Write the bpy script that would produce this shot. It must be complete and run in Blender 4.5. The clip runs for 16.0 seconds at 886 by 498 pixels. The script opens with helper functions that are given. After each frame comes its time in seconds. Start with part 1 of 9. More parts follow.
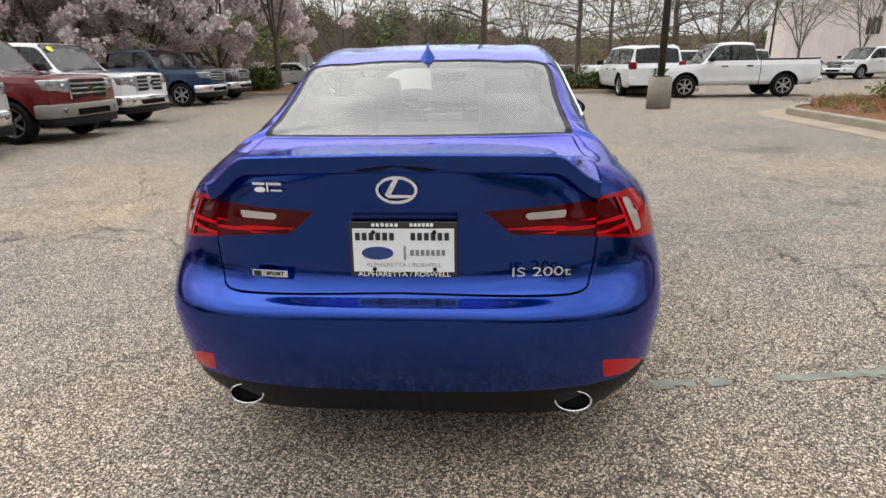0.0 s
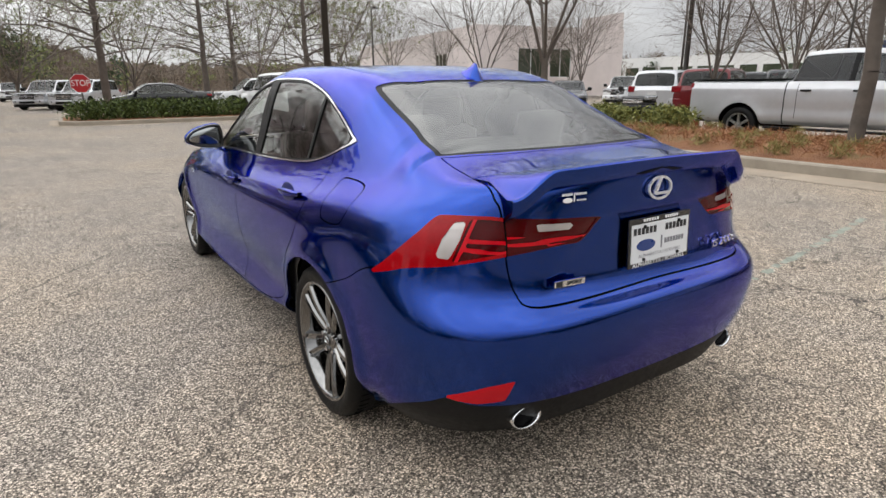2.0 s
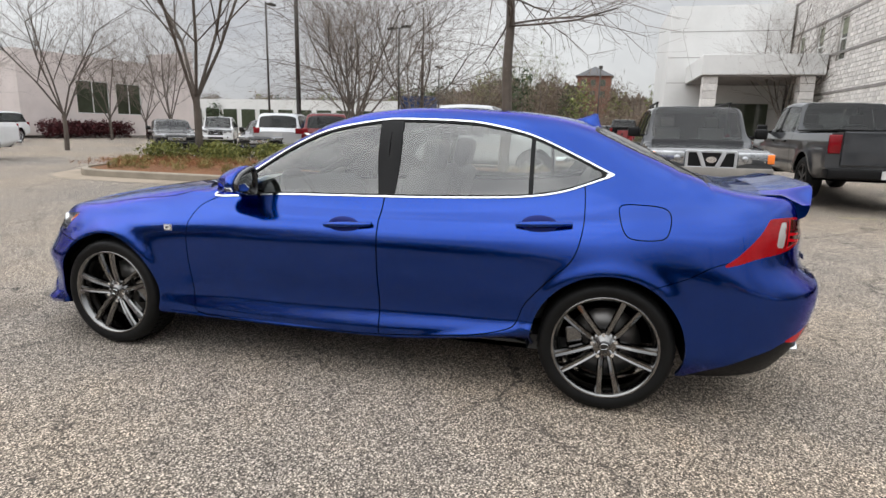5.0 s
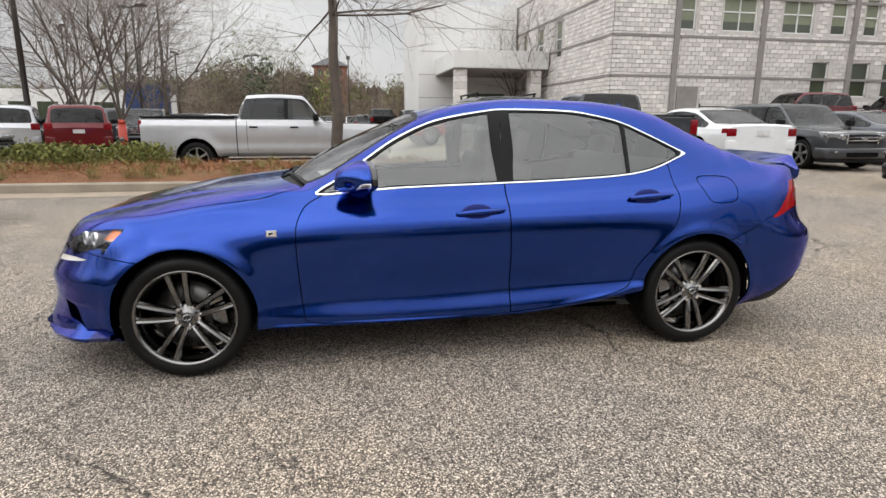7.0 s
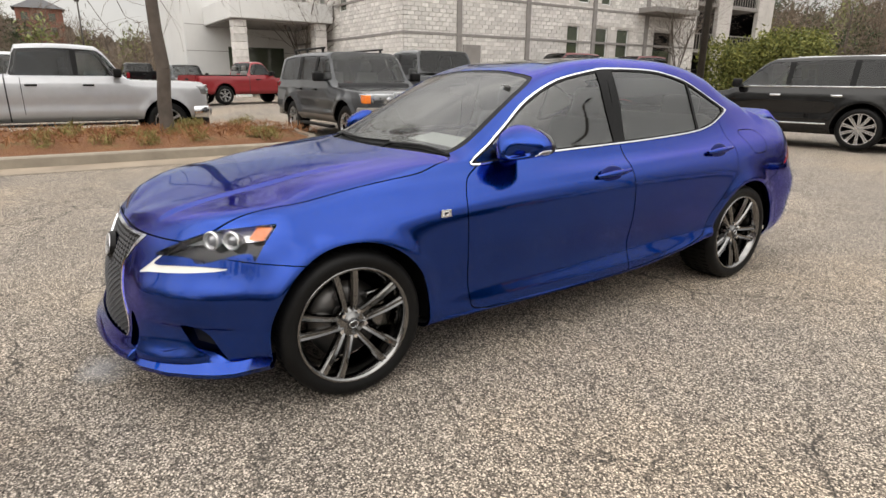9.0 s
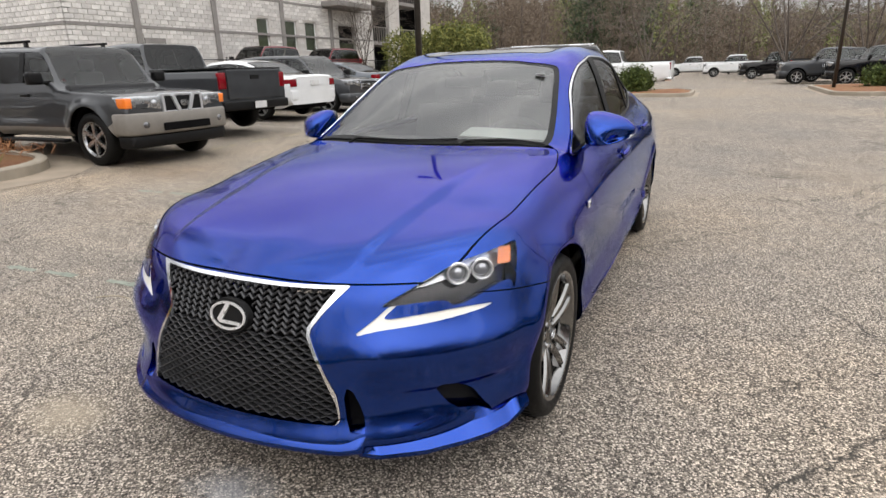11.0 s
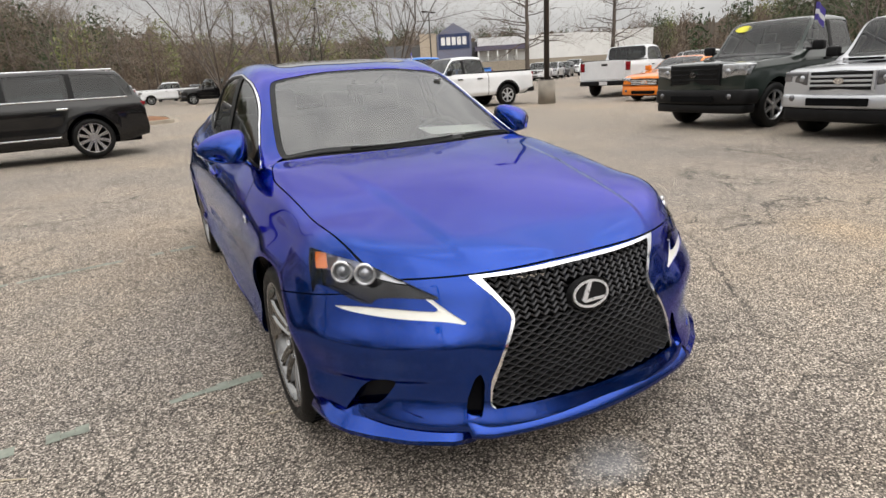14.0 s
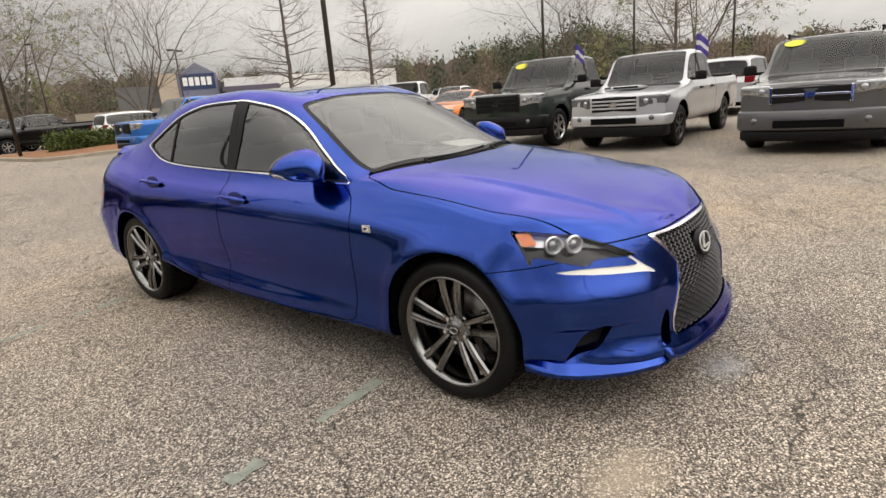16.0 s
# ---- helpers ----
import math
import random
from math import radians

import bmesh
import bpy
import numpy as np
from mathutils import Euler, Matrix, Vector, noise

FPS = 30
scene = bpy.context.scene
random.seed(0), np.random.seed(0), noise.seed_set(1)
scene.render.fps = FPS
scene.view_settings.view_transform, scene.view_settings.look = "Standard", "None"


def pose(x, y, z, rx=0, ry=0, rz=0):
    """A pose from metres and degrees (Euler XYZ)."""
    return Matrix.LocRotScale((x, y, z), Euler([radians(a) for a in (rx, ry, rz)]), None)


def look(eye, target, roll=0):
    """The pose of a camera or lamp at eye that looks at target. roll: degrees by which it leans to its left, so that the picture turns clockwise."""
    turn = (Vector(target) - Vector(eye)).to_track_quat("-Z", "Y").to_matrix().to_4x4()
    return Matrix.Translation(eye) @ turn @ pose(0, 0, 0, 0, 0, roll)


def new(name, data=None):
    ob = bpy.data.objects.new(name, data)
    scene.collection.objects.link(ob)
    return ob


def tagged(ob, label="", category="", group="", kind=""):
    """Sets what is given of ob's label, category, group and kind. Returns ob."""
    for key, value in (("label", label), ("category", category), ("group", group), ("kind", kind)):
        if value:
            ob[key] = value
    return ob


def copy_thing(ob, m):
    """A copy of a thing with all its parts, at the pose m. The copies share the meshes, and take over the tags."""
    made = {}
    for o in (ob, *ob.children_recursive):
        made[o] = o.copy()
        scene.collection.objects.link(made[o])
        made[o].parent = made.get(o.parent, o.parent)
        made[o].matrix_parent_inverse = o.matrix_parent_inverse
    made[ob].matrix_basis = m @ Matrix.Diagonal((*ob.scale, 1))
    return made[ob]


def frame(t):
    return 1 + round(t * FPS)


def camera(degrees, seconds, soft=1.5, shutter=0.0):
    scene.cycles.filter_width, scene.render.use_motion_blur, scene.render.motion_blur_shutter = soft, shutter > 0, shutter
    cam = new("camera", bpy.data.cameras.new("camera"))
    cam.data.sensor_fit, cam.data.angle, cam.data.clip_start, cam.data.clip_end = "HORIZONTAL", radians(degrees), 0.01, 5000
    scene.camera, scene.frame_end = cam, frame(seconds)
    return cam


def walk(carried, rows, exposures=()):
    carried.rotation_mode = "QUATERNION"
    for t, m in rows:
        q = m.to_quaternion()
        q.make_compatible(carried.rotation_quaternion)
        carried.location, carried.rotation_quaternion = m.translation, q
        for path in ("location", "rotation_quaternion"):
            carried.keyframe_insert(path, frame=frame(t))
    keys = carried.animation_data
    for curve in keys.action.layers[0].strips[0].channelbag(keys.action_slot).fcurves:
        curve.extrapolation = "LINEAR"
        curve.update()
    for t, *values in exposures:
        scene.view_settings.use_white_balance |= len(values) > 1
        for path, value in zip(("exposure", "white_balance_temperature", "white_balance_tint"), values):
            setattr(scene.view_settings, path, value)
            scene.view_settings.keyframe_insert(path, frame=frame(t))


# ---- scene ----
cam = camera(75.3, 16.0)
PATH = [
    (0, (0.246, -3.867, 1.332), (0.102, -1.971, 0.712), -1.1),
    (0.5, (-0.23, -3.897, 1.337), (-0.07, -2.0, 0.724), -1.0),
    (1, (-0.725, -3.819, 1.334), (-0.242, -1.971, 0.742), -0.6),
    (1.5, (-1.214, -3.73, 1.334), (-0.428, -1.982, 0.763), -0.3),
    (2, (-1.604, -3.473, 1.323), (-0.559, -1.86, 0.77), -0.4),
    (2.5, (-2.009, -3.209, 1.323), (-0.739, -1.757, 0.794), -0.2),
    (3, (-2.337, -2.873, 1.31), (-0.88, -1.603, 0.796), 0.0),
    (3.5, (-2.643, -2.506, 1.307), (-1.03, -1.43, 0.815), 0.6),
    (4, (-2.977, -2.164, 1.314), (-1.245, -1.277, 0.852), 1.1),
    (4.2, (-3.083, -2.002, 1.311), (-1.314, -1.188, 0.854), 1.2),
    (6.3, (-3.891, -0.059, 1.303), (-1.932, -0.127, 0.902), 0.6),
    (6.5, (-3.873, 0.14, 1.283), (-1.924, -0.011, 0.861), 0.5),
    (7, (-3.759, 0.642, 1.281), (-1.839, 0.283, 0.85), 0.3),
    (7.5, (-3.624, 1.129, 1.282), (-1.758, 0.576, 0.821), 0.1),
    (8, (-3.336, 1.558, 1.274), (-1.54, 0.818, 0.8), 0.0),
    (8.5, (-3.088, 1.988, 1.271), (-1.386, 1.062, 0.774), 0.0),
    (8.7, (-3.003, 2.12, 1.279), (-1.341, 1.139, 0.751), 0.2),
    (10.8, (-1.486, 3.313, 1.295), (-0.553, 1.646, 0.703), -1.5),
    (11, (-1.326, 3.385, 1.297), (-0.501, 1.663, 0.702), -1.6),
    (11.5, (-0.871, 3.492, 1.286), (-0.327, 1.665, 0.679), -1.7),
    (12, (-0.44, 3.608, 1.277), (-0.193, 1.722, 0.659), -1.7),
    (12.5, (-0.023, 3.632, 1.268), (-0.071, 1.731, 0.65), -2.1),
    (13, (0.402, 3.648, 1.281), (0.049, 1.779, 0.663), -2.3),
    (13.5, (0.796, 3.624, 1.288), (0.178, 1.82, 0.685), -2.9),
    (14, (1.2, 3.519, 1.295), (0.339, 1.812, 0.709), -3.5),
    (14.5, (1.587, 3.431, 1.306), (0.517, 1.84, 0.739), -4.0),
    (15, (1.943, 3.235, 1.292), (0.697, 1.772, 0.738), -4.5),
    (15.5, (2.312, 3.035, 1.291), (0.94, 1.684, 0.75), -4.7),
    (16, (2.605, 2.835, 1.298), (1.113, 1.609, 0.777), -4.7),
]
# the picture's white balance drifts warmer twice on the way
TONE = [(0, 0.3, 6600, 10), (4, 0.28, 6400, 9), (6.5, 0.27, 6450, 10), (8.5, 0.34, 6950, 10), (10.8, 0.32, 6600, 10), (13, 0.3, 6550, 11), (14, 0.3, 6750, 10), (16, 0.3, 7100, 11)]
walk(cam, [(t, look(eye, aim, roll)) for t, eye, aim, roll in PATH], TONE)

# ---- world, sun and exposure ----
world = bpy.data.worlds.new("overcast_sky")
scene.world = world
world.use_nodes = True
wn, wl = world.node_tree.nodes, world.node_tree.links
wn.clear()
w_out = wn.new("ShaderNodeOutputWorld")
w_bg = wn.new("ShaderNodeBackground")
w_sky = wn.new("ShaderNodeTexSky")
w_sky.sky_type = "NISHITA"
w_sky.sun_disc = False
w_sky.sun_elevation, w_sky.sun_rotation = radians(42), radians(-29)
w_co = wn.new("ShaderNodeTexCoord")
w_map = wn.new("ShaderNodeMapping")
w_map.inputs["Scale"].default_value = (1.0, 1.0, 3.2)
w_noise = wn.new("ShaderNodeTexNoise")
w_noise.inputs["Scale"].default_value = 1.7
w_noise.inputs["Detail"].default_value = 7
w_noise.inputs["Roughness"].default_value = 0.55
w_noise.inputs["Distortion"].default_value = 0.4
w_ramp = wn.new("ShaderNodeValToRGB")
w_ramp.color_ramp.elements[0].position, w_ramp.color_ramp.elements[0].color = 0.34, (5.7, 5.75, 6.0, 1)
w_ramp.color_ramp.elements[1].position, w_ramp.color_ramp.elements[1].color = 0.68, (10.2, 10.2, 10.1, 1)
w_mix = wn.new("ShaderNodeMixRGB")
w_mix.inputs["Fac"].default_value = 0.94
# an overcast sky is brighter overhead than at the horizon
w_sep = wn.new("ShaderNodeSeparateXYZ")
w_high = wn.new("ShaderNodeValToRGB")
w_stops = w_high.color_ramp.elements
w_stops.new(0.3)
w_stops.new(0.55)
for w_k, w_p, w_v in ((0, 0.0, 0.62), (1, 0.26, 0.84), (2, 0.5, 1.6), (3, 1.0, 2.0)):
    w_stops[w_k].position, w_stops[w_k].color = w_p, (w_v, w_v, w_v, 1)
w_mul = wn.new("ShaderNodeMixRGB")
w_mul.blend_type = "MULTIPLY"
w_mul.inputs["Fac"].default_value = 1.0
# the cloud is brightest on the side of the veiled sun
w_dot = wn.new("ShaderNodeVectorMath")
w_dot.operation = "DOT_PRODUCT"
w_dot.inputs[1].default_value = (-0.4, 0.7, 0.59)
w_glow = wn.new("ShaderNodeMapRange")
for w_key, w_v in (("From Min", -1.0), ("From Max", 1.0), ("To Min", 0.74), ("To Max", 1.32)):
    w_glow.inputs[w_key].default_value = w_v
w_mul2 = wn.new("ShaderNodeMixRGB")
w_mul2.blend_type = "MULTIPLY"
w_mul2.inputs["Fac"].default_value = 1.0
wl.new(w_co.outputs["Generated"], w_dot.inputs[0])
wl.new(w_dot.outputs["Value"], w_glow.inputs["Value"])
wl.new(w_mul.outputs["Color"], w_mul2.inputs["Color1"])
wl.new(w_glow.outputs["Result"], w_mul2.inputs["Color2"])
wl.new(w_co.outputs["Generated"], w_map.inputs["Vector"])
wl.new(w_map.outputs["Vector"], w_noise.inputs["Vector"])
wl.new(w_noise.outputs["Fac"], w_ramp.inputs["Fac"])
wl.new(w_sky.outputs["Color"], w_mix.inputs["Color1"])
wl.new(w_ramp.outputs["Color"], w_mix.inputs["Color2"])
wl.new(w_co.outputs["Generated"], w_sep.inputs["Vector"])
wl.new(w_sep.outputs["Z"], w_high.inputs["Fac"])
wl.new(w_mix.outputs["Color"], w_mul.inputs["Color1"])
wl.new(w_high.outputs["Color"], w_mul.inputs["Color2"])
wl.new(w_mul2.outputs["Color"], w_bg.inputs["Color"])
w_bg.inputs["Strength"].default_value = 0.1
wl.new(w_bg.outputs["Background"], w_out.inputs["Surface"])
sun_data = bpy.data.lights.new("sun", "SUN")
sun_data.energy, sun_data.angle, sun_data.color = 0.7, radians(90), (1.0, 0.96, 0.9)
sun = new("sun", sun_data)
sun.matrix_world = look((-25, 45, 46), (0, 0, 0))

# ---- materials ----
def node_mat(name):
    m = bpy.data.materials.new(name)
    m.use_nodes = True
    b = m.node_tree.nodes["Principled BSDF"]
    return m, m.node_tree.nodes, m.node_tree.links, b


def add_noise(nodes, links, scale, detail=4, rough=0.6, vec=None):
    n = nodes.new("ShaderNodeTexNoise")
    n.inputs["Scale"].default_value, n.inputs["Detail"].default_value, n.inputs["Roughness"].default_value = scale, detail, rough
    if vec is None:
        co = nodes.new("ShaderNodeTexCoord")
        vec = co.outputs["Object"]
    links.new(vec, n.inputs["Vector"])
    return n


def add_ramp(nodes, links, fac, stops):
    r = nodes.new("ShaderNodeValToRGB")
    e = r.color_ramp.elements
    while len(e) < len(stops):
        e.new(0.5)
    for k, (p, c) in enumerate(stops):
        e[k].position = p
        e[k].color = (*c, 1) if len(c) == 3 else (c[0], c[0], c[0], 1)
    links.new(fac, r.inputs["Fac"])
    return r


def add_bump(nodes, links, bsdf, height, strength, distance):
    b = nodes.new("ShaderNodeBump")
    b.inputs["Strength"].default_value, b.inputs["Distance"].default_value = strength, distance
    links.new(height, b.inputs["Height"])
    links.new(b.outputs["Normal"], bsdf.inputs["Normal"])
    return b


def add_mix(nodes, links, fac, a, b, kind="MIX"):
    m = nodes.new("ShaderNodeMixRGB")
    m.blend_type = kind
    for key, v in (("Fac", fac), ("Color1", a), ("Color2", b)):
        if isinstance(v, (int, float)):
            m.inputs[key].default_value = v
        elif isinstance(v, tuple):
            m.inputs[key].default_value = (*v, 1)
        else:
            links.new(v, m.inputs[key])
    return m


def plain(name, colour, rough=0.5, metal=0.0, vary=0.12, scale=6.0, bump=0.0, bscale=60.0, coat=0.0, spec=0.5):
    """A surface whose tone drifts at two scales, with an optional fine relief."""
    m, n, l, b = node_mat(name)
    big, small = add_noise(n, l, scale), add_noise(n, l, scale * 9, 5)
    lo = tuple(c * (1 - vary) for c in colour)
    hi = tuple(min(1, c * (1 + vary)) for c in colour)
    r1 = add_ramp(n, l, big.outputs["Fac"], [(0.3, lo), (0.7, hi)])
    r2 = add_ramp(n, l, small.outputs["Fac"], [(0.25, (1 - vary * 0.6,) * 3), (0.75, (1.0,) * 3)])
    mx = add_mix(n, l, 1.0, r1.outputs["Color"], r2.outputs["Color"], "MULTIPLY")
    l.new(mx.outputs["Color"], b.inputs["Base Color"])
    rr = add_ramp(n, l, small.outputs["Fac"], [(0.3, (max(0.02, rough * 0.85),)), (0.7, (min(1, rough * 1.12),))])
    l.new(rr.outputs["Color"], b.inputs["Roughness"])
    b.inputs["Metallic"].default_value = metal
    b.inputs["Coat Weight"].default_value = coat
    b.inputs["Coat Roughness"].default_value = 0.03
    b.inputs["Specular IOR Level"].default_value = spec
    if bump:
        fine = add_noise(n, l, bscale, 6)
        add_bump(n, l, b, fine.outputs["Fac"], bump, 0.01)
    return m


def paint(name, colour, metal=0.0, rough=0.35, flake=0.0):
    """Clear-coated car paint with a faint film of dust and, for metallic paint, fine flakes."""
    m, n, l, b = node_mat(name)
    dust = add_noise(n, l, 3.0, 6, 0.65)
    r = add_ramp(n, l, dust.outputs["Fac"], [(0.35, tuple(c * 0.94 for c in colour)), (0.75, tuple(min(1, c * 1.05 + 0.004) for c in colour))])
    l.new(r.outputs["Color"], b.inputs["Base Color"])
    b.inputs["Metallic"].default_value = metal
    b.inputs["Roughness"].default_value = rough
    b.inputs["Specular IOR Level"].default_value = 0.5 if metal > 0.8 else 0.15
    b.inputs["Coat Weight"].default_value = 0.8 if metal > 0.8 else 1.0
    b.inputs["Coat IOR"].default_value = 1.44
    if metal > 0.8:
        peak = max(colour)
        b.inputs["Specular Tint"].default_value = (*[0.04 + 0.96 * (c / peak) ** 0.6 for c in colour], 1)
    cr = add_ramp(n, l, dust.outputs["Fac"], [(0.3, (0.015,)), (0.8, (0.06,))])
    l.new(cr.outputs["Color"], b.inputs["Coat Roughness"])
    if flake:
        co = n.new("ShaderNodeTexCoord")
        v = n.new("ShaderNodeTexVoronoi")
        v.inputs["Scale"].default_value = 900
        l.new(co.outputs["Object"], v.inputs["Vector"])
        bp = n.new("ShaderNodeBump")
        bp.inputs["Strength"].default_value, bp.inputs["Distance"].default_value = flake, 0.001
        l.new(v.outputs["Color"], bp.inputs["Height"])
        l.new(bp.outputs["Normal"], b.inputs["Normal"])
    return m


def glass(name, tint=(0.75, 0.82, 0.8), dark=0.0, ior=1.9):
    """Thin window glass: mostly see-through, with a mirror gloss that grows at a slant."""
    m = bpy.data.materials.new(name)
    m.use_nodes = True
    n, l = m.node_tree.nodes, m.node_tree.links
    n.clear()
    out = n.new("ShaderNodeOutputMaterial")
    tr = n.new("ShaderNodeBsdfTransparent")
    tr.inputs["Color"].default_value = (*[c * (1 - dark) for c in tint], 1)
    gl = n.new("ShaderNodeBsdfGlossy")
    gl.inputs["Roughness"].default_value = 0.02
    fr = n.new("ShaderNodeFresnel")
    fr.inputs["IOR"].default_value = ior
    mx = n.new("ShaderNodeMixShader")
    l.new(fr.outputs["Fac"], mx.inputs["Fac"])
    l.new(tr.outputs["BSDF"], mx.inputs[1])
    l.new(gl.outputs["BSDF"], mx.inputs[2])
    l.new(mx.outputs["Shader"], out.inputs["Surface"])
    return m


M_BLUE = paint("blue_pearl_paint", (0.0008, 0.035, 0.25), metal=1.0, rough=0.18)
M_GLASS = glass("window_glass", (0.86, 0.91, 0.87), ior=2.2)
M_GLASS_DARK = glass("privacy_glass", (0.14, 0.16, 0.165), ior=1.5)
M_CHROME = plain("chrome", (0.82, 0.83, 0.85), 0.08, 1.0, 0.04)
M_GLOSS_BLACK = plain("gloss_black_trim", (0.012, 0.012, 0.014), 0.12, 0, 0.2, coat=0.6)
M_MATT_BLACK = plain("matt_black_plastic", (0.006, 0.006, 0.0065), 0.5, 0, 0.25, bump=0.1, bscale=300, spec=0.2)
# near-black for openings and undersides: their shade is put into the colour
M_SHADOW_BLACK = plain("cavity_shade", (0.004, 0.004, 0.0045), 0.9, 0, 0.2, spec=0.1)
M_TYRE = plain("tyre_rubber", (0.005, 0.005, 0.005), 0.55, 0, 0.3, bump=0.15, bscale=120, spec=0.2)
M_RIM = plain("graphite_alloy", (0.21, 0.208, 0.205), 0.13, 1.0, 0.1, coat=0.5)
M_RIM_BRIGHT = plain("machined_alloy", (0.62, 0.63, 0.65), 0.2, 1.0, 0.06, coat=0.4)
M_STEEL = plain("brake_steel", (0.16, 0.155, 0.15), 0.38, 1.0, 0.15)
M_RED_LENS = plain("red_lens", (0.5, 0.003, 0.01), 0.1, 0, 0.1, spec=0.3)
M_TAIL_LENS = plain("tail_lens", (0.3, 0.001, 0.004), 0.05, 0, 0.2, spec=0.25)
M_DARK_LENS = plain("dark_red_lens", (0.065, 0.0006, 0.0015), 0.06, 0, 0.1, spec=0.3)
M_AMBER_LENS = plain("amber_lens", (0.95, 0.22, 0.025), 0.1, 0, 0.1, coat=1.0)
M_CLEAR_LENS = plain("clear_lens", (0.5, 0.46, 0.44), 0.1, 0.35, 0.06, coat=1.0)
M_WHITE_PAINT = paint("white_paint", (0.72, 0.73, 0.74))
M_SILVER_PAINT = paint("silver_paint", (0.52, 0.53, 0.55), metal=0.5)
M_GREY_PAINT = paint("grey_paint", (0.05, 0.053, 0.058), metal=0.3)
M_BLACK_PAINT = paint("black_paint", (0.003, 0.003, 0.0035), rough=0.2)
M_RED_PAINT = paint("red_paint", (0.12, 0.006, 0.01), metal=0.2)
M_TRUCK_BLUE = paint("truck_blue_paint", (0.01, 0.12, 0.42), metal=0.3)
M_NAVY_PAINT = paint("navy_paint", (0.012, 0.035, 0.085), metal=0.3)
M_GREEN_PAINT = paint("dark_green_paint", (0.018, 0.026, 0.022), metal=0.3)
M_ORANGE_PAINT = paint("orange_paint", (0.75, 0.2, 0.015))

# ---- building helpers ----
def part(name, bm, material, parent=None, label="", smooth=True):
    me = bpy.data.meshes.new(name)
    bm.to_mesh(me)
    bm.free()
    if smooth:
        me.shade_smooth()
    me.materials.append(material)
    ob = new(name, me)
    if parent:
        ob.parent = parent
    if label:
        tagged(ob, label)
    return ob


def pyd(name, verts, faces, material, parent=None, label="", smooth=False):
    me = bpy.data.meshes.new(name)
    me.from_pydata([tuple(v) for v in verts], [], faces)
    me.update()
    if smooth:
        me.shade_smooth()
    me.materials.append(material)
    ob = new(name, me)
    if parent:
        ob.parent = parent
    if label:
        tagged(ob, label)
    return ob


def thing(name, label, category, group="", at=None):
    ob = new(name)
    ob.empty_display_size = 0.2
    tagged(ob, label, category, group)
    if at is not None:
        ob.matrix_world = at
    return ob


def box(bm, x0, x1, y0, y1, z0, z1, m=None, bevel=0.0):
    r = bmesh.ops.create_cube(bm, size=1, matrix=Matrix.Translation(((x0 + x1) / 2, (y0 + y1) / 2, (z0 + z1) / 2)) @ Matrix.Diagonal((x1 - x0, y1 - y0, z1 - z0, 1)))
    vs = r["verts"]
    if bevel:
        es = list({e for v in vs for e in v.link_edges})
        rb = bmesh.ops.bevel(bm, geom=es, offset=bevel, segments=2, profile=0.6, affect="EDGES")
        vs = list({v for f in rb["faces"] for v in f.verts} | {v for v in vs if v.is_valid})
    if m is not None:
        bmesh.ops.transform(bm, matrix=m, verts=vs)
    return vs


def tube(bm, a, b, r0, r1=None, n=10):
    """A tapered round bar from a to b."""
    r1 = r0 if r1 is None else r1
    a, b = Vector(a), Vector(b)
    d = b - a
    q = Vector((0, 0, 1)).rotation_difference(d.normalized()).to_matrix().to_4x4()
    bmesh.ops.create_cone(bm, cap_ends=True, segments=n, radius1=r0, radius2=r1, depth=d.length, matrix=Matrix.Translation((a + b) / 2) @ q)


def lathe(bm, profile, n=48, axis="x"):
    """A ring of (radius, along) points turned about the x axis; closed if the first and last agree."""
    rows = []
    for k in range(n):
        a = 2 * math.pi * k / n
        rows.append([bm.verts.new((s, r * math.cos(a), r * math.sin(a))) for r, s in profile])
    for k in range(n):
        p, q = rows[k], rows[(k + 1) % n]
        for j in range(len(profile) - 1):
            bm.faces.new((p[j], q[j], q[j + 1], p[j + 1]))


def smoothstep(a, b, x):
    t = np.clip((x - a) / (b - a), 0, 1)
    return t * t * (3 - 2 * t)


def curve1(pts):
    """A smooth function through (key, value) pairs that does not overshoot."""
    pts = sorted(pts)
    xs, ys = np.array([p[0] for p in pts], float), np.array([p[1] for p in pts], float)
    h = np.diff(xs)
    d = np.diff(ys) / h
    m = np.zeros(len(xs))
    m[0], m[-1] = d[0], d[-1]
    for k in range(1, len(xs) - 1):
        if d[k - 1] * d[k] > 0:
            m[k] = 2 * d[k - 1] * d[k] / (d[k - 1] + d[k])

    def f(x):
        x = np.clip(np.asarray(x, float), xs[0], xs[-1])
        k = np.clip(np.searchsorted(xs, x) - 1, 0, len(h) - 1)
        t = (x - xs[k]) / h[k]
        return ((2 * t**3 - 3 * t**2 + 1) * ys[k] + (t**3 - 2 * t**2 + t) * h[k] * m[k]
                + (-2 * t**3 + 3 * t**2) * ys[k + 1] + (t**3 - t**2) * h[k] * m[k + 1])
    return f


def rounded(pts, n=6, closed=True):
    """A smooth outline through the given corners (Catmull-Rom)."""
    P = [np.array(p, float) for p in pts]
    out, N = [], len(P)
    for k in range(N if closed else N - 1):
        if closed:
            a, b, c, d = P[k - 1], P[k], P[(k + 1) % N], P[(k + 2) % N]
        else:
            a, b, c, d = P[max(k - 1, 0)], P[k], P[k + 1], P[min(k + 2, N - 1)]
        for i in range(n):
            t = i / n
            out.append(0.5 * (2 * b + (c - a) * t + (2 * a - 5 * b + 4 * c - d) * t * t + (3 * b - a - 3 * c + d) * t**3))
    if not closed:
        out.append(P[-1])
    return np.array(out)


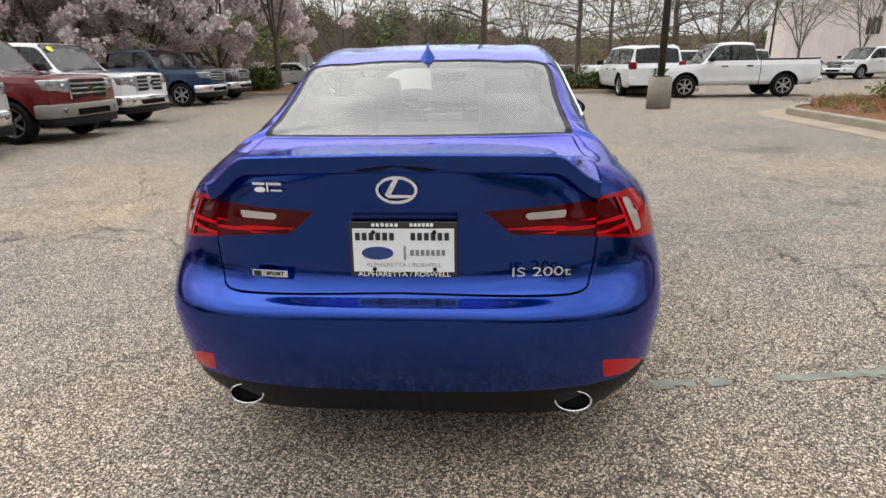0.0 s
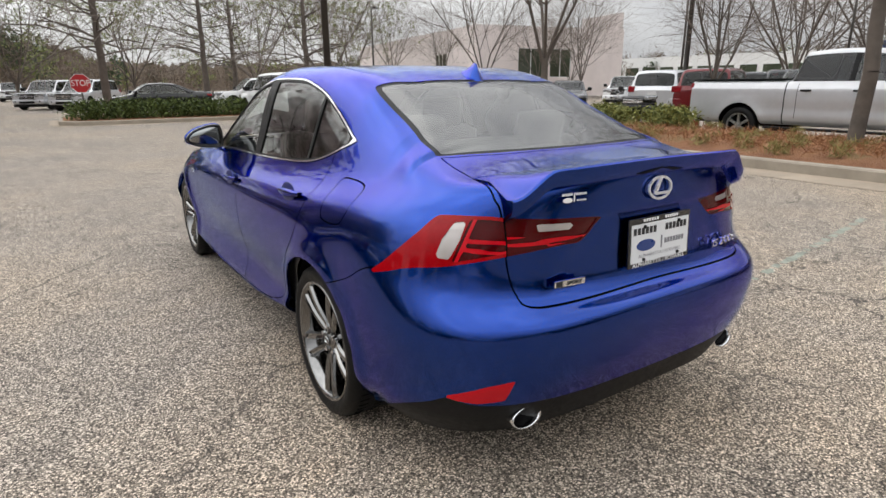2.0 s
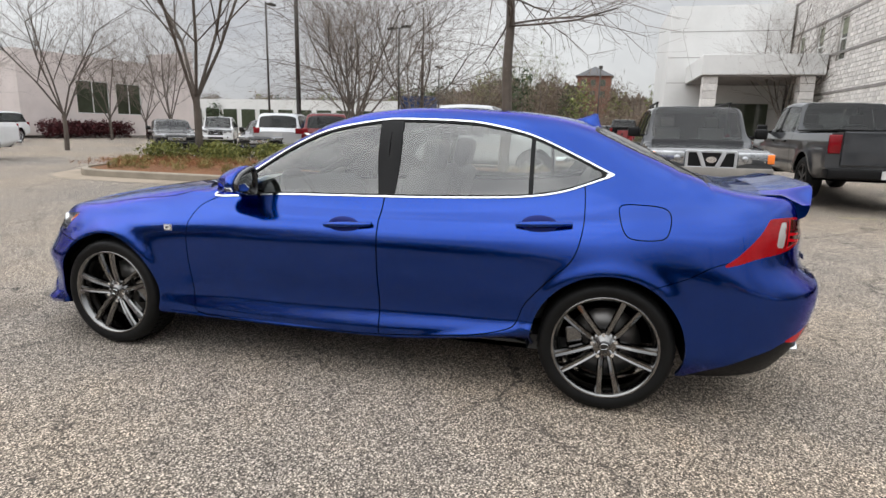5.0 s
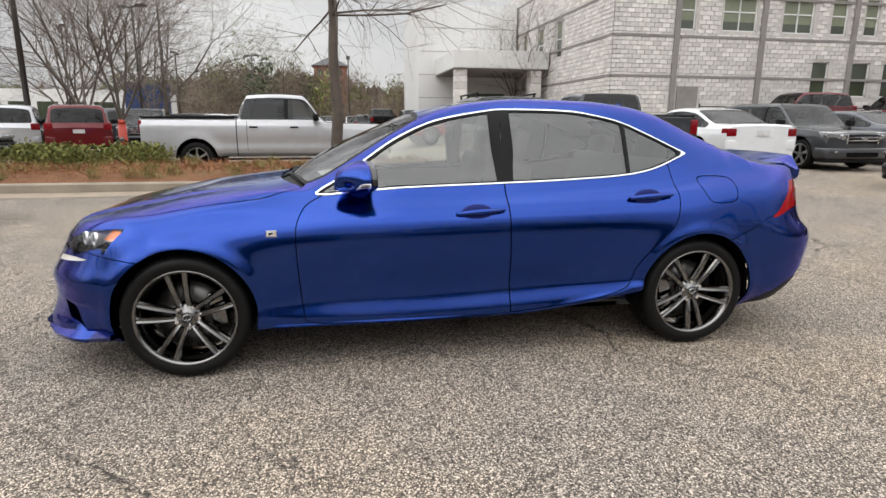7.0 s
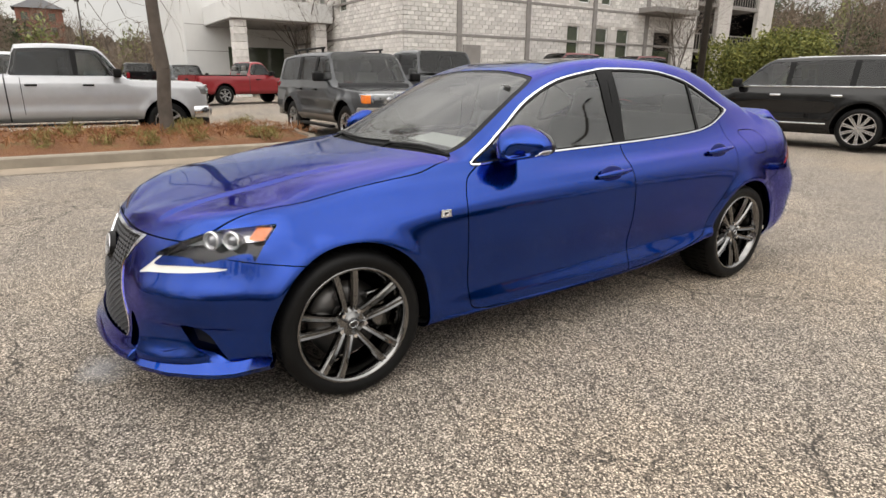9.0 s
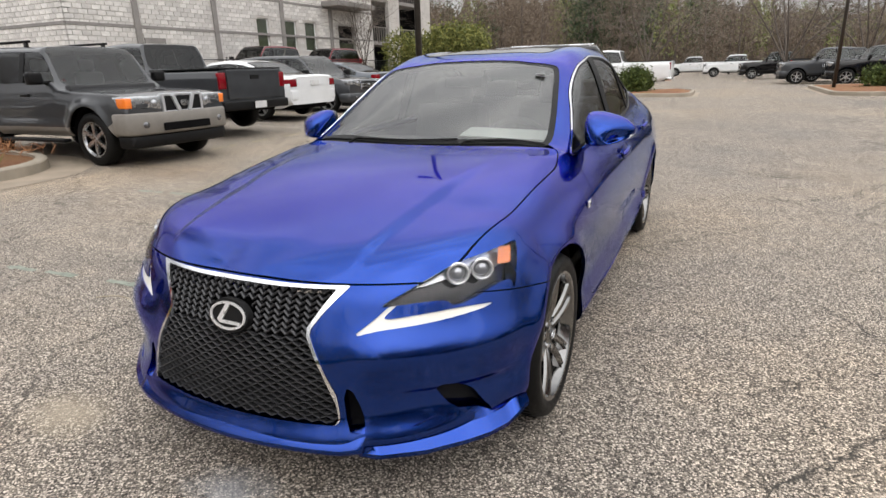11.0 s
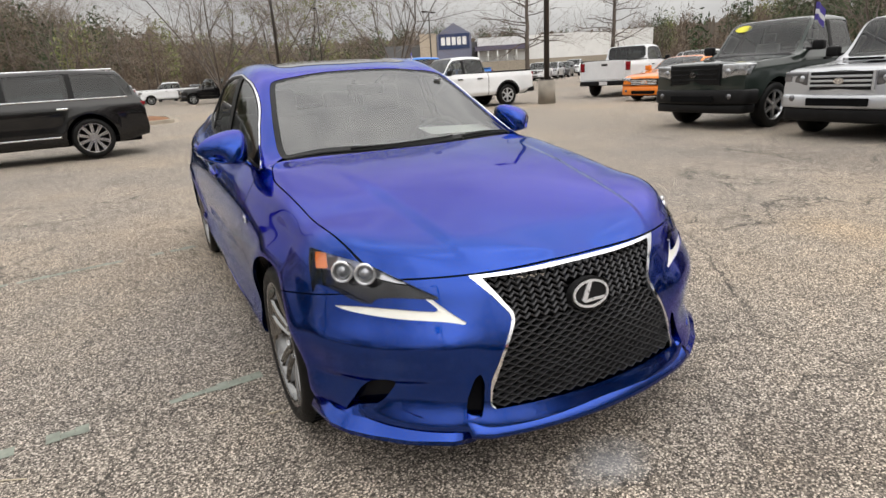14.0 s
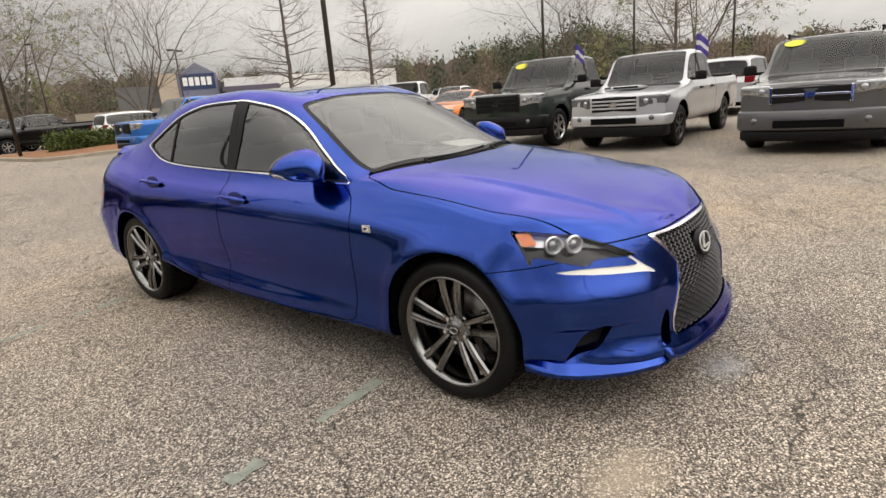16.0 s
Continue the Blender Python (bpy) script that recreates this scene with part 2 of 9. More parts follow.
def sdf(u, v, poly):
    """Signed distance of points to a closed outline; negative inside."""
    u, v = np.asarray(u, float), np.asarray(v, float)
    best, inside = np.full(u.shape, 1e9), np.zeros(u.shape, bool)
    P = np.asarray(poly, float)
    for (ax, ay), (bx, by) in zip(P, np.roll(P, -1, axis=0)):
        dx, dy = bx - ax, by - ay
        t = np.clip(((u - ax) * dx + (v - ay) * dy) / (dx * dx + dy * dy + 1e-12), 0, 1)
        best = np.minimum(best, np.hypot(u - ax - t * dx, v - ay - t * dy))
        cross = (ay > v) != (by > v)
        inside ^= cross & (u < dx * (v - ay) / (by - ay + 1e-12) + ax)
    return np.where(inside, -best, best)


class Shell:
    """A skin of faces that can be cut along any smooth line, keeping the normals of the whole."""

    def __init__(self, V, N, F):
        self.V, self.N, self.F = V, N, F

    @staticmethod
    def grid(G):
        """From a grid of points, rows x columns x 3."""
        R, C = G.shape[:2]
        du, dv = np.gradient(G, axis=0), np.gradient(G, axis=1)
        nn = np.cross(du, dv)
        nn /= np.linalg.norm(nn, axis=2, keepdims=True) + 1e-12
        k = np.arange(R * C).reshape(R, C)
        F = [list(q) for q in zip(k[:-1, :-1].ravel(), k[1:, :-1].ravel(), k[1:, 1:].ravel(), k[:-1, 1:].ravel())]
        return Shell(G.reshape(-1, 3).copy(), nn.reshape(-1, 3), F)

    def cut(self, f):
        """Parts the skin where f (of x, y, z) is zero: the inside (below zero) and the outside."""
        val = f(self.V[:, 0], self.V[:, 1], self.V[:, 2]) + 1e-9
        neg = (val < 0).tolist()
        V, N = list(self.V), list(self.N)
        cache, fin, fout = {}, [], []
        for face in self.F:
            s = [neg[i] for i in face]
            if all(s):
                fin.append(face)
            elif not any(s):
                fout.append(face)
            else:
                a, b = [], []
                for k, i in enumerate(face):
                    j = face[(k + 1) % len(face)]
                    (a if neg[i] else b).append(i)
                    if neg[i] != neg[j]:
                        key = (i, j) if i < j else (j, i)
                        if key not in cache:
                            p, q = key
                            t = val[p] / (val[p] - val[q])
                            cache[key] = len(V)
                            V.append(V[p] + t * (V[q] - V[p]))
                            N.append(N[p] + t * (N[q] - N[p]))
                        a.append(cache[key])
                        b.append(cache[key])
                if len(a) > 2:
                    fin.append(a)
                if len(b) > 2:
                    fout.append(b)
                if len(V) > len(neg):
                    neg.extend([False] * (len(V) - len(neg)))
        V, N = np.array(V), np.array(N)
        return Shell(V, N, fin), Shell(V, N, fout)

    def __add__(self, o):
        k = len(self.V)
        return Shell(np.vstack([self.V, o.V]), np.vstack([self.N, o.N]), self.F + [[i + k for i in f] for f in o.F])

    def flip(self):
        """The mirror image across the middle plane."""
        s = np.array([-1, 1, 1])
        return Shell(self.V * s, self.N * s, [f[::-1] for f in self.F])

    def inset(self, d):
        return Shell(self.V - self.N * d, self.N, self.F)

    def mesh(self, name, material, parent=None, label="", both=False, thick=0.0):
        """Link the skin as one mesh object; both: with its mirror image in the same mesh; thick: with a rim turned inwards."""
        s = self + self.flip() if both else self
        if not s.F:
            return None
        used = sorted({i for f in s.F for i in f})
        idx = {i: k for k, i in enumerate(used)}
        V, N = s.V[used], s.N[used]
        F = [[idx[i] for i in f] for f in s.F]
        F = [[a for k, a in enumerate(f) if a != f[k - 1]] for f in F]
        F = [f for f in F if len(f) > 2]
        if thick:
            edges = {}
            for f in F:
                for k, a in enumerate(f):
                    b = f[(k + 1) % len(f)]
                    key = (a, b) if a < b else (b, a)
                    edges[key] = None if key in edges else (a, b)
            rim = [e for e in edges.values() if e]
            ring, V2, N2 = {}, list(V), list(N)
            for a, b in rim:
                for i in (a, b):
                    if i not in ring:
                        ring[i] = len(V2)
                        V2 += [V[i], V[i] - N[i] * thick]
                        N2 += [np.zeros(3), np.zeros(3)]
                n = np.cross(V[b] - V[a], N[a])
                n /= np.linalg.norm(n) + 1e-12
                for i in (a, b):
                    N2[ring[i]] = N2[ring[i]] + n
                    N2[ring[i] + 1] = N2[ring[i] + 1] + n
            F = F + [[ring[b], ring[a], ring[a] + 1, ring[b] + 1] for a, b in rim]
            V, N = np.array(V2), np.array(N2)
        me = bpy.data.meshes.new(name)
        me.from_pydata(V.tolist(), [], F)
        me.update()
        me.shade_smooth()
        L = np.linalg.norm(N, axis=1, keepdims=True)
        me.normals_split_custom_set_from_vertices((N / np.maximum(L, 1e-9)).tolist())
        me.materials.append(material)
        ob = new(name, me)
        if parent:
            ob.parent = parent
        if label:
            tagged(ob, label)
        return ob


# ---- ground ----
slope_x = curve1([(-600, 0.0), (3.0, 0.0), (6.8, 0.09), (11.0, 0.2), (18.0, 0.29), (40.0, 0.36), (600.0, 0.37)])


def ground_z(x, y):
    """The car park rises gently towards the planted island and dips behind it."""
    return float((slope_x(x) - 0.22 * smoothstep(10.2, 11.4, x) * smoothstep(-3.4, -1.6, y)) * smoothstep(17.0, 10.0, y))


def asphalt_material():
    m, n, l, b = node_mat("weathered_asphalt")
    co = n.new("ShaderNodeTexCoord")
    vec = co.outputs["Object"]
    stones = n.new("ShaderNodeTexVoronoi")
    stones.inputs["Scale"].default_value = 165
    l.new(vec, stones.inputs["Vector"])
    sep = n.new("ShaderNodeSeparateColor")
    l.new(stones.outputs["Color"], sep.inputs["Color"])
    tone = add_ramp(n, l, sep.outputs["Red"], [(0.0, (0.045, 0.039, 0.034)), (0.32, (0.145, 0.127, 0.11)), (0.68, (0.345, 0.302, 0.26)), (1.0, (0.88, 0.78, 0.68))])
    binder = add_ramp(n, l, stones.outputs["Distance"], [(0.0, (1.0,) * 3), (0.5, (0.97,) * 3), (0.82, (0.4,) * 3)])
    agg = add_mix(n, l, 1.0, tone.outputs["Color"], binder.outputs["Color"], "MULTIPLY")
    grit = add_noise(n, l, 260, 3, 0.7, vec)
    gr = add_ramp(n, l, grit.outputs["Fac"], [(0.3, (0.72,) * 3), (0.7, (1.22,) * 3)])
    agg2 = add_mix(n, l, 0.8, agg.outputs["Color"], gr.outputs["Color"], "MULTIPLY")
    mid = add_noise(n, l, 3.2, 6, 0.65, vec)
    mr = add_ramp(n, l, mid.outputs["Fac"], [(0.3, (0.84, 0.84, 0.84)), (0.55, (1.0, 0.99, 0.97)), (0.75, (1.14, 1.1, 1.04))])
    m3 = add_mix(n, l, 1.0, agg2.outputs["Color"], mr.outputs["Color"], "MULTIPLY")
    big = add_noise(n, l, 0.23, 5, 0.6, vec)
    br = add_ramp(n, l, big.outputs["Fac"], [(0.3, (0.8, 0.82, 0.85)), (0.5, (1.0, 0.985, 0.96)), (0.72, (1.24, 1.14, 1.0))])
    m4 = add_mix(n, l, 1.0, m3.outputs["Color"], br.outputs["Color"], "MULTIPLY")
    # wandering cracks
    warp = add_noise(n, l, 1.6, 5, 0.7, vec)
    off = n.new("ShaderNodeMixRGB")
    off.blend_type = "ADD"
    off.inputs["Fac"].default_value = 0.55
    l.new(vec, off.inputs["Color1"])
    l.new(warp.outputs["Color"], off.inputs["Color2"])
    masks = []
    for scale, width in ((0.62, 0.0085), (1.9, 0.011)):
        v = n.new("ShaderNodeTexVoronoi")
        v.feature = "DISTANCE_TO_EDGE"
        v.inputs["Scale"].default_value = scale
        l.new(off.outputs["Color"], v.inputs["Vector"])
        masks.append(add_ramp(n, l, v.outputs["Distance"], [(0.0, (1.0,)), (width, (0.0,))]))
    where = add_noise(n, l, 0.55, 3, 0.5, vec)
    wr = add_ramp(n, l, where.outputs["Fac"], [(0.42, (0.05,)), (0.56, (1.0,))])
    where2 = add_noise(n, l, 0.8, 3, 0.5, vec)
    wr2 = add_ramp(n, l, where2.outputs["Fac"], [(0.46, (0.0,)), (0.55, (0.95,))])
    c1 = add_mix(n, l, 1.0, masks[0].outputs["Color"], wr.outputs["Color"], "MULTIPLY")
    c2 = add_mix(n, l, 1.0, masks[1].outputs["Color"], wr2.outputs["Color"], "MULTIPLY")
    crack = add_mix(n, l, 1.0, c1.outputs["Color"], c2.outputs["Color"], "LIGHTEN")
    # a bare tan patch with cracks through it, grey-blue smears and dark drips
    base = m4
    ragged = add_noise(n, l, 7.0, 5, 0.65, vec)
    for cx, cy, rx, ry, tint, most, kind in ((0.96, 2.2, 0.27, 0.17, (0.38, 0.32, 0.24), 0.6, "MIX"), (0.0, 2.28, 0.2, 0.14, (0.33, 0.34, 0.36), 0.5, "MIX"), (-0.55, 2.6, 0.5, 0.3, (0.72, 0.7, 0.68), 0.7, "MULTIPLY"),
                                             (-3.3, 1.2, 0.5, 0.7, (1.2, 1.12, 1.0), 0.7, "MULTIPLY"), (3.6, 1.6, 0.25, 0.16, (0.55, 0.54, 0.53), 0.8, "MULTIPLY"), (4.4, 4.9, 0.8, 0.5, (0.62, 0.6, 0.58), 0.8, "MULTIPLY"),
                                             (-2.2, -4.4, 0.7, 0.4, (0.74, 0.73, 0.72), 0.8, "MULTIPLY"), (-6.4, -0.5, 1.1, 2.6, (0.75, 0.73, 0.72), 0.7, "MULTIPLY"), (5.6, -2.2, 1.3, 0.8, (0.8, 0.75, 0.7), 0.8, "MULTIPLY")):
        mp = n.new("ShaderNodeMapping")
        mp.inputs["Location"].default_value = (-cx / rx, -cy / ry, 0)
        mp.inputs["Scale"].default_value = (1 / rx, 1 / ry, 0)
        l.new(vec, mp.inputs["Vector"])
        ln = n.new("ShaderNodeVectorMath")
        ln.operation = "LENGTH"
        l.new(mp.outputs["Vector"], ln.inputs[0])
        ad = n.new("ShaderNodeMath")
        ad.operation = "ADD"
        l.new(ln.outputs["Value"], ad.inputs[0])
        l.new(ragged.outputs["Fac"], ad.inputs[1])
        rm = add_ramp(n, l, ad.outputs["Value"], [(0.0, (most,)), (0.5, (most,)), (1.0, (0.0,))])
        sc = n.new("ShaderNodeMath")
        sc.operation = "MULTIPLY"
        sc.inputs[1].default_value = 0.68
        l.new(ad.outputs["Value"], sc.inputs[0])
        l.new(sc.outputs["Value"], rm.inputs["Fac"])
        base = add_mix(n, l, rm.outputs["Color"], base.outputs["Color"], tint, kind)
    col = add_mix(n, l, crack.outputs["Color"], base.outputs["Color"], (0.035, 0.032, 0.028))
    l.new(col.outputs["Color"], b.inputs["Base Color"])
    b.inputs["Roughness"].default_value = 0.88
    b.inputs["Specular IOR Level"].default_value = 0.3
    hgt = add_mix(n, l, 1.0, binder.outputs["Color"], crack.outputs["Color"], "SUBTRACT")
    add_bump(n, l, b, hgt.outputs["Color"], 0.55, 0.006)
    return m


M_ASPHALT = asphalt_material()
gx = np.unique(np.concatenate([[-900, -300, -120, -60], np.linspace(-30, 45, 76), [60, 120, 300, 900]]))
gy = np.unique(np.concatenate([[-900, -300, -120, -60], np.linspace(-30, 30, 61), [60, 120, 300, 900]]))
gv = [(x, y, ground_z(x, y)) for x in gx for y in gy]
gn = len(gy)
gf = [(i * gn + j, (i + 1) * gn + j, (i + 1) * gn + j + 1, i * gn + j + 1) for i in range(len(gx) - 1) for j in range(gn - 1)]
tagged(pyd("ground", gv, gf, M_ASPHALT, smooth=True), "weathered grey-brown asphalt car park with cracks", "asphalt", kind="structure")

# ---- the blue saloon: skin ----
Y_FRONT, Y_REAR = 1.55, -1.65      # where the flanks end and the rounded nose and tail begin

# centre line from the nose over the roof to the tail
centre_z = curve1([(2.10, 0.705), (2.05, 0.738), (1.95, 0.775), (1.7, 0.84), (1.4, 0.9), (1.15, 0.94), (0.97, 0.962), (0.92, 0.972),
                   (0.75, 1.075), (0.5, 1.2), (0.25, 1.305), (0.08, 1.363), (-0.15, 1.4), (-0.5, 1.42), (-0.85, 1.413), (-1.1, 1.388),
                   (-1.28, 1.347), (-1.55, 1.235), (-1.8, 1.115), (-1.88, 1.083), (-1.95, 1.07), (-2.1, 1.062), (-2.28, 1.066)])
# each line along the flank: half width and height by distance along the car
F_X = [curve1(p) for p in (
    [(-1.65, 0.78), (-1.1, 0.72), (-0.8, 0.68), (0.8, 0.68), (1.1, 0.74), (1.55, 0.78)],
    [(-1.65, 0.85), (-1.05, 0.862), (0.0, 0.856), (1.0, 0.852), (1.55, 0.842)],
    [(-1.65, 0.862), (-1.0, 0.858), (0.0, 0.848), (1.0, 0.85), (1.55, 0.862)],
    [(-1.65, 0.868), (-1.35, 0.888), (-0.9, 0.874), (0.0, 0.868), (0.9, 0.866), (1.35, 0.882), (1.55, 0.876)],
    [(-1.65, 0.86), (-1.35, 0.88), (-0.9, 0.872), (-0.3, 0.87), (0.6, 0.866), (0.95, 0.862), (1.35, 0.856), (1.55, 0.838)],
    [(-1.65, 0.815), (-1.3, 0.83), (-0.9, 0.83), (-0.3, 0.832), (0.5, 0.828), (0.95, 0.815), (1.3, 0.8), (1.55, 0.79)],
    [(-1.65, 0.705), (-1.4, 0.722), (-1.1, 0.73), (-0.3, 0.74), (0.4, 0.742), (0.75, 0.735), (0.95, 0.735), (1.25, 0.735), (1.55, 0.72)])]
F_Z = [curve1(p) for p in (
    [(-1.65, 0.2), (-1.0, 0.25), (0.0, 0.215), (1.0, 0.208), (1.55, 0.19)],
    [(-1.65, 0.31), (-1.1, 0.35), (-0.75, 0.3), (-0.3, 0.256), (0.4, 0.242), (1.0, 0.246), (1.55, 0.27)],
    [(-1.65, 0.45), (-0.8, 0.42), (0.3, 0.38), (1.55, 0.38)],
    [(-1.65, 0.6), (-0.5, 0.57), (0.5, 0.55), (1.55, 0.52)],
    [(-1.65, 0.752), (-1.0, 0.755), (0.3, 0.735), (1.0, 0.72), (1.55, 0.66)],
    [(-1.65, 0.9), (-1.0, 0.865), (-0.3, 0.842), (0.5, 0.825), (1.0, 0.805), (1.55, 0.75)],
    [(-1.65, 0.998), (-1.2, 0.982), (-0.3, 0.955), (0.4, 0.932), (0.75, 0.912), (1.0, 0.892), (1.3, 0.858), (1.55, 0.815)])]
# each line's tip at the nose and the tail: along, height, and how square the corner is
F_NOSE = [(2.21, 0.185, 2.3), (2.265, 0.215, 2.3), (2.235, 0.3, 2.15), (2.218, 0.455, 2.1), (2.166, 0.598, 2.1), (2.135, 0.665, 2.05), (2.095, 0.7, 2.1)]
F_TAIL = [(-2.305, 0.275, 3.2), (-2.338, 0.37, 3.5), (-2.38, 0.5, 3.6), (-2.388, 0.642, 3.6), (-2.31, 0.705, 3.3), (-2.295, 0.9, 3.3), (-2.29, 1.045, 3.3)]
TAPER = (0.03, 0.03, 0.025, 0.02, 0.035, 0.04, 0.0)
# the gutter line beside roof and screens, continued over bonnet and boot lid
rail_x = curve1([(1.55, 0.56), (1.2, 0.6), (0.95, 0.655), (0.8, 0.675), (0.6, 0.655), (0.3, 0.61), (0.0, 0.582), (-0.4, 0.568), (-0.9, 0.562), (-1.27, 0.545),
                 (-1.5, 0.55), (-1.75, 0.572), (-1.85, 0.572)])
rail_z = curve1([(1.55, 0.862), (1.2, 0.912), (0.95, 0.937), (0.82, 0.942), (0.72, 0.972), (0.6, 1.035), (0.45, 1.12), (0.3, 1.2), (0.1, 1.288), (-0.15, 1.348),
                 (-0.4, 1.368), (-0.8, 1.36), (-1.05, 1.338), (-1.27, 1.293), (-1.5, 1.2), (-1.75, 1.103), (-1.85, 1.072)])


def flank(k, s):
    """Point of line k at s: 0..1 round the tail, 1..2 along the flank, 2..3 round the nose."""
    p = np.zeros((len(s), 3))
    mid = np.clip(s, 1, 2) - 1
    y = Y_REAR + (Y_FRONT - Y_REAR) * mid
    p[:, 0], p[:, 1], p[:, 2] = F_X[k](y), y, F_Z[k](y)
    for tail in (True, False):
        w = s < 1 if tail else s > 2
        a = (s[w] if tail else 3 - s[w]) * math.pi / 2
        tip, zt, n = (F_TAIL if tail else F_NOSE)[k]
        y0 = Y_REAR if tail else Y_FRONT
        sn, cs = np.sin(a) ** (2 / n), np.cos(a) ** (2 / n)
        x0, z0 = float(F_X[k](y0)), float(F_Z[k](y0))
        p[w, 0] = x0 * sn * (1 - (TAPER[k] * cs if tail else 0))
        p[w, 1] = y0 + (tip - y0) * cs
        p[w, 2] = zt + (z0 - zt) * np.sin(a) ** 1.6
    return p


def skin(ns=(100, 260, 160), nv=15):
    s = np.concatenate([np.linspace(0, 1, ns[0], endpoint=False), np.linspace(1, 2, ns[1], endpoint=False), np.linspace(2, 3, ns[2])])
    lines = [flank(k, s) for k in range(7)]
    edge = lines[6]
    # lines across the top, from the shoulder to the middle
    yc = edge[:, 1].copy()
    tail, nose = s < 1, s > 2
    yc[tail] = Y_REAR + (-2.29 - Y_REAR) * (1 - s[tail]) ** 0.75
    yc[nose] = Y_FRONT + (2.095 - Y_FRONT) * (s[nose] - 2) ** 0.75
    zc = centre_z(yc)
    rx, rz, ry = rail_x(edge[:, 1]), rail_z(edge[:, 1]), edge[:, 1].copy()
    share = rx / np.maximum(F_X[6](edge[:, 1]), 1e-6)
    back = edge[:, 1] < -1.85
    for w in (tail, nose):
        rx[w] = edge[w, 0] * (0.8 if w is tail else 0.77)
    bend = smoothstep(-1.65, -1.87, edge[:, 1])
    rx = np.where(tail, edge[:, 0] * (0.781 + 0.08 * bend), rx)
    for w in (tail, nose):
        ry[w] = edge[w, 1] + (yc[w] - edge[w, 1]) * 0.35
    rz[tail] = np.maximum(edge[tail, 2] + 0.55 * (zc[tail] - edge[tail, 2]), rail_z(ry[tail]) * (1 - smoothstep(-1.8, -1.9, ry[tail])))
    rz[nose] = edge[nose, 2] + 0.62 * (zc[nose] - edge[nose, 2])
    lines.append(np.stack([rx, ry, rz], 1))
    mx, my = rx * 0.55, ry + (yc - ry) * 0.6
    mz = rz + (centre_z(my) - rz) * 0.86
    lines.append(np.stack([mx, my, mz], 1))
    lines.append(np.stack([np.zeros_like(yc), yc, zc], 1))
    L = np.stack(lines, 1)
    rows = []
    K = L.shape[1]
    mirror = L[:, K - 2] * np.array([-1, 1, 1])
    for k in range(K - 1):
        a = L[:, k - 1] if k else 2 * L[:, 0] - L[:, 1]
        b, c = L[:, k], L[:, k + 1]
        d = L[:, k + 2] if k + 2 < K else mirror
        for i in range(nv):
            t = i / nv
            rows.append(0.5 * (2 * b + (c - a) * t + (2 * a - 5 * b + 4 * c - d) * t * t + (3 * b - a - 3 * c + d) * t**3))
    rows.append(L[:, -1])
    G = np.stack(rows, 1)
    # ease the bonnet's run along the car
    hold = smoothstep(0.97, 1.12, G[..., 1]) * smoothstep(1.95, 1.75, G[..., 1]) * smoothstep(0.72, 0.8, G[..., 2])
    for _ in range(80):
        mean = G.copy()
        mean[1:-1] = (G[2:] + G[:-2]) / 2
        G += 0.5 * hold[..., None] * (mean - G)
    sculpt(G)
    body = Shell.grid(G)
    # the skin closes to a point at the middle of the nose: even out its normals there
    v = body.V
    near = smoothstep(0.14, 0.05, np.hypot(v[:, 0], v[:, 1] - 2.1)) * (v[:, 2] > 0.66)
    calm = np.stack([v[:, 0] * 0.4, np.full(len(v), 0.45), np.full(len(v), 0.89)], 1)
    body.N = body.N * (1 - near[:, None]) + calm * near[:, None]
    return body


def sculpt(G):
    """Wheel-arch flares and the soft hollows of the flank."""
    x, y, z = G[..., 0], G[..., 1], G[..., 2]
    side = smoothstep(0.55, 0.75, x) * smoothstep(0.95, 0.8, z)
    for yw in (1.4, -1.4):
        d = np.hypot(y - yw, z - 0.325)
        x += side * 0.014 * np.exp(-((d - 0.357) / 0.045) ** 2)
    # raised middle of the bonnet between two creases
    xc = 0.375 + 0.13 * (2.05 - y) / 1.1
    z += 0.011 * smoothstep(xc + 0.026, xc - 0.012, x) * smoothstep(0.95, 1.55, y) * smoothstep(2.08, 1.95, y) * smoothstep(0.66, 0.7, z)
    # fill the hollow at the tip of the bonnet
    tip = np.interp(z, [0.688, 0.693, 0.703, 0.712, 0.72, 0.74], [2.1115, 2.1055, 2.0985, 2.0905, 2.0795, 2.048]) - 0.35 * x * x
    y += np.maximum(0, tip - y) * smoothstep(0.11, 0.06, x) * smoothstep(0.686, 0.692, z) * smoothstep(0.735, 0.72, z) * (y > 2.05)
    # blade along the sill
    edge = 0.247 + 0.092 * smoothstep(-0.25, -1.1, y)
    x += side * 0.013 * np.exp(-((z - edge) / (0.01 + 0.012 * smoothstep(0.0, -0.9, y))) ** 2) * smoothstep(1.05, 0.95, np.abs(y))
    # the front bumper swells below the lamps
    swell = np.exp(-((z - 0.505) / 0.06) ** 2) * smoothstep(1.6, 1.85, y) * smoothstep(0.36, 0.5, x)
    x += 0.01 * swell
    y += 0.016 * swell
    # the boot lid folds in above and beside the plate
    well = smoothstep(0.938, 0.915, z) * smoothstep(0.69, 0.74, z) * smoothstep(0.06, -0.03, x - 0.27 - 0.8 * (0.92 - z)) * (y < -2.0)
    y += 0.009 * well
    # undercut below the bumper's crease
    low = smoothstep(0.4, 0.372, z) * smoothstep(0.225, 0.3, z) * smoothstep(1.75, 1.92, y) * smoothstep(0.45, 0.6, x)
    x -= 0.008 * low
    y -= 0.008 * low
    x -= side * 0.012 * np.exp(-((z - 0.45 - 0.04 * y) / 0.1) ** 2) * smoothstep(1.05, 0.6, np.abs(y))



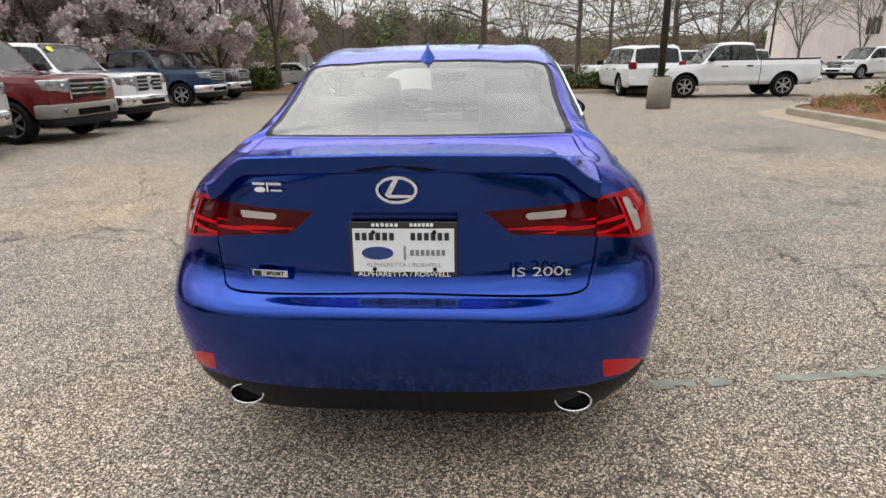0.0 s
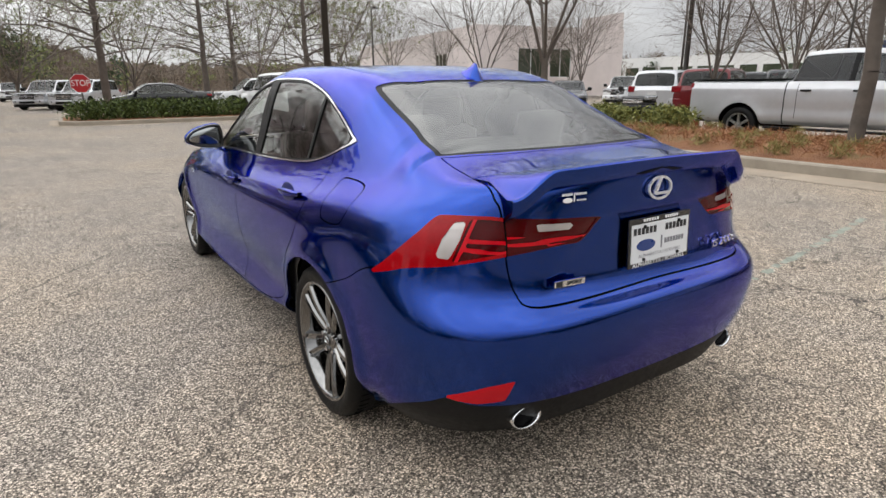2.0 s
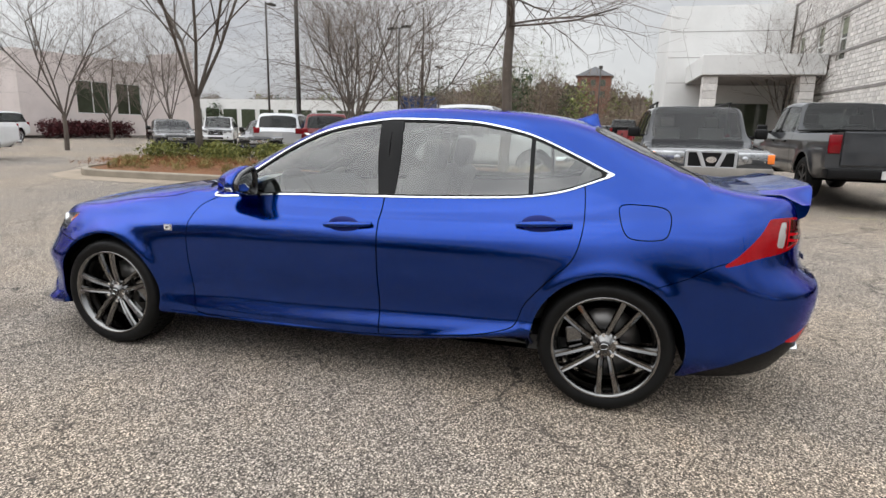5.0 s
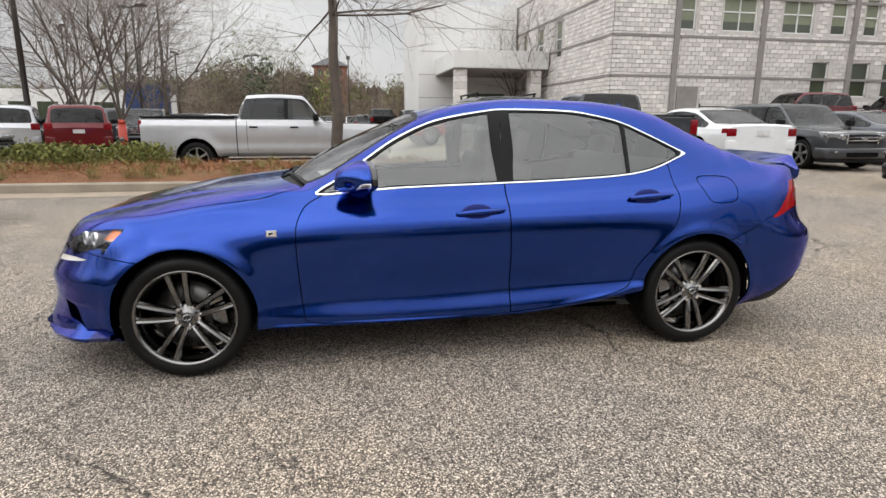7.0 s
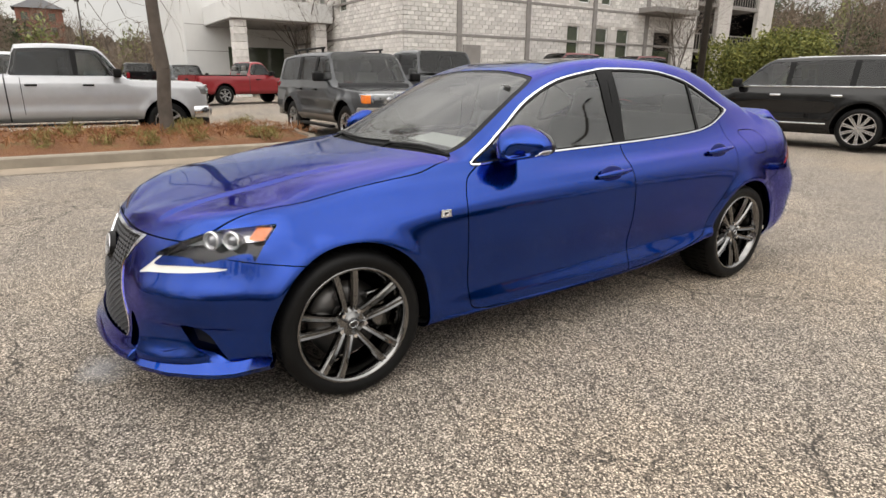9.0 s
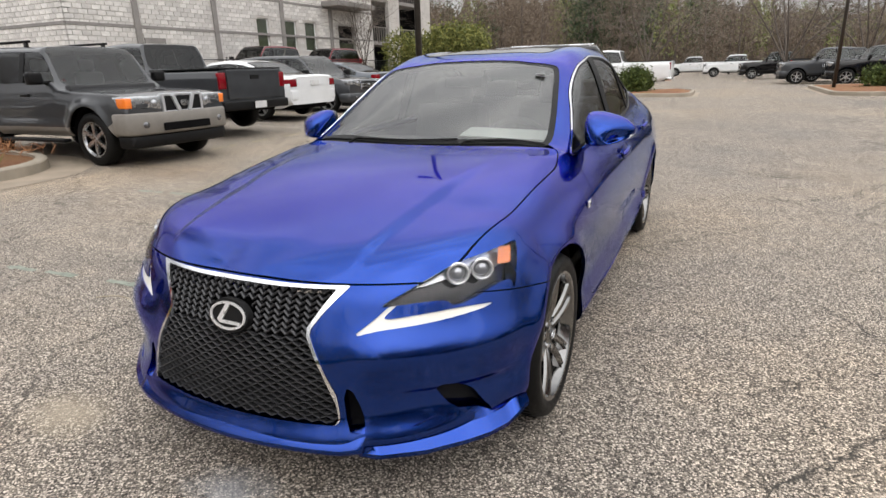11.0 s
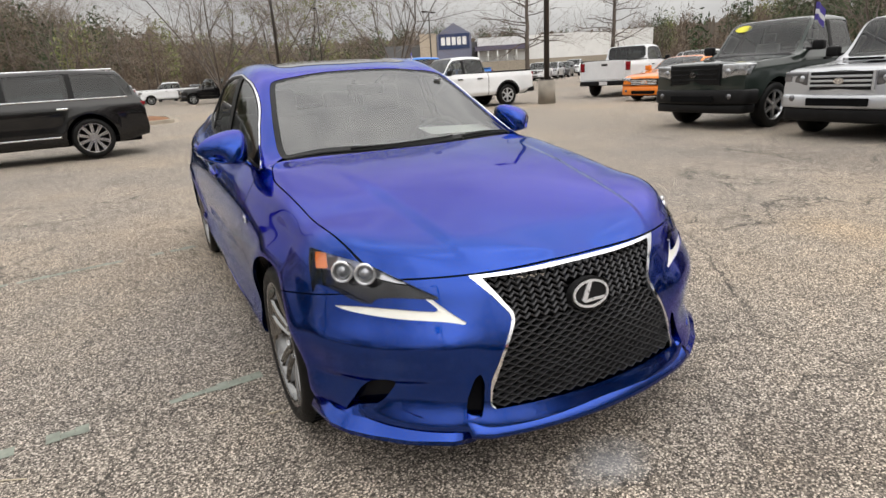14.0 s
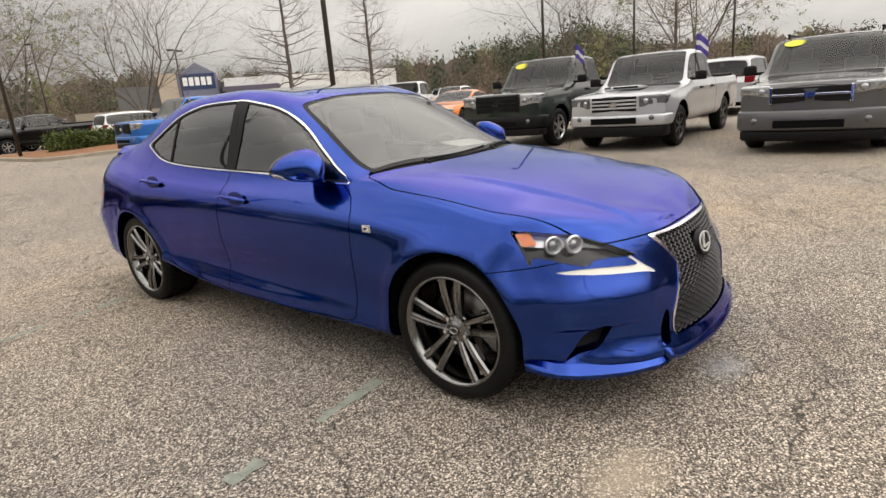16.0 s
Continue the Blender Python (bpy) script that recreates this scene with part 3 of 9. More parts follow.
# ---- the blue saloon: panels ----
M_HEADLINER = plain("pale_headlining", (0.42, 0.4, 0.38), 0.9)
saloon = thing("saloon_car", "glossy metallic blue sports saloon parked on asphalt", "car")
GAP = 0.0034


def on_side(f, x_min=0.45):
    return lambda x, y, z: np.maximum(f(y, z), x_min - x)


def arch(yw, r):
    return lambda x, y, z: np.maximum(np.hypot(y - yw, z - 0.325) - r, 0.45 - x)


DLO = rounded([(0.745, 0.908), (0.33, 0.936), (-0.29, 0.955), (-0.62, 0.967), (-0.95, 0.986), (-1.15, 1.018), (-1.32, 1.078), (-1.392, 1.108), (-1.35, 1.131),
               (-1.17, 1.215), (-0.99, 1.289), (-0.81, 1.331), (-0.64, 1.352), (-0.33, 1.357), (-0.18, 1.347), (0.1, 1.293), (0.32, 1.197), (0.5, 1.08), (0.62, 1.0)], 4)
SCREEN = rounded([(-0.3, 0.15), (0.0, 0.15), (0.3, 0.162), (0.46, 0.178), (0.522, 0.215), (0.575, 0.42), (0.618, 0.62), (0.635, 0.77), (0.595, 0.828), (0.4, 0.885), (0.2, 0.915), (0.0, 0.925), (-0.3, 0.915)], 4)
BACKLIGHT = rounded([(-0.3, -1.3), (0.0, -1.303), (0.3, -1.297), (0.47, -1.285), (0.518, -1.31), (0.53, -1.57), (0.55, -1.77), (0.52, -1.825), (0.3, -1.857), (0.0, -1.87), (-0.3, -1.857)], 4)
HOOD = rounded([(-0.3, 0.958), (0.0, 0.966), (0.3, 0.95), (0.55, 0.885), (0.655, 0.825), (0.69, 0.85), (0.722, 0.985), (0.728, 1.1), (0.718, 1.41), (0.704, 1.66), (0.668, 1.845),
                (0.61, 1.945), (0.53, 2.012), (0.45, 2.052), (0.39, 2.085), (0.3, 2.16), (0.0, 2.22), (-0.3, 2.16)], 4)
COWL = [(-0.3, 0.9), (0.3, 0.87), (0.62, 0.79), (0.665, 0.81), (0.655, 0.835), (0.55, 0.893), (0.3, 0.956), (-0.3, 0.975)]
LID_TOP = [(-0.3, -1.884), (0.0, -1.884), (0.3, -1.871), (0.5, -1.846), (0.548, -1.83), (0.556, -1.98), (0.579, -2.14), (0.59, -2.2), (0.62, -2.6), (-0.3, -2.6)]
LID_BACK = rounded([(-0.3, 0.686), (0.0, 0.688), (0.38, 0.682), (0.53, 0.686), (0.557, 0.72), (0.57, 0.77), (0.577, 0.84), (0.58, 0.98), (0.62, 1.2), (0.3, 1.35), (-0.3, 1.35)], 3)
HEADLAMP = rounded([(-0.902, 0.757), (-0.935, 0.763), (-1.084, 0.753), (-1.225, 0.739), (-1.364, 0.706), (-1.478, 0.672), (-1.575, 0.638), (-1.5, 0.64), (-1.4, 0.645), (-1.31, 0.643), (-1.275, 0.628),
                    (-1.19, 0.638), (-1.085, 0.66), (-0.992, 0.668), (-0.972, 0.638), (-0.935, 0.7)], 4)
DRL = rounded([(-1.09, 0.613), (-1.23, 0.62), (-1.4, 0.614), (-1.546, 0.604), (-1.567, 0.61), (-1.512, 0.641), (-1.526, 0.645), (-1.62, 0.598), (-1.7, 0.558), (-1.6, 0.574), (-1.344, 0.592)], 3)
GRILLE_OUT = [(-0.3, 0.69), (0.0, 0.688), (0.235, 0.69), (0.388, 0.693), (0.36, 0.662), (0.328, 0.625), (0.292, 0.575), (0.29, 0.558), (0.3, 0.535), (0.337, 0.468), (0.38, 0.382), (0.392, 0.3),
              (0.378, 0.2875), (0.256, 0.2865), (0.0, 0.2835), (-0.3, 0.2865)]
GRILLE_IN = [(-0.3, 0.681), (0.0, 0.679), (0.155, 0.68), (0.35, 0.683), (0.317, 0.636), (0.279, 0.576), (0.28, 0.553), (0.291, 0.53), (0.338, 0.448), (0.378, 0.351), (0.387, 0.303),
             (0.374, 0.284), (0.25, 0.28), (0.0, 0.278), (-0.3, 0.28)]
FOG = rounded([(-1.385, 0.389), (-1.31, 0.392), (-1.225, 0.362), (-1.17, 0.312), (-1.125, 0.266), (-1.2, 0.276), (-1.3, 0.312), (-1.345, 0.34)], 4)
SLOT = [(0.41, 0.408), (0.428, 0.392), (0.452, 0.335), (0.472, 0.268), (0.425, 0.272), (0.408, 0.31), (0.4, 0.37)]
TAIL = rounded([(-1.02, 0.744), (-1.1, 0.79), (-1.176, 0.838), (-1.276, 0.899), (-1.338, 0.938), (-1.385, 0.95), (-1.563, 0.952), (-1.638, 0.947), (-1.82, 0.938), (-2.025, 0.927), (-2.01, 0.905),
                (-1.95, 0.858), (-1.87, 0.855), (-1.643, 0.834), (-1.4, 0.804), (-1.228, 0.786), (-1.1, 0.757)], 4)
REFLECTOR = [(-1.4, 0.41), (-1.5, 0.435), (-1.6, 0.46), (-1.715, 0.478), (-1.68, 0.42), (-1.667, 0.402), (-1.55, 0.392), (-1.46, 0.4)]
FRONT_DOOR = rounded([(0.735, 0.9), (0.8, 0.862), (0.84, 0.79), (0.85, 0.717), (0.848, 0.6), (0.841, 0.483), (0.828, 0.34), (0.8, 0.268), (0.6, 0.254), (0.2, 0.25), (-0.15, 0.256), (-0.278, 0.262)], 4, False)
FRONT_DOOR = list(map(tuple, FRONT_DOOR)) + [(-0.271, 0.588), (-0.262, 0.9), (-0.262, 1.1), (0.5, 1.02)]
REAR_DOOR = [(-0.262, 1.1), (-0.262, 0.9), (-0.271, 0.588), (-0.278, 0.262)] + list(map(tuple, rounded(
    [(-0.4, 0.272), (-0.6, 0.295), (-0.8, 0.325), (-0.95, 0.37), (-0.99, 0.42), (-1.02, 0.5), (-1.119, 0.622), (-1.225, 0.732), (-1.262, 0.86), (-1.265, 0.96), (-1.258, 1.05)], 4, False))) + [(-1.2, 1.12)]
FUEL = rounded([(-1.43, 0.978), (-1.52, 0.983), (-1.612, 0.975), (-1.642, 0.945), (-1.632, 0.872), (-1.6, 0.845), (-1.5, 0.84), (-1.448, 0.862), (-1.42, 0.94)], 4)

skin_all = skin()
_, skin_all = skin_all.cut(arch(1.4, 0.349))
_, skin_all = skin_all.cut(arch(-1.4, 0.35))
lining_src = skin_all

# side windows with their bright surround
dlo, skin_all = skin_all.cut(on_side(lambda y, z: sdf(y, z, DLO), 0.4))
dlo_in, dlo_ring = dlo.cut(on_side(lambda y, z: sdf(y, z, DLO) + 0.017, 0.0))
dlo_seal, dlo_ring = dlo_ring.cut(on_side(lambda y, z: sdf(y, z, DLO) + 0.0088, 0.0))
low_gap, dlo_trim = dlo_ring.cut(on_side(lambda y, z: -sdf(y, z, DLO) - 0.002, 0.0))
pillar, dlo_in = dlo_in.cut(lambda x, y, z: np.abs(y + 0.262 - 0.04 * (z - 1.15)) - (0.062 + 0.1 * (z - 1.15) * (z < 1.15)))
seam, pillar = pillar.cut(lambda x, y, z: np.abs(y + 0.262 - 0.04 * (z - 1.15)) - 0.003)
front_glass, rear_glass = dlo_in.cut(lambda x, y, z: -0.25 - y)
divider, rear_glass = rear_glass.cut(lambda x, y, z: np.abs(y + 1.0 - 0.03 * (z - 1.1)) - 0.011)
quarter_glass, rear_glass = rear_glass.cut(lambda x, y, z: y + 1.0)
for s in (1, -1):
    side = (lambda sh: sh) if s > 0 else (lambda sh: sh.flip())
    side(dlo_trim).inset(-0.004).mesh("window_surround", M_CHROME, saloon, "bright chrome window surround", thick=0.01)
    side(dlo_seal).mesh("window_seal", M_MATT_BLACK, saloon, thick=0.012)
    side(pillar).mesh("door_pillar", M_MATT_BLACK, saloon, "matt black pillar trim", thick=0.01)
    side(divider).mesh("window_divider", M_MATT_BLACK, saloon, thick=0.008)
    side(front_glass).inset(0.006).mesh("front_side_window", M_GLASS, saloon)
    side(rear_glass).inset(0.006).mesh("rear_side_window", M_GLASS, saloon)
    side(quarter_glass).inset(0.006).mesh("quarter_window", M_GLASS, saloon)

# windscreen and rear window
high = lambda f, lim: (lambda x, y, z: np.maximum(f(x, y), lim - z))
screen, skin_all = skin_all.cut(high(lambda x, y: sdf(x, y, SCREEN), 0.9))
screen_in, screen_frit = screen.cut(lambda x, y, z: sdf(x, y, SCREEN) + 0.028)
back, skin_all = skin_all.cut(high(lambda x, y: sdf(x, y, BACKLIGHT), 0.9))
back_in, back_frit = back.cut(lambda x, y, z: sdf(x, y, BACKLIGHT) + 0.022)
screen_in.inset(0.003).mesh("windscreen", M_GLASS, saloon, both=True)
screen_frit.inset(0.003).mesh("windscreen_edge", M_MATT_BLACK, saloon, both=True)
back_in.inset(0.003).mesh("rear_window", M_GLASS, saloon, both=True)
back_frit.inset(0.003).mesh("rear_window_edge", M_MATT_BLACK, saloon, both=True)

# nose: grille, lamps, intakes
front = lambda f, y0=1.4: (lambda x, y, z: np.maximum(f(x - y, z), y0 - y))
ahead = lambda f: (lambda x, y, z: np.maximum(f(x, z), 1.9 - y))
grille, skin_all = skin_all.cut(ahead(lambda x, z: sdf(x, z, GRILLE_OUT)))
grille_in, grille_frame = grille.cut(lambda x, y, z: sdf(x, z, GRILLE_IN))
headlamp, skin_all = skin_all.cut(front(lambda u, z: sdf(u, z, HEADLAMP)))
drl, skin_all = skin_all.cut(front(lambda u, z: sdf(u, z, DRL), 1.7))
fog, skin_all = skin_all.cut(front(lambda u, z: sdf(u, z, FOG), 1.7))
slot, skin_all = skin_all.cut(ahead(lambda x, z: sdf(x, z, SLOT)))
# tail: lamps, reflectors, black apron
rear = lambda f, y0=-1.5: (lambda x, y, z: np.maximum(f(x + y, z), y - y0))
tail_lamp, skin_all = skin_all.cut(rear(lambda u, z: sdf(u, z, TAIL)))
reflector, skin_all = skin_all.cut(rear(lambda u, z: sdf(u, z, REFLECTOR), -1.9))
apron_z = curve1([(-2.36, 0.372), (-1.81, 0.38), (-1.55, 0.386), (-1.42, 0.405), (-1.34, 0.378), (-1.2, 0.33), (-1.0, 0.215), (-0.8, 0.1)])
apron, skin_all = skin_all.cut(lambda x, y, z: np.maximum(z - apron_z(x + y), y + 1.72))

# shut lines
hood_f = lambda x, y, z: np.maximum(sdf(x, y, HOOD), 0.695 - z)
hood, rest = skin_all.cut(lambda x, y, z: hood_f(x, y, z) + GAP)
_, rest = rest.cut(lambda x, y, z: hood_f(x, y, z) - GAP * 0.5)
cowl, rest = rest.cut(high(lambda x, y: sdf(x, y, COWL), 0.9))
lid_f = lambda x, y, z: np.maximum(np.maximum(sdf(x, y, LID_TOP), sdf(x, z, LID_BACK)), y + 1.8)
lid, rest = rest.cut(lambda x, y, z: lid_f(x, y, z) + GAP)
_, rest = rest.cut(lambda x, y, z: lid_f(x, y, z) - GAP * 0.5)
fd = on_side(lambda y, z: sdf(y, z, FRONT_DOOR))
front_door, rest = rest.cut(lambda x, y, z: fd(x, y, z) + GAP)
_, rest = rest.cut(lambda x, y, z: fd(x, y, z) - GAP * 0.5)
rd = on_side(lambda y, z: sdf(y, z, REAR_DOOR))
rear_door, rest = rest.cut(lambda x, y, z: rd(x, y, z) + GAP)
_, rest = rest.cut(lambda x, y, z: rd(x, y, z) - GAP * 0.5)
# bumpers part from the wings along a line that runs to the lamps
seam_front = curve1([(1.5, 0.6), (1.72, 0.628), (1.8, 0.64), (1.9, 0.66), (1.96, 0.72), (2.4, 0.72)])
seam_rear = curve1([(-2.6, 0.93), (-1.84, 0.748), (-1.72, 0.682), (-1.6, 0.636), (-1.4, 0.58)])
bumper_f = lambda x, y, z: np.maximum(z - seam_front(y), 1.5 - y)
front_bumper, rest = rest.cut(lambda x, y, z: np.maximum(bumper_f(x, y, z), np.where((x < 0.7) & (z > 0.6) & (y > 1.6), -1, -9) * 0 + bumper_f(x, y, z)) + GAP * 0.6)
_, rest = rest.cut(lambda x, y, z: bumper_f(x, y, z) - GAP * 0.6)
bumper_r = lambda x, y, z: np.maximum(z - seam_rear(y), y + 1.45)
rear_bumper, rest = rest.cut(lambda x, y, z: bumper_r(x, y, z) + GAP * 0.6)
_, rest = rest.cut(lambda x, y, z: bumper_r(x, y, z) - GAP * 0.6)
nose_cheek, rest = rest.cut(lambda x, y, z: 1.68 - y)
roof, rest = rest.cut(lambda x, y, z: np.maximum(np.maximum(np.abs(y + 0.56) - 0.78, 1.2 - z), x - 0.72))
front_wing, rest = rest.cut(lambda x, y, z: 0.72 - y)
sill, quarter = rest.cut(lambda x, y, z: np.maximum(z - 0.45, -1.1 - y))
windscreen_pillar, quarter = quarter.cut(lambda x, y, z: -y)
front_bumper = front_bumper + nose_cheek

hood.mesh("bonnet", M_BLUE, saloon, both=True, thick=0.012)
cowl.inset(0.012).mesh("cowl_panel", M_MATT_BLACK, saloon, "matt black plastic cowl below the windscreen", both=True)
lid.mesh("boot_lid", M_BLUE, saloon, both=True, thick=0.012)
front_bumper.mesh("front_bumper", M_BLUE, saloon, both=True, thick=0.05)
rear_bumper.mesh("rear_bumper", M_BLUE, saloon, both=True, thick=0.014)
apron.inset(0.006).mesh("rear_apron", M_MATT_BLACK, saloon, "matt black lower bumper apron", both=True, thick=0.02)
PANEL = rounded([(-0.3, -0.03), (0.3, -0.035), (0.4, -0.06), (0.41, -0.12), (0.41, -0.4), (0.39, -0.45), (0.3, -0.47), (-0.3, -0.47)], 4)
sunroof, roof = roof.cut(lambda x, y, z: sdf(x, y, PANEL) + 0.004)
_, roof = roof.cut(lambda x, y, z: sdf(x, y, PANEL) - 0.003)
sunroof.inset(-0.002).mesh("sunroof", M_GLOSS_BLACK, saloon, "dark glass sunroof panel", both=True, thick=0.006)
roof.mesh("roof", M_BLUE, saloon, both=True)
roof.inset(0.035).mesh("headlining", M_HEADLINER, saloon, both=True)
fuel, quarter_left = quarter.cut(lambda x, y, z: np.maximum(sdf(y, z, FUEL), 0.5 - x) + GAP * 0.7)
_, quarter_left = quarter_left.cut(lambda x, y, z: np.maximum(sdf(y, z, FUEL), 0.5 - x) - GAP * 0.7)
fuel.flip().mesh("fuel_flap", M_BLUE, saloon, thick=0.008)
for s in (1, -1):
    side = (lambda sh: sh) if s > 0 else (lambda sh: sh.flip())
    side(front_wing).mesh("front_wing", M_BLUE, saloon, thick=0.014)
    side(quarter if s > 0 else quarter_left).mesh("rear_quarter_panel", M_BLUE, saloon, thick=0.014)
    side(windscreen_pillar).mesh("windscreen_pillar", M_BLUE, saloon, thick=0.014)
    side(sill).mesh("sill", M_BLUE, saloon, thick=0.014)
    side(front_door).mesh("front_door", M_BLUE, saloon, thick=0.012)
    side(rear_door).mesh("rear_door", M_BLUE, saloon, thick=0.012)

# a lining closes gaps and cabin behind the panels; its near-black paints gap shade
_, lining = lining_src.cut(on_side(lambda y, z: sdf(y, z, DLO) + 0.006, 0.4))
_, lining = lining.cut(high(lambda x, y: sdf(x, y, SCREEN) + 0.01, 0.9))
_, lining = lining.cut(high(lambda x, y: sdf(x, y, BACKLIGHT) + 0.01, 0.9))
M_CABIN_GAP_SHADE = plain("cabin_gap_shade_lining", (0.012, 0.012, 0.013), 0.9, 0, 0.2, spec=0.1)
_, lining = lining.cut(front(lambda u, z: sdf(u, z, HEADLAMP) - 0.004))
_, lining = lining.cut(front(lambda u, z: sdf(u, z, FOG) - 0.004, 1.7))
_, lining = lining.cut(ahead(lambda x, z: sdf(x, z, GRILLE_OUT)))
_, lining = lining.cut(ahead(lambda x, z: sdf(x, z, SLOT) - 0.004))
lining.inset(0.016).mesh("inner_lining", M_CABIN_GAP_SHADE, saloon, both=True)
M_CARD = plain("pale_grey_trim", (0.26, 0.255, 0.245), 0.7, 0, 0.12)
card, _ = lining.inset(0.05).cut(lambda x, y, z: np.maximum(np.maximum(np.abs(y + 0.3) - 1.05, z - 1.0), np.maximum(0.32 - z, 0.5 - x)))
for s in (1, -1):
    (card if s > 0 else card.flip()).mesh("door_card", M_CARD, saloon, "pale grey inner door trim")

# wheel housings and floor
for yw in (1.4, -1.4):
    for s in (1, -1):
        bm = bmesh.new()
        ring = [(0.37, 0.82), (0.37, 0.5), (0.02, 0.5)]
        lathe(bm, ring, 32)
        bmesh.ops.delete(bm, geom=[f for f in bm.faces if min(v.co.z for v in f.verts) < -0.1], context="FACES")
        if s < 0:
            bmesh.ops.scale(bm, vec=(-1, 1, 1), verts=bm.verts)
        bmesh.ops.translate(bm, vec=(0, yw, 0.322), verts=bm.verts)
        part("wheel_housing", bm, M_SHADOW_BLACK, saloon)
bm = bmesh.new()
box(bm, -0.66, 0.66, -1.02, 1.02, 0.2, 0.225)
box(bm, -0.46, 0.46, -2.16, -1.75, 0.27, 0.3)
box(bm, -0.5, 0.5, -1.76, -1.02, 0.24, 0.29)
box(bm, -0.42, 0.42, 1.02, 2.08, 0.205, 0.225)
part("underbody", bm, M_SHADOW_BLACK, saloon, smooth=False)
# ---- the blue saloon: lamps, grille, badges ----
grille_y0 = curve1([(0.27, 2.245), (0.3, 2.236), (0.455, 2.22), (0.53, 2.196), (0.598, 2.168), (0.665, 2.136), (0.69, 2.113)])
grille_half = curve1([(0.283, 0.36), (0.303, 0.384), (0.351, 0.376), (0.448, 0.336), (0.53, 0.289), (0.553, 0.28), (0.576, 0.279), (0.636, 0.317), (0.683, 0.35)])


def nose_y(x, z):
    return float(grille_y0(z)) - 0.35 * x * x - 0.009


def ribbon(bm, pts, w, d):
    """A bar with a flat face along a line of points on the nose; w its height, d its depth."""
    prev = None
    for p in pts:
        x, z, y = p[0], p[1], nose_y(p[0], p[1])
        ring = [bm.verts.new(v) for v in ((x, y - 0.006, z - w), (x, y, z - w * 0.35), (x, y, z + w * 0.35), (x, y - 0.006, z + w), (x, y - d, z))]
        if prev:
            for k in range(5):
                bm.faces.new((prev[k], prev[(k + 1) % 5], ring[(k + 1) % 5], ring[k]))
        prev = ring


grille_in.inset(0.06).mesh("grille_backing", M_SHADOW_BLACK, saloon, both=True)
grille_frame.inset(-0.003).mesh("grille_surround", M_CHROME, saloon, "bright chrome spindle grille surround", both=True, thick=0.018)
bm = bmesh.new()
z, row = 0.672, 0
while z > 0.287:
    upper = z > 0.535
    pitch, amp, w = (0.034, 0.0065, 0.0046) if upper else (0.046, 0.0046, 0.0025 if z > 0.37 else 0.0018)
    lim = float(grille_half(z)) + 0.012
    n = int(lim / (pitch / 2)) + 1
    pts = []
    for k in range(-n, n + 1):
        xx = k * pitch / 2 + (pitch / 2 if row % 2 else 0)
        if abs(xx) <= lim:
            pts.append((xx, z + amp * (1 if k % 2 else -1) * (1 if upper and row % 2 == 0 or not upper else -1)))
    runs = [pts]
    if abs(z - 0.583) < 0.05:
        e = 0.078 * math.sqrt(max(0.0, 1 - ((z - 0.583) / 0.05) ** 2))
        runs = [[p for p in pts if p[0] < -e], [p for p in pts if p[0] > e]]
    for r in runs:
        if len(r) > 1:
            ribbon(bm, r, w, 0.02)
    z -= 0.0172 if upper else 0.0128
    row += 1
part("grille_mesh", bm, plain("grille_satin_black", (0.045, 0.045, 0.048), 0.38, 0.3, 0.15), saloon, "black woven grille mesh", smooth=False)


def ellipse_ring(bm, a, b, w, d, n=48):
    """A flat elliptic band in the xz plane, facing +y."""
    rows = []
    for k in range(n):
        t = 2 * math.pi * k / n
        c, s = math.cos(t), math.sin(t)
        rows.append([bm.verts.new(v) for v in ((a * c, 0, b * s), (a * c, d, b * s), ((a - w) * c, d, (b - w) * s), ((a - w) * c, 0, (b - w) * s))])
    for k in range(n):
        p, q = rows[k], rows[(k + 1) % n]
        for j in range(3):
            bm.faces.new((p[j], p[j + 1], q[j + 1], q[j]))


M_SATIN = plain("satin_silver", (0.78, 0.78, 0.79), 0.3, 0.55, 0.05)


def emblem(name, m, a, b, back):
    """An oval badge with a bright ring and a bent bar."""
    if back:
        bm = bmesh.new()
        bmesh.ops.create_cone(bm, cap_ends=True, segments=48, radius1=1, radius2=0.94, depth=0.02, matrix=Matrix.Rotation(radians(-90), 4, "X"))
        bmesh.ops.scale(bm, vec=(a + 0.012, 1, b + 0.012), verts=bm.verts)
        bmesh.ops.translate(bm, vec=(0, -0.008, 0), verts=bm.verts)
        bmesh.ops.transform(bm, matrix=m, verts=bm.verts)
        part(name + "_backing", bm, M_MATT_BLACK, saloon, "black oval badge backing", smooth=False)
    bm = bmesh.new()
    ellipse_ring(bm, a, b, 0.008, 0.006)
    for p in ([(-0.1, 0.86), (0.14, 0.86), (-0.28, -0.34), (-0.56, -0.34)], [(-0.56, -0.34), (-0.28, -0.34), (0.72, -0.36), (0.66, -0.56), (-0.4, -0.56)]):
        lo = [bm.verts.new((-u * a, 0, v * b)) for u, v in p]
        hi = [bm.verts.new((-u * a, 0.007, v * b)) for u, v in p]
        bm.faces.new(hi)
        for k in range(len(p)):
            bm.faces.new((lo[k], lo[(k + 1) % len(p)], hi[(k + 1) % len(p)], hi[k]))
    bmesh.ops.recalc_face_normals(bm, faces=bm.faces)
    bmesh.ops.transform(bm, matrix=m, verts=bm.verts)
    return part(name, bm, M_SATIN, saloon, "chrome oval maker's badge", smooth=False)


emblem("front_badge", pose(0, 2.182, 0.583, 14, 0, 0), 0.073, 0.045, True)
emblem("rear_badge", pose(0.0, -2.3, 0.993, 3, 0, 180), 0.059, 0.039, False)

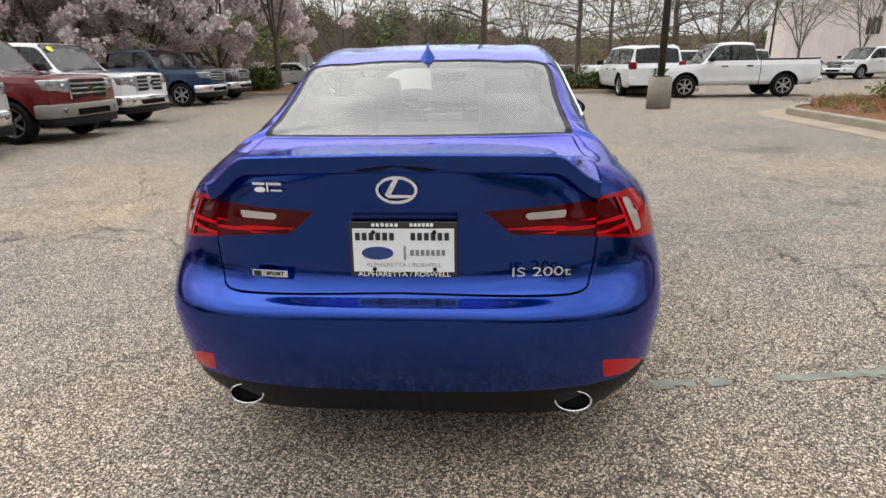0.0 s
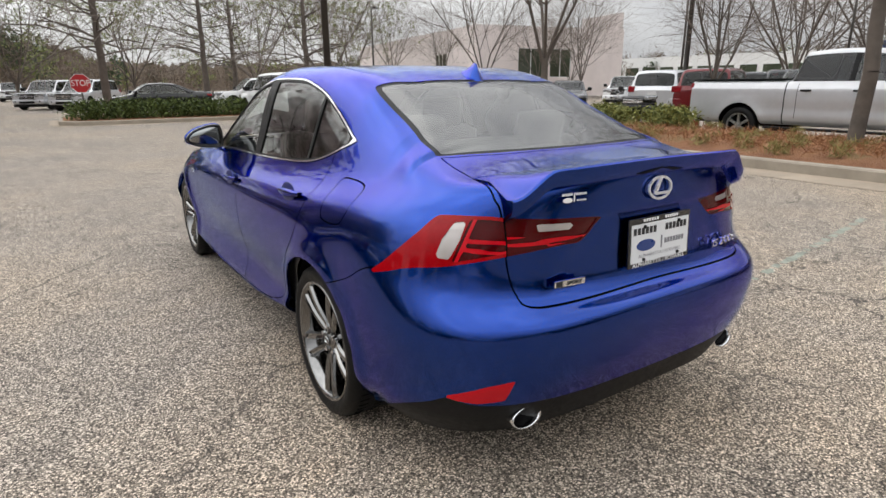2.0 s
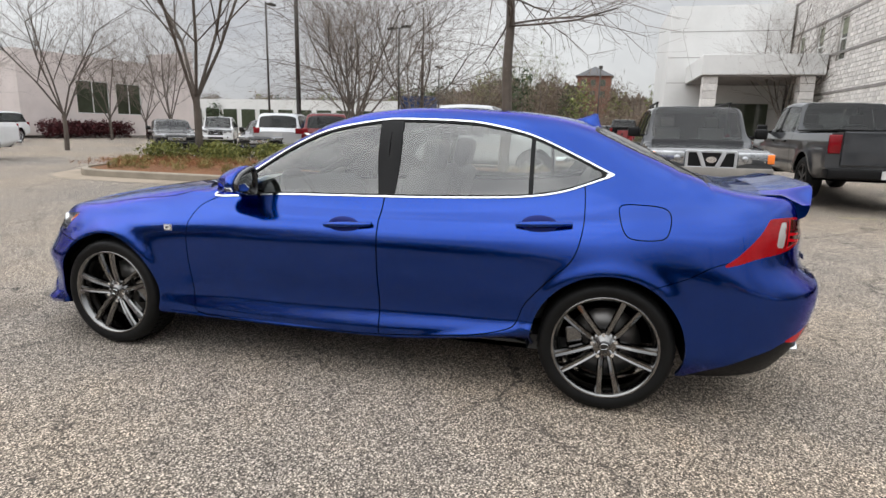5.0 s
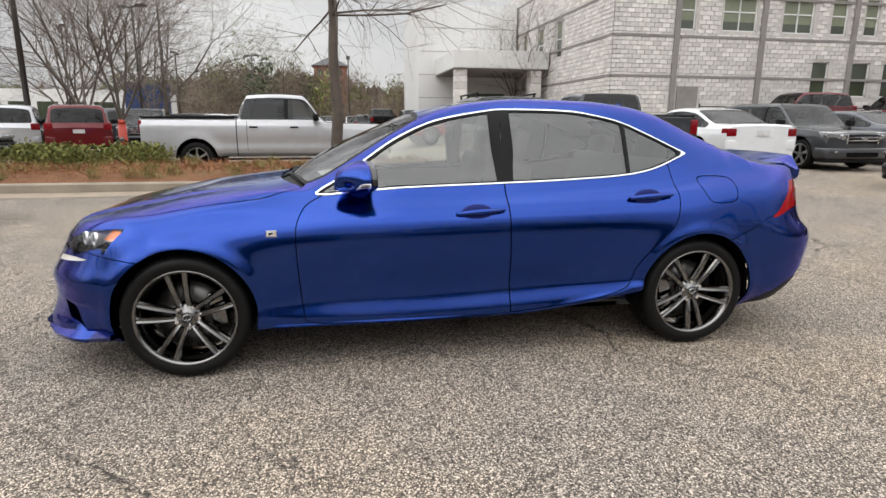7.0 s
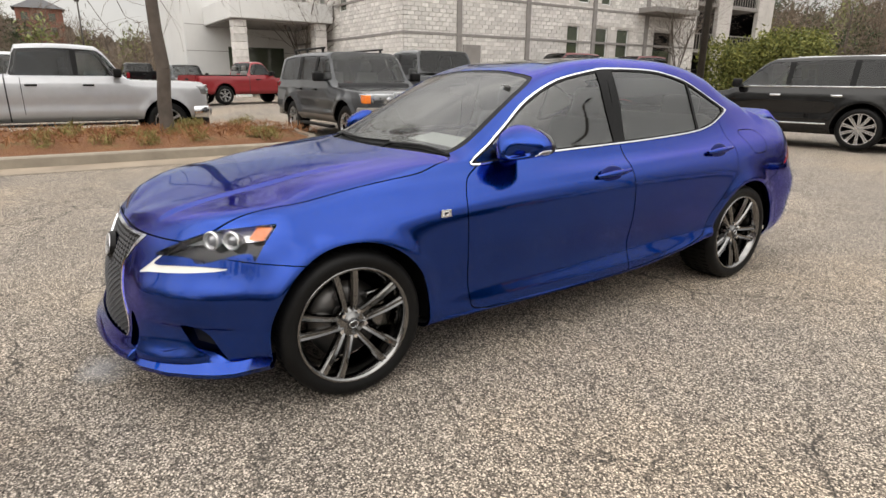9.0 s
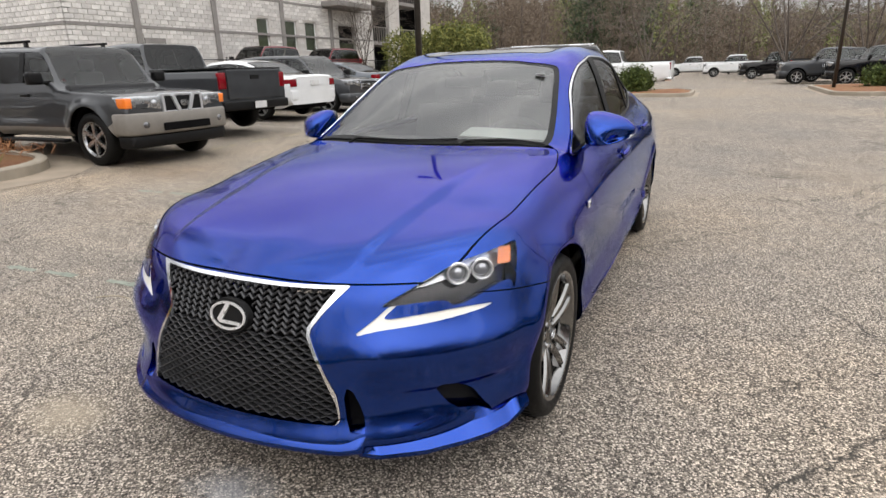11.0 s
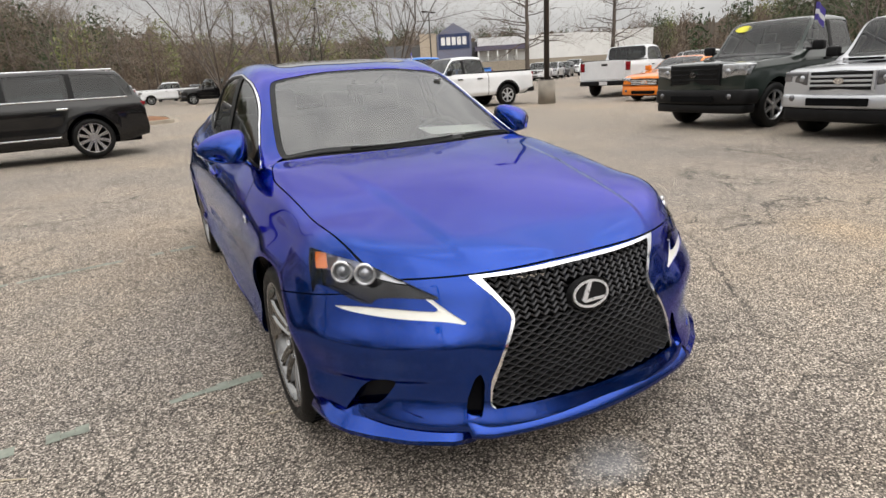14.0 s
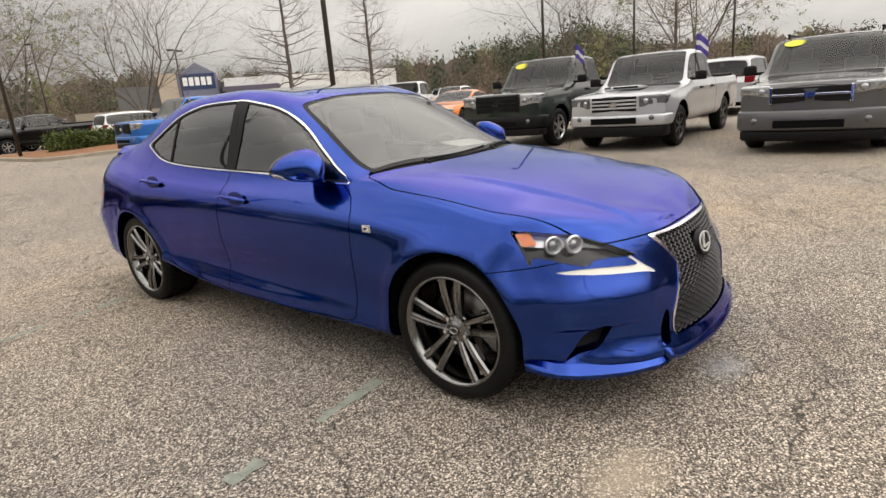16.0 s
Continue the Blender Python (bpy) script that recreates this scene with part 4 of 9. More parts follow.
M_LAMP_BLACK = plain("lamp_housing", (0.012, 0.012, 0.013), 0.2, 0.0, 0.2)
M_LAMP_CLEAR = glass("lamp_cover", (0.96, 0.96, 0.97), ior=1.32)
M_LED = plain("daytime_lamp_strip", (0.78, 0.77, 0.7), 0.25, 0, 0.05, coat=0.6)
M_PROJECTOR = plain("projector_lens", (0.35, 0.36, 0.38), 0.06, 0.6, 0.1, coat=1.0)
M_REFLECTOR = plain("lamp_reflector", (0.74, 0.74, 0.75), 0.22, 0.6, 0.1, coat=0.5)
for s in (1, -1):
    side = (lambda sh: sh) if s > 0 else (lambda sh: sh.flip())
    lamp = side(headlamp.inset(0.06)).mesh("headlamp", M_LAMP_BLACK, saloon, "clear headlamp with twin round projectors and an amber corner")
    side(headlamp).mesh("lamp_cover", M_LAMP_CLEAR, lamp)
    side(headlamp.inset(0.016).cut(front(lambda u, z: sdf(u, z, [(-0.925, 0.748), (-1.0, 0.752), (-1.03, 0.71), (-0.955, 0.705)])))[0]).mesh("amber_marker", M_AMBER_LENS, lamp, "amber corner marker")
    side(headlamp.inset(0.045).cut(front(lambda u, z: sdf(u, z, [(-0.93, 0.755), (-1.09, 0.748), (-1.25, 0.733), (-1.36, 0.7), (-1.5, 0.66), (-1.37, 0.67), (-1.26, 0.685), (-1.0, 0.695), (-0.955, 0.7)])))[0]).mesh("reflector_bowl", M_REFLECTOR, lamp, "bright reflector strip")
    for px, py, pz in ((0.72, 1.838, 0.708), (0.665, 1.898, 0.705)):
        bm = bmesh.new()
        d = Vector((0.55, 0.83, 0.05)).normalized()
        bmesh.ops.create_uvsphere(bm, u_segments=20, v_segments=12, radius=0.026, matrix=Matrix.Translation(Vector((px, py, pz)) - d * 0.035))
        bmesh.ops.scale(bm, vec=(s, 1, 1), verts=bm.verts)
        part("projector", bm, M_PROJECTOR, lamp)
        bm = bmesh.new()
        lathe(bm, [(0.027, -0.03), (0.0375, 0.0), (0.034, 0.009), (0.027, 0.003), (0.0245, -0.02)], 24)
        q = Vector((1, 0, 0)).rotation_difference(d).to_matrix().to_4x4()
        bmesh.ops.transform(bm, matrix=Matrix.Translation(Vector((px, py, pz)) - d * 0.02) @ q, verts=bm.verts)
        bmesh.ops.scale(bm, vec=(s, 1, 1), verts=bm.verts)
        part("projector_ring", bm, M_REFLECTOR, lamp)
    side(drl.inset(0.004)).mesh("daytime_lamp", M_LED, saloon, "pale tick-shaped daytime running lamp", thick=0.012)
    side(fog.inset(0.05)).mesh("intake_mesh", M_MATT_BLACK, saloon, "black side intake of the front bumper")
    side(slot.inset(0.045)).mesh("air_slot", M_SHADOW_BLACK, saloon, "dark slot beside the grille")
    # tail lamp: red cover, clear reversing strip, glowing-edge light guides
    clear, red = tail_lamp.cut(rear(lambda u, z: sdf(u, z, [(-1.432, 0.932), (-1.482, 0.936), (-1.458, 0.883), (-1.415, 0.825), (-1.352, 0.828), (-1.385, 0.889)])))
    on_lid, red = red.cut(lambda x, y, z: np.maximum(x - 0.574, y + 2.0))
    _, on_lid = on_lid.cut(lambda x, y, z: 0.5695 - x)
    white, on_lid = on_lid.cut(rear(lambda u, z: sdf(u, z, [(-1.768, 0.924), (-1.925, 0.919), (-1.905, 0.9), (-1.774, 0.902)])))
    slant = lambda u, z: u + 1.495 + 0.6 * (z - 0.936)
    field, red = red.cut(rear(lambda u, z: np.maximum(sdf(u, z, TAIL) + 0.01, slant(u, z))))
    inner_field, on_lid = on_lid.cut(rear(lambda u, z: sdf(u, z, TAIL) + 0.005))
    tl = side(red).mesh("tail_lamp", M_TAIL_LENS, saloon, "red tail lamp with a clear upright strip", thick=0.03)
    side(on_lid).mesh("lid_lamp", M_DARK_LENS, tl, "dark red lamp on the boot lid", thick=0.02)
    ribs, gaps = clear.cut(rear(lambda u, z: np.abs((z * 90) % 1.0 - 0.5) - 0.3))
    side(ribs.inset(0.001)).mesh("clear_strip", M_CLEAR_LENS, tl, "clear ribbed strip", thick=0.004)
    side(gaps.inset(0.005)).mesh("strip_back", M_CLEAR_LENS, tl)
    side(white.inset(0.003)).mesh("reversing_lamp", M_CLEAR_LENS, tl)
    bar = lambda u, z, z0: np.maximum(np.abs(z - z0 - 0.05 * (u + 1.6)) - 0.0065, slant(u, z) + 0.012)
    guide = lambda u, z: np.minimum(np.minimum(bar(u, z, 0.848), bar(u, z, 0.876)), np.abs(slant(u, z) + 0.02) - 0.008)
    bright, field = field.cut(rear(guide))
    bright_in, inner_field = inner_field.cut(rear(lambda u, z: np.minimum(np.abs(z - 0.886 - 0.05 * (u + 1.7)), np.abs(z - 0.866 - 0.05 * (u + 1.7))) - 0.0045))
    side(field.inset(0.006)).mesh("lamp_field", M_DARK_LENS, tl)
    side(inner_field.inset(0.004)).mesh("lid_lamp_field", M_DARK_LENS, tl)
    side(bright).mesh("light_guide", M_RED_LENS, tl)
    side(bright_in).mesh("lid_light_guide", M_RED_LENS, tl)
    side(reflector).mesh("bumper_reflector", M_RED_LENS, saloon, "red bumper reflector", thick=0.01)

    # corner winglet under the side intake
    bm = bmesh.new()
    inner = [(0.455, 2.19, 0.222), (0.5, 2.155, 0.238), (0.595, 2.085, 0.282), (0.675, 2.0, 0.312), (0.735, 1.93, 0.292), (0.77, 1.885, 0.258), (0.82, 1.75, 0.25)]
    outer = [(0.46, 2.192, 0.2), (0.52, 2.17, 0.194), (0.635, 2.095, 0.195), (0.728, 2.01, 0.201), (0.785, 1.95, 0.207), (0.82, 1.885, 0.21), (0.85, 1.76, 0.222)]
    rows = []
    for (ax, ay, az), (bx, by, bz) in zip(inner, outer):
        rows.append([bm.verts.new((s * x, y, z)) for x, y, z in ((ax - 0.035, ay - 0.035, az + 0.004), (ax, ay, az), (bx - 0.026, by - 0.026, bz + 0.05), (bx, by, bz + 0.018), (bx - 0.003, by - 0.003, bz), (ax - 0.03, ay - 0.03, bz - 0.004))])
    for p, q in zip(rows, rows[1:]):
        for j in range(5):
            bm.faces.new((p[j], q[j], q[j + 1], p[j + 1]) if s < 0 else (p[j + 1], q[j + 1], q[j], p[j]))
            bm.edges.get((p[j], q[j])).smooth = False
    for r in (rows[0], rows[-1]):
        bm.faces.new(r)
    part("bumper_winglet", bm, M_BLUE, saloon)
# a lip runs across below the grille
bm = bmesh.new()
prev = None
for k in range(-24, 25):
    x = k / 24 * 0.47
    y = 2.266 - 0.36 * x * x
    up = 0.012 * smoothstep(0.4, 0.47, abs(x))
    ring = [bm.verts.new((x, y + dy, dz + up)) for dy, dz in ((-0.06, 0.272), (-0.032, 0.264), (0.012, 0.226), (0.015, 0.214), (0.006, 0.203), (-0.07, 0.197))]
    if prev:
        for j in range(5):
            bm.faces.new((prev[j], ring[j], ring[j + 1], prev[j + 1]))
    else:
        bm.faces.new(ring)
    prev = ring
bm.faces.new(prev)
bmesh.ops.recalc_face_normals(bm, faces=bm.faces)
part("front_lip", bm, M_BLUE, saloon)

# boot spoiler: the deck kicks up to a lip, with a short face below it
deck_pts = lining_src.V[(lining_src.V[:, 2] > 0.9) & (lining_src.V[:, 1] < -1.75)]


def skin_z(pts, x, y):
    """Height of the skin at x, y, from its nearest points."""
    d = (pts[:, 0] - abs(x)) ** 2 + (pts[:, 1] - y) ** 2
    k = np.argsort(d)[:4]
    w = 1 / (d[k] + 1e-6)
    return float((pts[k, 2] * w).sum() / w.sum())


bm = bmesh.new()
prev = None
for k in range(-48, 49):
    u = k / 48
    q = abs(u)
    x = 0.574 * u
    y = -2.308 + 0.018 * u * u + 0.04 * q ** 5
    z1, z2, z3 = skin_z(deck_pts, x * 0.97, y + 0.24), skin_z(deck_pts, x * 0.985, y + 0.12), skin_z(deck_pts, x * 0.985, y + 0.05)
    zt = max(z3 + 0.004, 1.094 - 0.014 * u * u - 0.075 * float(smoothstep(0.76, 1.0, q)))
    lift = zt - z3
    ring = [bm.verts.new(v) for v in ((x * 0.985, y + 0.24, z1 - 0.003), (x * 0.99, y + 0.12, z2 + 0.002 + 0.32 * lift), (x, y + 0.03, zt - 0.003), (x, y + 0.006, zt), (x, y, zt - 0.005),
                                      (x, y + 0.003, zt - 0.03), (x, y + 0.012, zt - 0.052), (x * 0.995, y + 0.05, zt - 0.075))]
    if prev:
        for j in range(7):
            bm.faces.new((prev[j], ring[j], ring[j + 1], prev[j + 1]))
    else:
        bm.faces.new(ring)
    prev = ring
bm.faces.new(prev)
bmesh.ops.recalc_face_normals(bm, faces=bm.faces)
bmesh.ops.split_edges(bm, edges=[e for e in bm.edges if e.calc_face_angle(0) > 0.6])
part("boot_spoiler", bm, M_BLUE, saloon)


def letters(name, text, size, m, material, parent, label="", depth=0.002, squash=1.0, tilt=0.0):
    cu = bpy.data.curves.new(name, "FONT")
    cu.body, cu.size, cu.extrude, cu.align_x, cu.align_y, cu.shear = text, size, depth, "CENTER", "CENTER", tilt
    tmp = bpy.data.objects.new(name, cu)
    me = bpy.data.meshes.new_from_object(tmp)
    bpy.data.objects.remove(tmp)
    me.transform(m @ Matrix.Diagonal((squash, 1, 1, 1)))
    me.materials.append(material)
    ob = new(name, me)
    if parent:
        ob.parent = parent
    if label:
        tagged(ob, label)
    return ob


# number-plate holder with a dealer's plate
M_PLATE_WHITE = plain("plate_white", (0.72, 0.73, 0.74), 0.4, 0, 0.04)
M_INK = plain("black_ink", (0.015, 0.015, 0.018), 0.5)
M_INK_GREY = plain("grey_ink", (0.2, 0.2, 0.22), 0.5)
M_WHITE_INK = plain("white_ink", (0.8, 0.8, 0.8), 0.5)
M_OVAL_BLUE = plain("oval_blue", (0.02, 0.05, 0.2), 0.3)
PL = pose(0.014, -2.308, 0.821, 87, 0, 0)
bm = bmesh.new()
box(bm, -0.156, 0.156, -0.082, 0.082, -0.004, 0.004, bevel=0.003)
bmesh.ops.transform(bm, matrix=PL, verts=bm.verts)
plate = part("plate_frame", bm, M_GLOSS_BLACK, saloon, "black dealer plate frame with white lettering", smooth=False)
bm = bmesh.new()
box(bm, -0.146, 0.146, -0.066, 0.062, 0.004, 0.006)
bmesh.ops.transform(bm, matrix=PL, verts=bm.verts)
part("plate", bm, M_PLATE_WHITE, plate, "white dealer plate", smooth=False)


def bars(name, spans, z0, material, parent, m):
    bm = bmesh.new()
    for x0, x1, y0, y1 in spans:
        box(bm, x0, x1, y0, y1, z0, z0 + 0.0015)
    bmesh.ops.transform(bm, matrix=m, verts=bm.verts)
    return part(name, bm, material, parent, smooth=False)


def word(x0, x1, y0, y1, n):
    """Plain bars in place of n letters."""
    w = (x1 - x0) / n
    return [(x0 + k * w, x0 + k * w + w * 0.68, y0, y1) for k in range(n)]


bars("name_bar", word(-0.138, -0.02, 0.028, 0.05, 6), 0.006, M_INK, plate, PL)
bars("name_bar", word(0.022, 0.138, 0.028, 0.05, 6), 0.006, M_INK, plate, PL)
bars("small_name_bar", word(-0.09, -0.01, 0.068, 0.077, 6), 0.004, M_WHITE_INK, plate, PL)
bars("small_name_bar", word(0.02, 0.09, 0.068, 0.077, 6), 0.004, M_WHITE_INK, plate, PL)
bars("brand_bar", word(0.02, 0.125, -0.017, 0.0, 7), 0.006, M_INK_GREY, plate, PL)
bars("brand_mark", [(0.001, 0.007, -0.03, 0.012)], 0.006, M_INK_GREY, plate, PL)
bm = bmesh.new()
bmesh.ops.create_cone(bm, cap_ends=True, segments=32, radius1=0.046, radius2=0.046, depth=0.002, matrix=Matrix.Translation((-0.075, -0.01, 0.0065)) @ Matrix.Diagonal((1, 0.42, 1, 1)))
bmesh.ops.transform(bm, matrix=PL, verts=bm.verts)
part("oval_mark", bm, M_OVAL_BLUE, plate, "dark blue oval mark", smooth=False)
letters("plate_text", "ALPHARETTA / ROSWELL", 0.017, PL @ pose(0, -0.046, 0.006), M_INK_GREY, plate, depth=0.0005, squash=1.15)
letters("frame_text", "ALPHARETTA / ROSWELL", 0.02, PL @ pose(0, -0.0745, 0.0042), M_WHITE_INK, plate, depth=0.0005, squash=1.2)
for px in (-0.085, 0.09):
    for py in (0.052, -0.058):
        bm = bmesh.new()
        tube(bm, (px, py, 0.004), (px, py, 0.011), 0.006, n=10)
        bmesh.ops.transform(bm, matrix=PL, verts=bm.verts)
        part("plate_screw", bm, M_MATT_BLACK, plate)
letters("model_badge", "IS 200t", 0.04, pose(0.408, -2.299, 0.752, 93, 0, 7), M_CHROME, saloon, "chrome model lettering", 0.003, 1.55)
bm = bmesh.new()
box(bm, -0.057, 0.057, -0.0115, 0.0115, -0.003, 0.003, bevel=0.002)
bmesh.ops.transform(bm, matrix=pose(-0.39, -2.302, 0.742, 93, 0, -7), verts=bm.verts)
sport = part("sport_badge", bm, M_CHROME, saloon, "small chrome and white sport badge", smooth=False)
letters("sport_text", "SPORT", 0.016, pose(-0.375, -2.3087, 0.742, 93, 0, -7), M_INK, sport, depth=0.0008, squash=1.2, tilt=0.2)
bars("sport_mark", [(-0.05, -0.028, -0.008, 0.008)], 0.003, M_INK, sport, pose(-0.39, -2.302, 0.742, 93, 0, -7))
DS = pose(-0.375, -2.288, 1.0, 92, 0, -8)
sticker = bars("dealer_sticker", word(-0.045, -0.006, 0.006, 0.013, 6) + word(0.006, 0.045, 0.006, 0.013, 6) + [(-0.002, 0.002, -0.014, 0.014)] + word(0.01, 0.045, -0.012, -0.007, 7), 0.0, M_WHITE_INK, saloon, DS)
bm = bmesh.new()
bmesh.ops.create_cone(bm, cap_ends=True, segments=24, radius1=0.017, radius2=0.017, depth=0.002, matrix=Matrix.Translation((-0.024, -0.008, 0.001)) @ Matrix.Diagonal((1, 0.45, 1, 1)))
bmesh.ops.transform(bm, matrix=DS, verts=bm.verts)
part("sticker_oval", bm, M_WHITE_INK, sticker, smooth=False)
for s in (1, -1):
    bm = bmesh.new()
    box(bm, -0.026, 0.026, -0.017, 0.017, -0.003, 0.003, bevel=0.002)
    fm = pose(s * 0.862, 0.965, 0.738, 90, 0, 90 * s)
    bmesh.ops.transform(bm, matrix=fm, verts=bm.verts)
    wb = part("wing_badge", bm, M_CHROME, saloon, "small chrome and white wing badge", smooth=False)
    bars("badge_mark", [(-0.02, 0.012, -0.01, 0.01)], 0.0032, M_WHITE_INK, wb, fm)
    bars("badge_letter", [(-0.012, 0.008, -0.002, 0.006), (-0.012, -0.004, -0.008, 0.002)], 0.0048, M_INK, wb, fm)

# ---- the blue saloon: mirrors, handles, fin, wipers, pipes ----
def rounded(points, times=3):
    """A closed outline with its corners cut again and again into a smooth curve."""
    for _ in range(times):
        points = [tuple(p[c] * (1 - f) + q[c] * f for c in (0, 1)) for p, q in zip(points, points[1:] + points[:1]) for f in (0.22, 0.78)]
    return points


MIRROR_OUTLINE = rounded([(-1.0, 0.98), (-0.3, 1.04), (0.62, 0.62), (1.08, 0.0), (1.0, -0.56), (0.4, -0.94), (-0.6, -1.1), (-1.04, -0.95)])
M_MIRROR = plain("mirror_glass", (0.3, 0.31, 0.31), 0.04, 1.0, 0.03)


def mirror_ring(s, back, size, out=0.0):
    """One station of the mirror's shell, back metres ahead of its rear edge."""
    low = 0.05 * (1 - min(size, 1)) + 0.008 * smoothstep(0.05, 0.16, back)
    return [(s * (0.852 + 0.112 * u * size + out * u), 0.452 + back - 0.012 * u - 0.05 * (u > 0) * u * u * smoothstep(0.06, 0.16, back), 1.014 + 0.073 * v * size - low + out * v) for u, v in MIRROR_OUTLINE]


def mirror_shell(s, stations, cap=False):
    bm = bmesh.new()
    prev = None
    for back, size in stations:
        ring = [bm.verts.new(p) for p in mirror_ring(s, back, size)]
        if prev:
            for k in range(len(ring)):
                bm.faces.new((prev[k - 1], prev[k], ring[k], ring[k - 1]))
        prev = ring
    if cap:
        bm.faces.new(prev)
    bmesh.ops.recalc_face_normals(bm, faces=bm.faces)
    return bm


for s in (1, -1):
    mir = part("door_mirror", mirror_shell(s, [(0.03, 0.9), (0.03, 1.0), (0.045, 1.02), (0.075, 1.0), (0.11, 0.93), (0.14, 0.83), (0.165, 0.7), (0.18, 0.54), (0.186, 0.34), (0.188, 0.12)], True), M_BLUE, saloon, "blue door mirror with a black rim and a bright lamp strip")
    part("mirror_rim", mirror_shell(s, [(0.022, 0.84), (0.006, 0.86), (0.0, 0.9), (0.0, 0.94), (0.006, 0.975), (0.029, 0.99), (0.029, 0.9)]), M_GLOSS_BLACK, mir)
    part("mirror_glass", mirror_shell(s, [(0.024, 0.86), (0.012, 0.85), (0.0105, 0.84)], True), M_MIRROR, mir)
    bm = bmesh.new()
    lows = [k for k, (u, v) in enumerate(MIRROR_OUTLINE) if u > 0.75 and -0.62 < v < -0.3]
    prev = None
    for back, size in ((0.035, 1.01), (0.045, 1.02), (0.075, 1.0), (0.11, 0.93), (0.135, 0.85)):
        rim = mirror_ring(s, back, size, 0.003)
        row = [bm.verts.new(rim[k]) for k in lows]
        if prev:
            for a, b, c, d in zip(prev, prev[1:], row[1:], row):
                bm.faces.new((a, b, c, d))
        prev = row
    bmesh.ops.solidify(bm, geom=bm.faces[:], thickness=0.004)
    bmesh.ops.recalc_face_normals(bm, faces=bm.faces)
    part("indicator_strip", bm, M_CHROME, mir)
    bm = bmesh.new()
    prev = None
    for fx, fy, fz, fw, fh in ((0.705, 0.53, 0.9, 0.075, 0.018), (0.74, 0.53, 0.915, 0.06, 0.02), (0.775, 0.52, 0.945, 0.045, 0.026), (0.81, 0.505, 0.985, 0.04, 0.03)):
        ring = [bm.verts.new((fx + 0.4 * fh * math.sin(a), fy + fw * math.cos(a), fz + fh * math.sin(a))) for a in [2 * math.pi * k / 14 for k in range(14)]]
        if prev:
            for k in range(14):
                bm.faces.new((prev[k], prev[(k + 1) % 14], ring[(k + 1) % 14], ring[k]))
        prev = ring
    bmesh.ops.recalc_face_normals(bm, faces=bm.faces)
    bmesh.ops.scale(bm, vec=(s, 1, 1), verts=bm.verts)
    part("mirror_foot", bm, M_BLUE, mir)
    for hy, hz, hx in ((-0.105, 0.822, 0.848), (-1.085, 0.884, 0.832)):
        bm = bmesh.new()
        prev = None
        for k in range(17):
            u = k / 16
            yy = hy + 0.13 - 0.26 * u
            w = 0.018 * (0.55 + 0.45 * math.sin(math.pi * min(1, u * 1.15)))
            out = 0.03 * math.sin(math.pi * (0.08 + 0.84 * u)) ** 0.5
            zz = hz - 0.018 * (0.5 - u)
            ring = [bm.verts.new((hx + out * c * 0.5 + out * 0.5, yy, zz + w * q)) for c, q in ((-1.6, -0.6), (0.2, -1), (1, -0.5), (1, 0.4), (0.2, 1), (-1.6, 0.7))]
            if prev:
                for j in range(6):
                    bm.faces.new((prev[j], ring[j], ring[(j + 1) % 6], prev[(j + 1) % 6]))
            prev = ring
        bmesh.ops.recalc_face_normals(bm, faces=bm.faces)
        bmesh.ops.scale(bm, vec=(s, 1, 1), verts=bm.verts)
        if s < 0:
            bmesh.ops.reverse_faces(bm, faces=bm.faces)
        h = part("door_handle", bm, M_BLUE, saloon)
        # a raised dark blue disc paints the shade of the handle's hollow
        bm = bmesh.new()
        bmesh.ops.create_uvsphere(bm, u_segments=20, v_segments=10, radius=1)
        for v in bm.verts:
            v.co = (hx + 0.003 + 0.006 * v.co.x - 0.006 * v.co.z, hy + 0.02 + 0.085 * v.co.y, hz - 0.002 + 0.042 * v.co.z)
        bmesh.ops.scale(bm, vec=(s, 1, 1), verts=bm.verts)
        bmesh.ops.recalc_face_normals(bm, faces=bm.faces)
        part("handle_recess_shade", bm, bpy.data.materials.get("blue_recess_shade") or plain("blue_recess_shade", (0.004, 0.012, 0.13), 0.4, 0.5, 0.05), h)
    # exhaust tips
    bm = bmesh.new()
    lathe(bm, [(0.036, 0.13), (0.04, 0.02), (0.045, 0.0), (0.043, -0.006), (0.039, 0.0), (0.038, 0.02)], 28)
    bmesh.ops.transform(bm, matrix=pose(s * 0.525, -2.282, 0.316, 0, 0, 90) @ pose(0, 0, 0, 0, 6, 0) @ Matrix.Diagonal((1, 1.32, 0.8, 1)), verts=bm.verts)
    bmesh.ops.recalc_face_normals(bm, faces=bm.faces)
    tip = part("exhaust_tip", bm, M_CHROME, saloon, "chrome oval exhaust tip")
    # near-black disc closes the tip and paints the shade inside it
    bm = bmesh.new()
    bmesh.ops.create_cone(bm, cap_ends=True, segments=24, radius1=1, radius2=1, depth=0.004, matrix=Matrix.Rotation(radians(90), 4, "X"))
    bmesh.ops.scale(bm, vec=(0.0505, 1, 0.0305), verts=bm.verts)
    bmesh.ops.translate(bm, vec=(s * 0.525, -2.268, 0.3145), verts=bm.verts)
    part("exhaust_bore", bm, M_SHADOW_BLACK, tip)
    bm = bmesh.new()
    tube(bm, (s * 0.525, -2.2, 0.31), (s * 0.42, -1.8, 0.28), 0.04, 0.035)
    part("exhaust_pipe", bm, M_STEEL, tip)

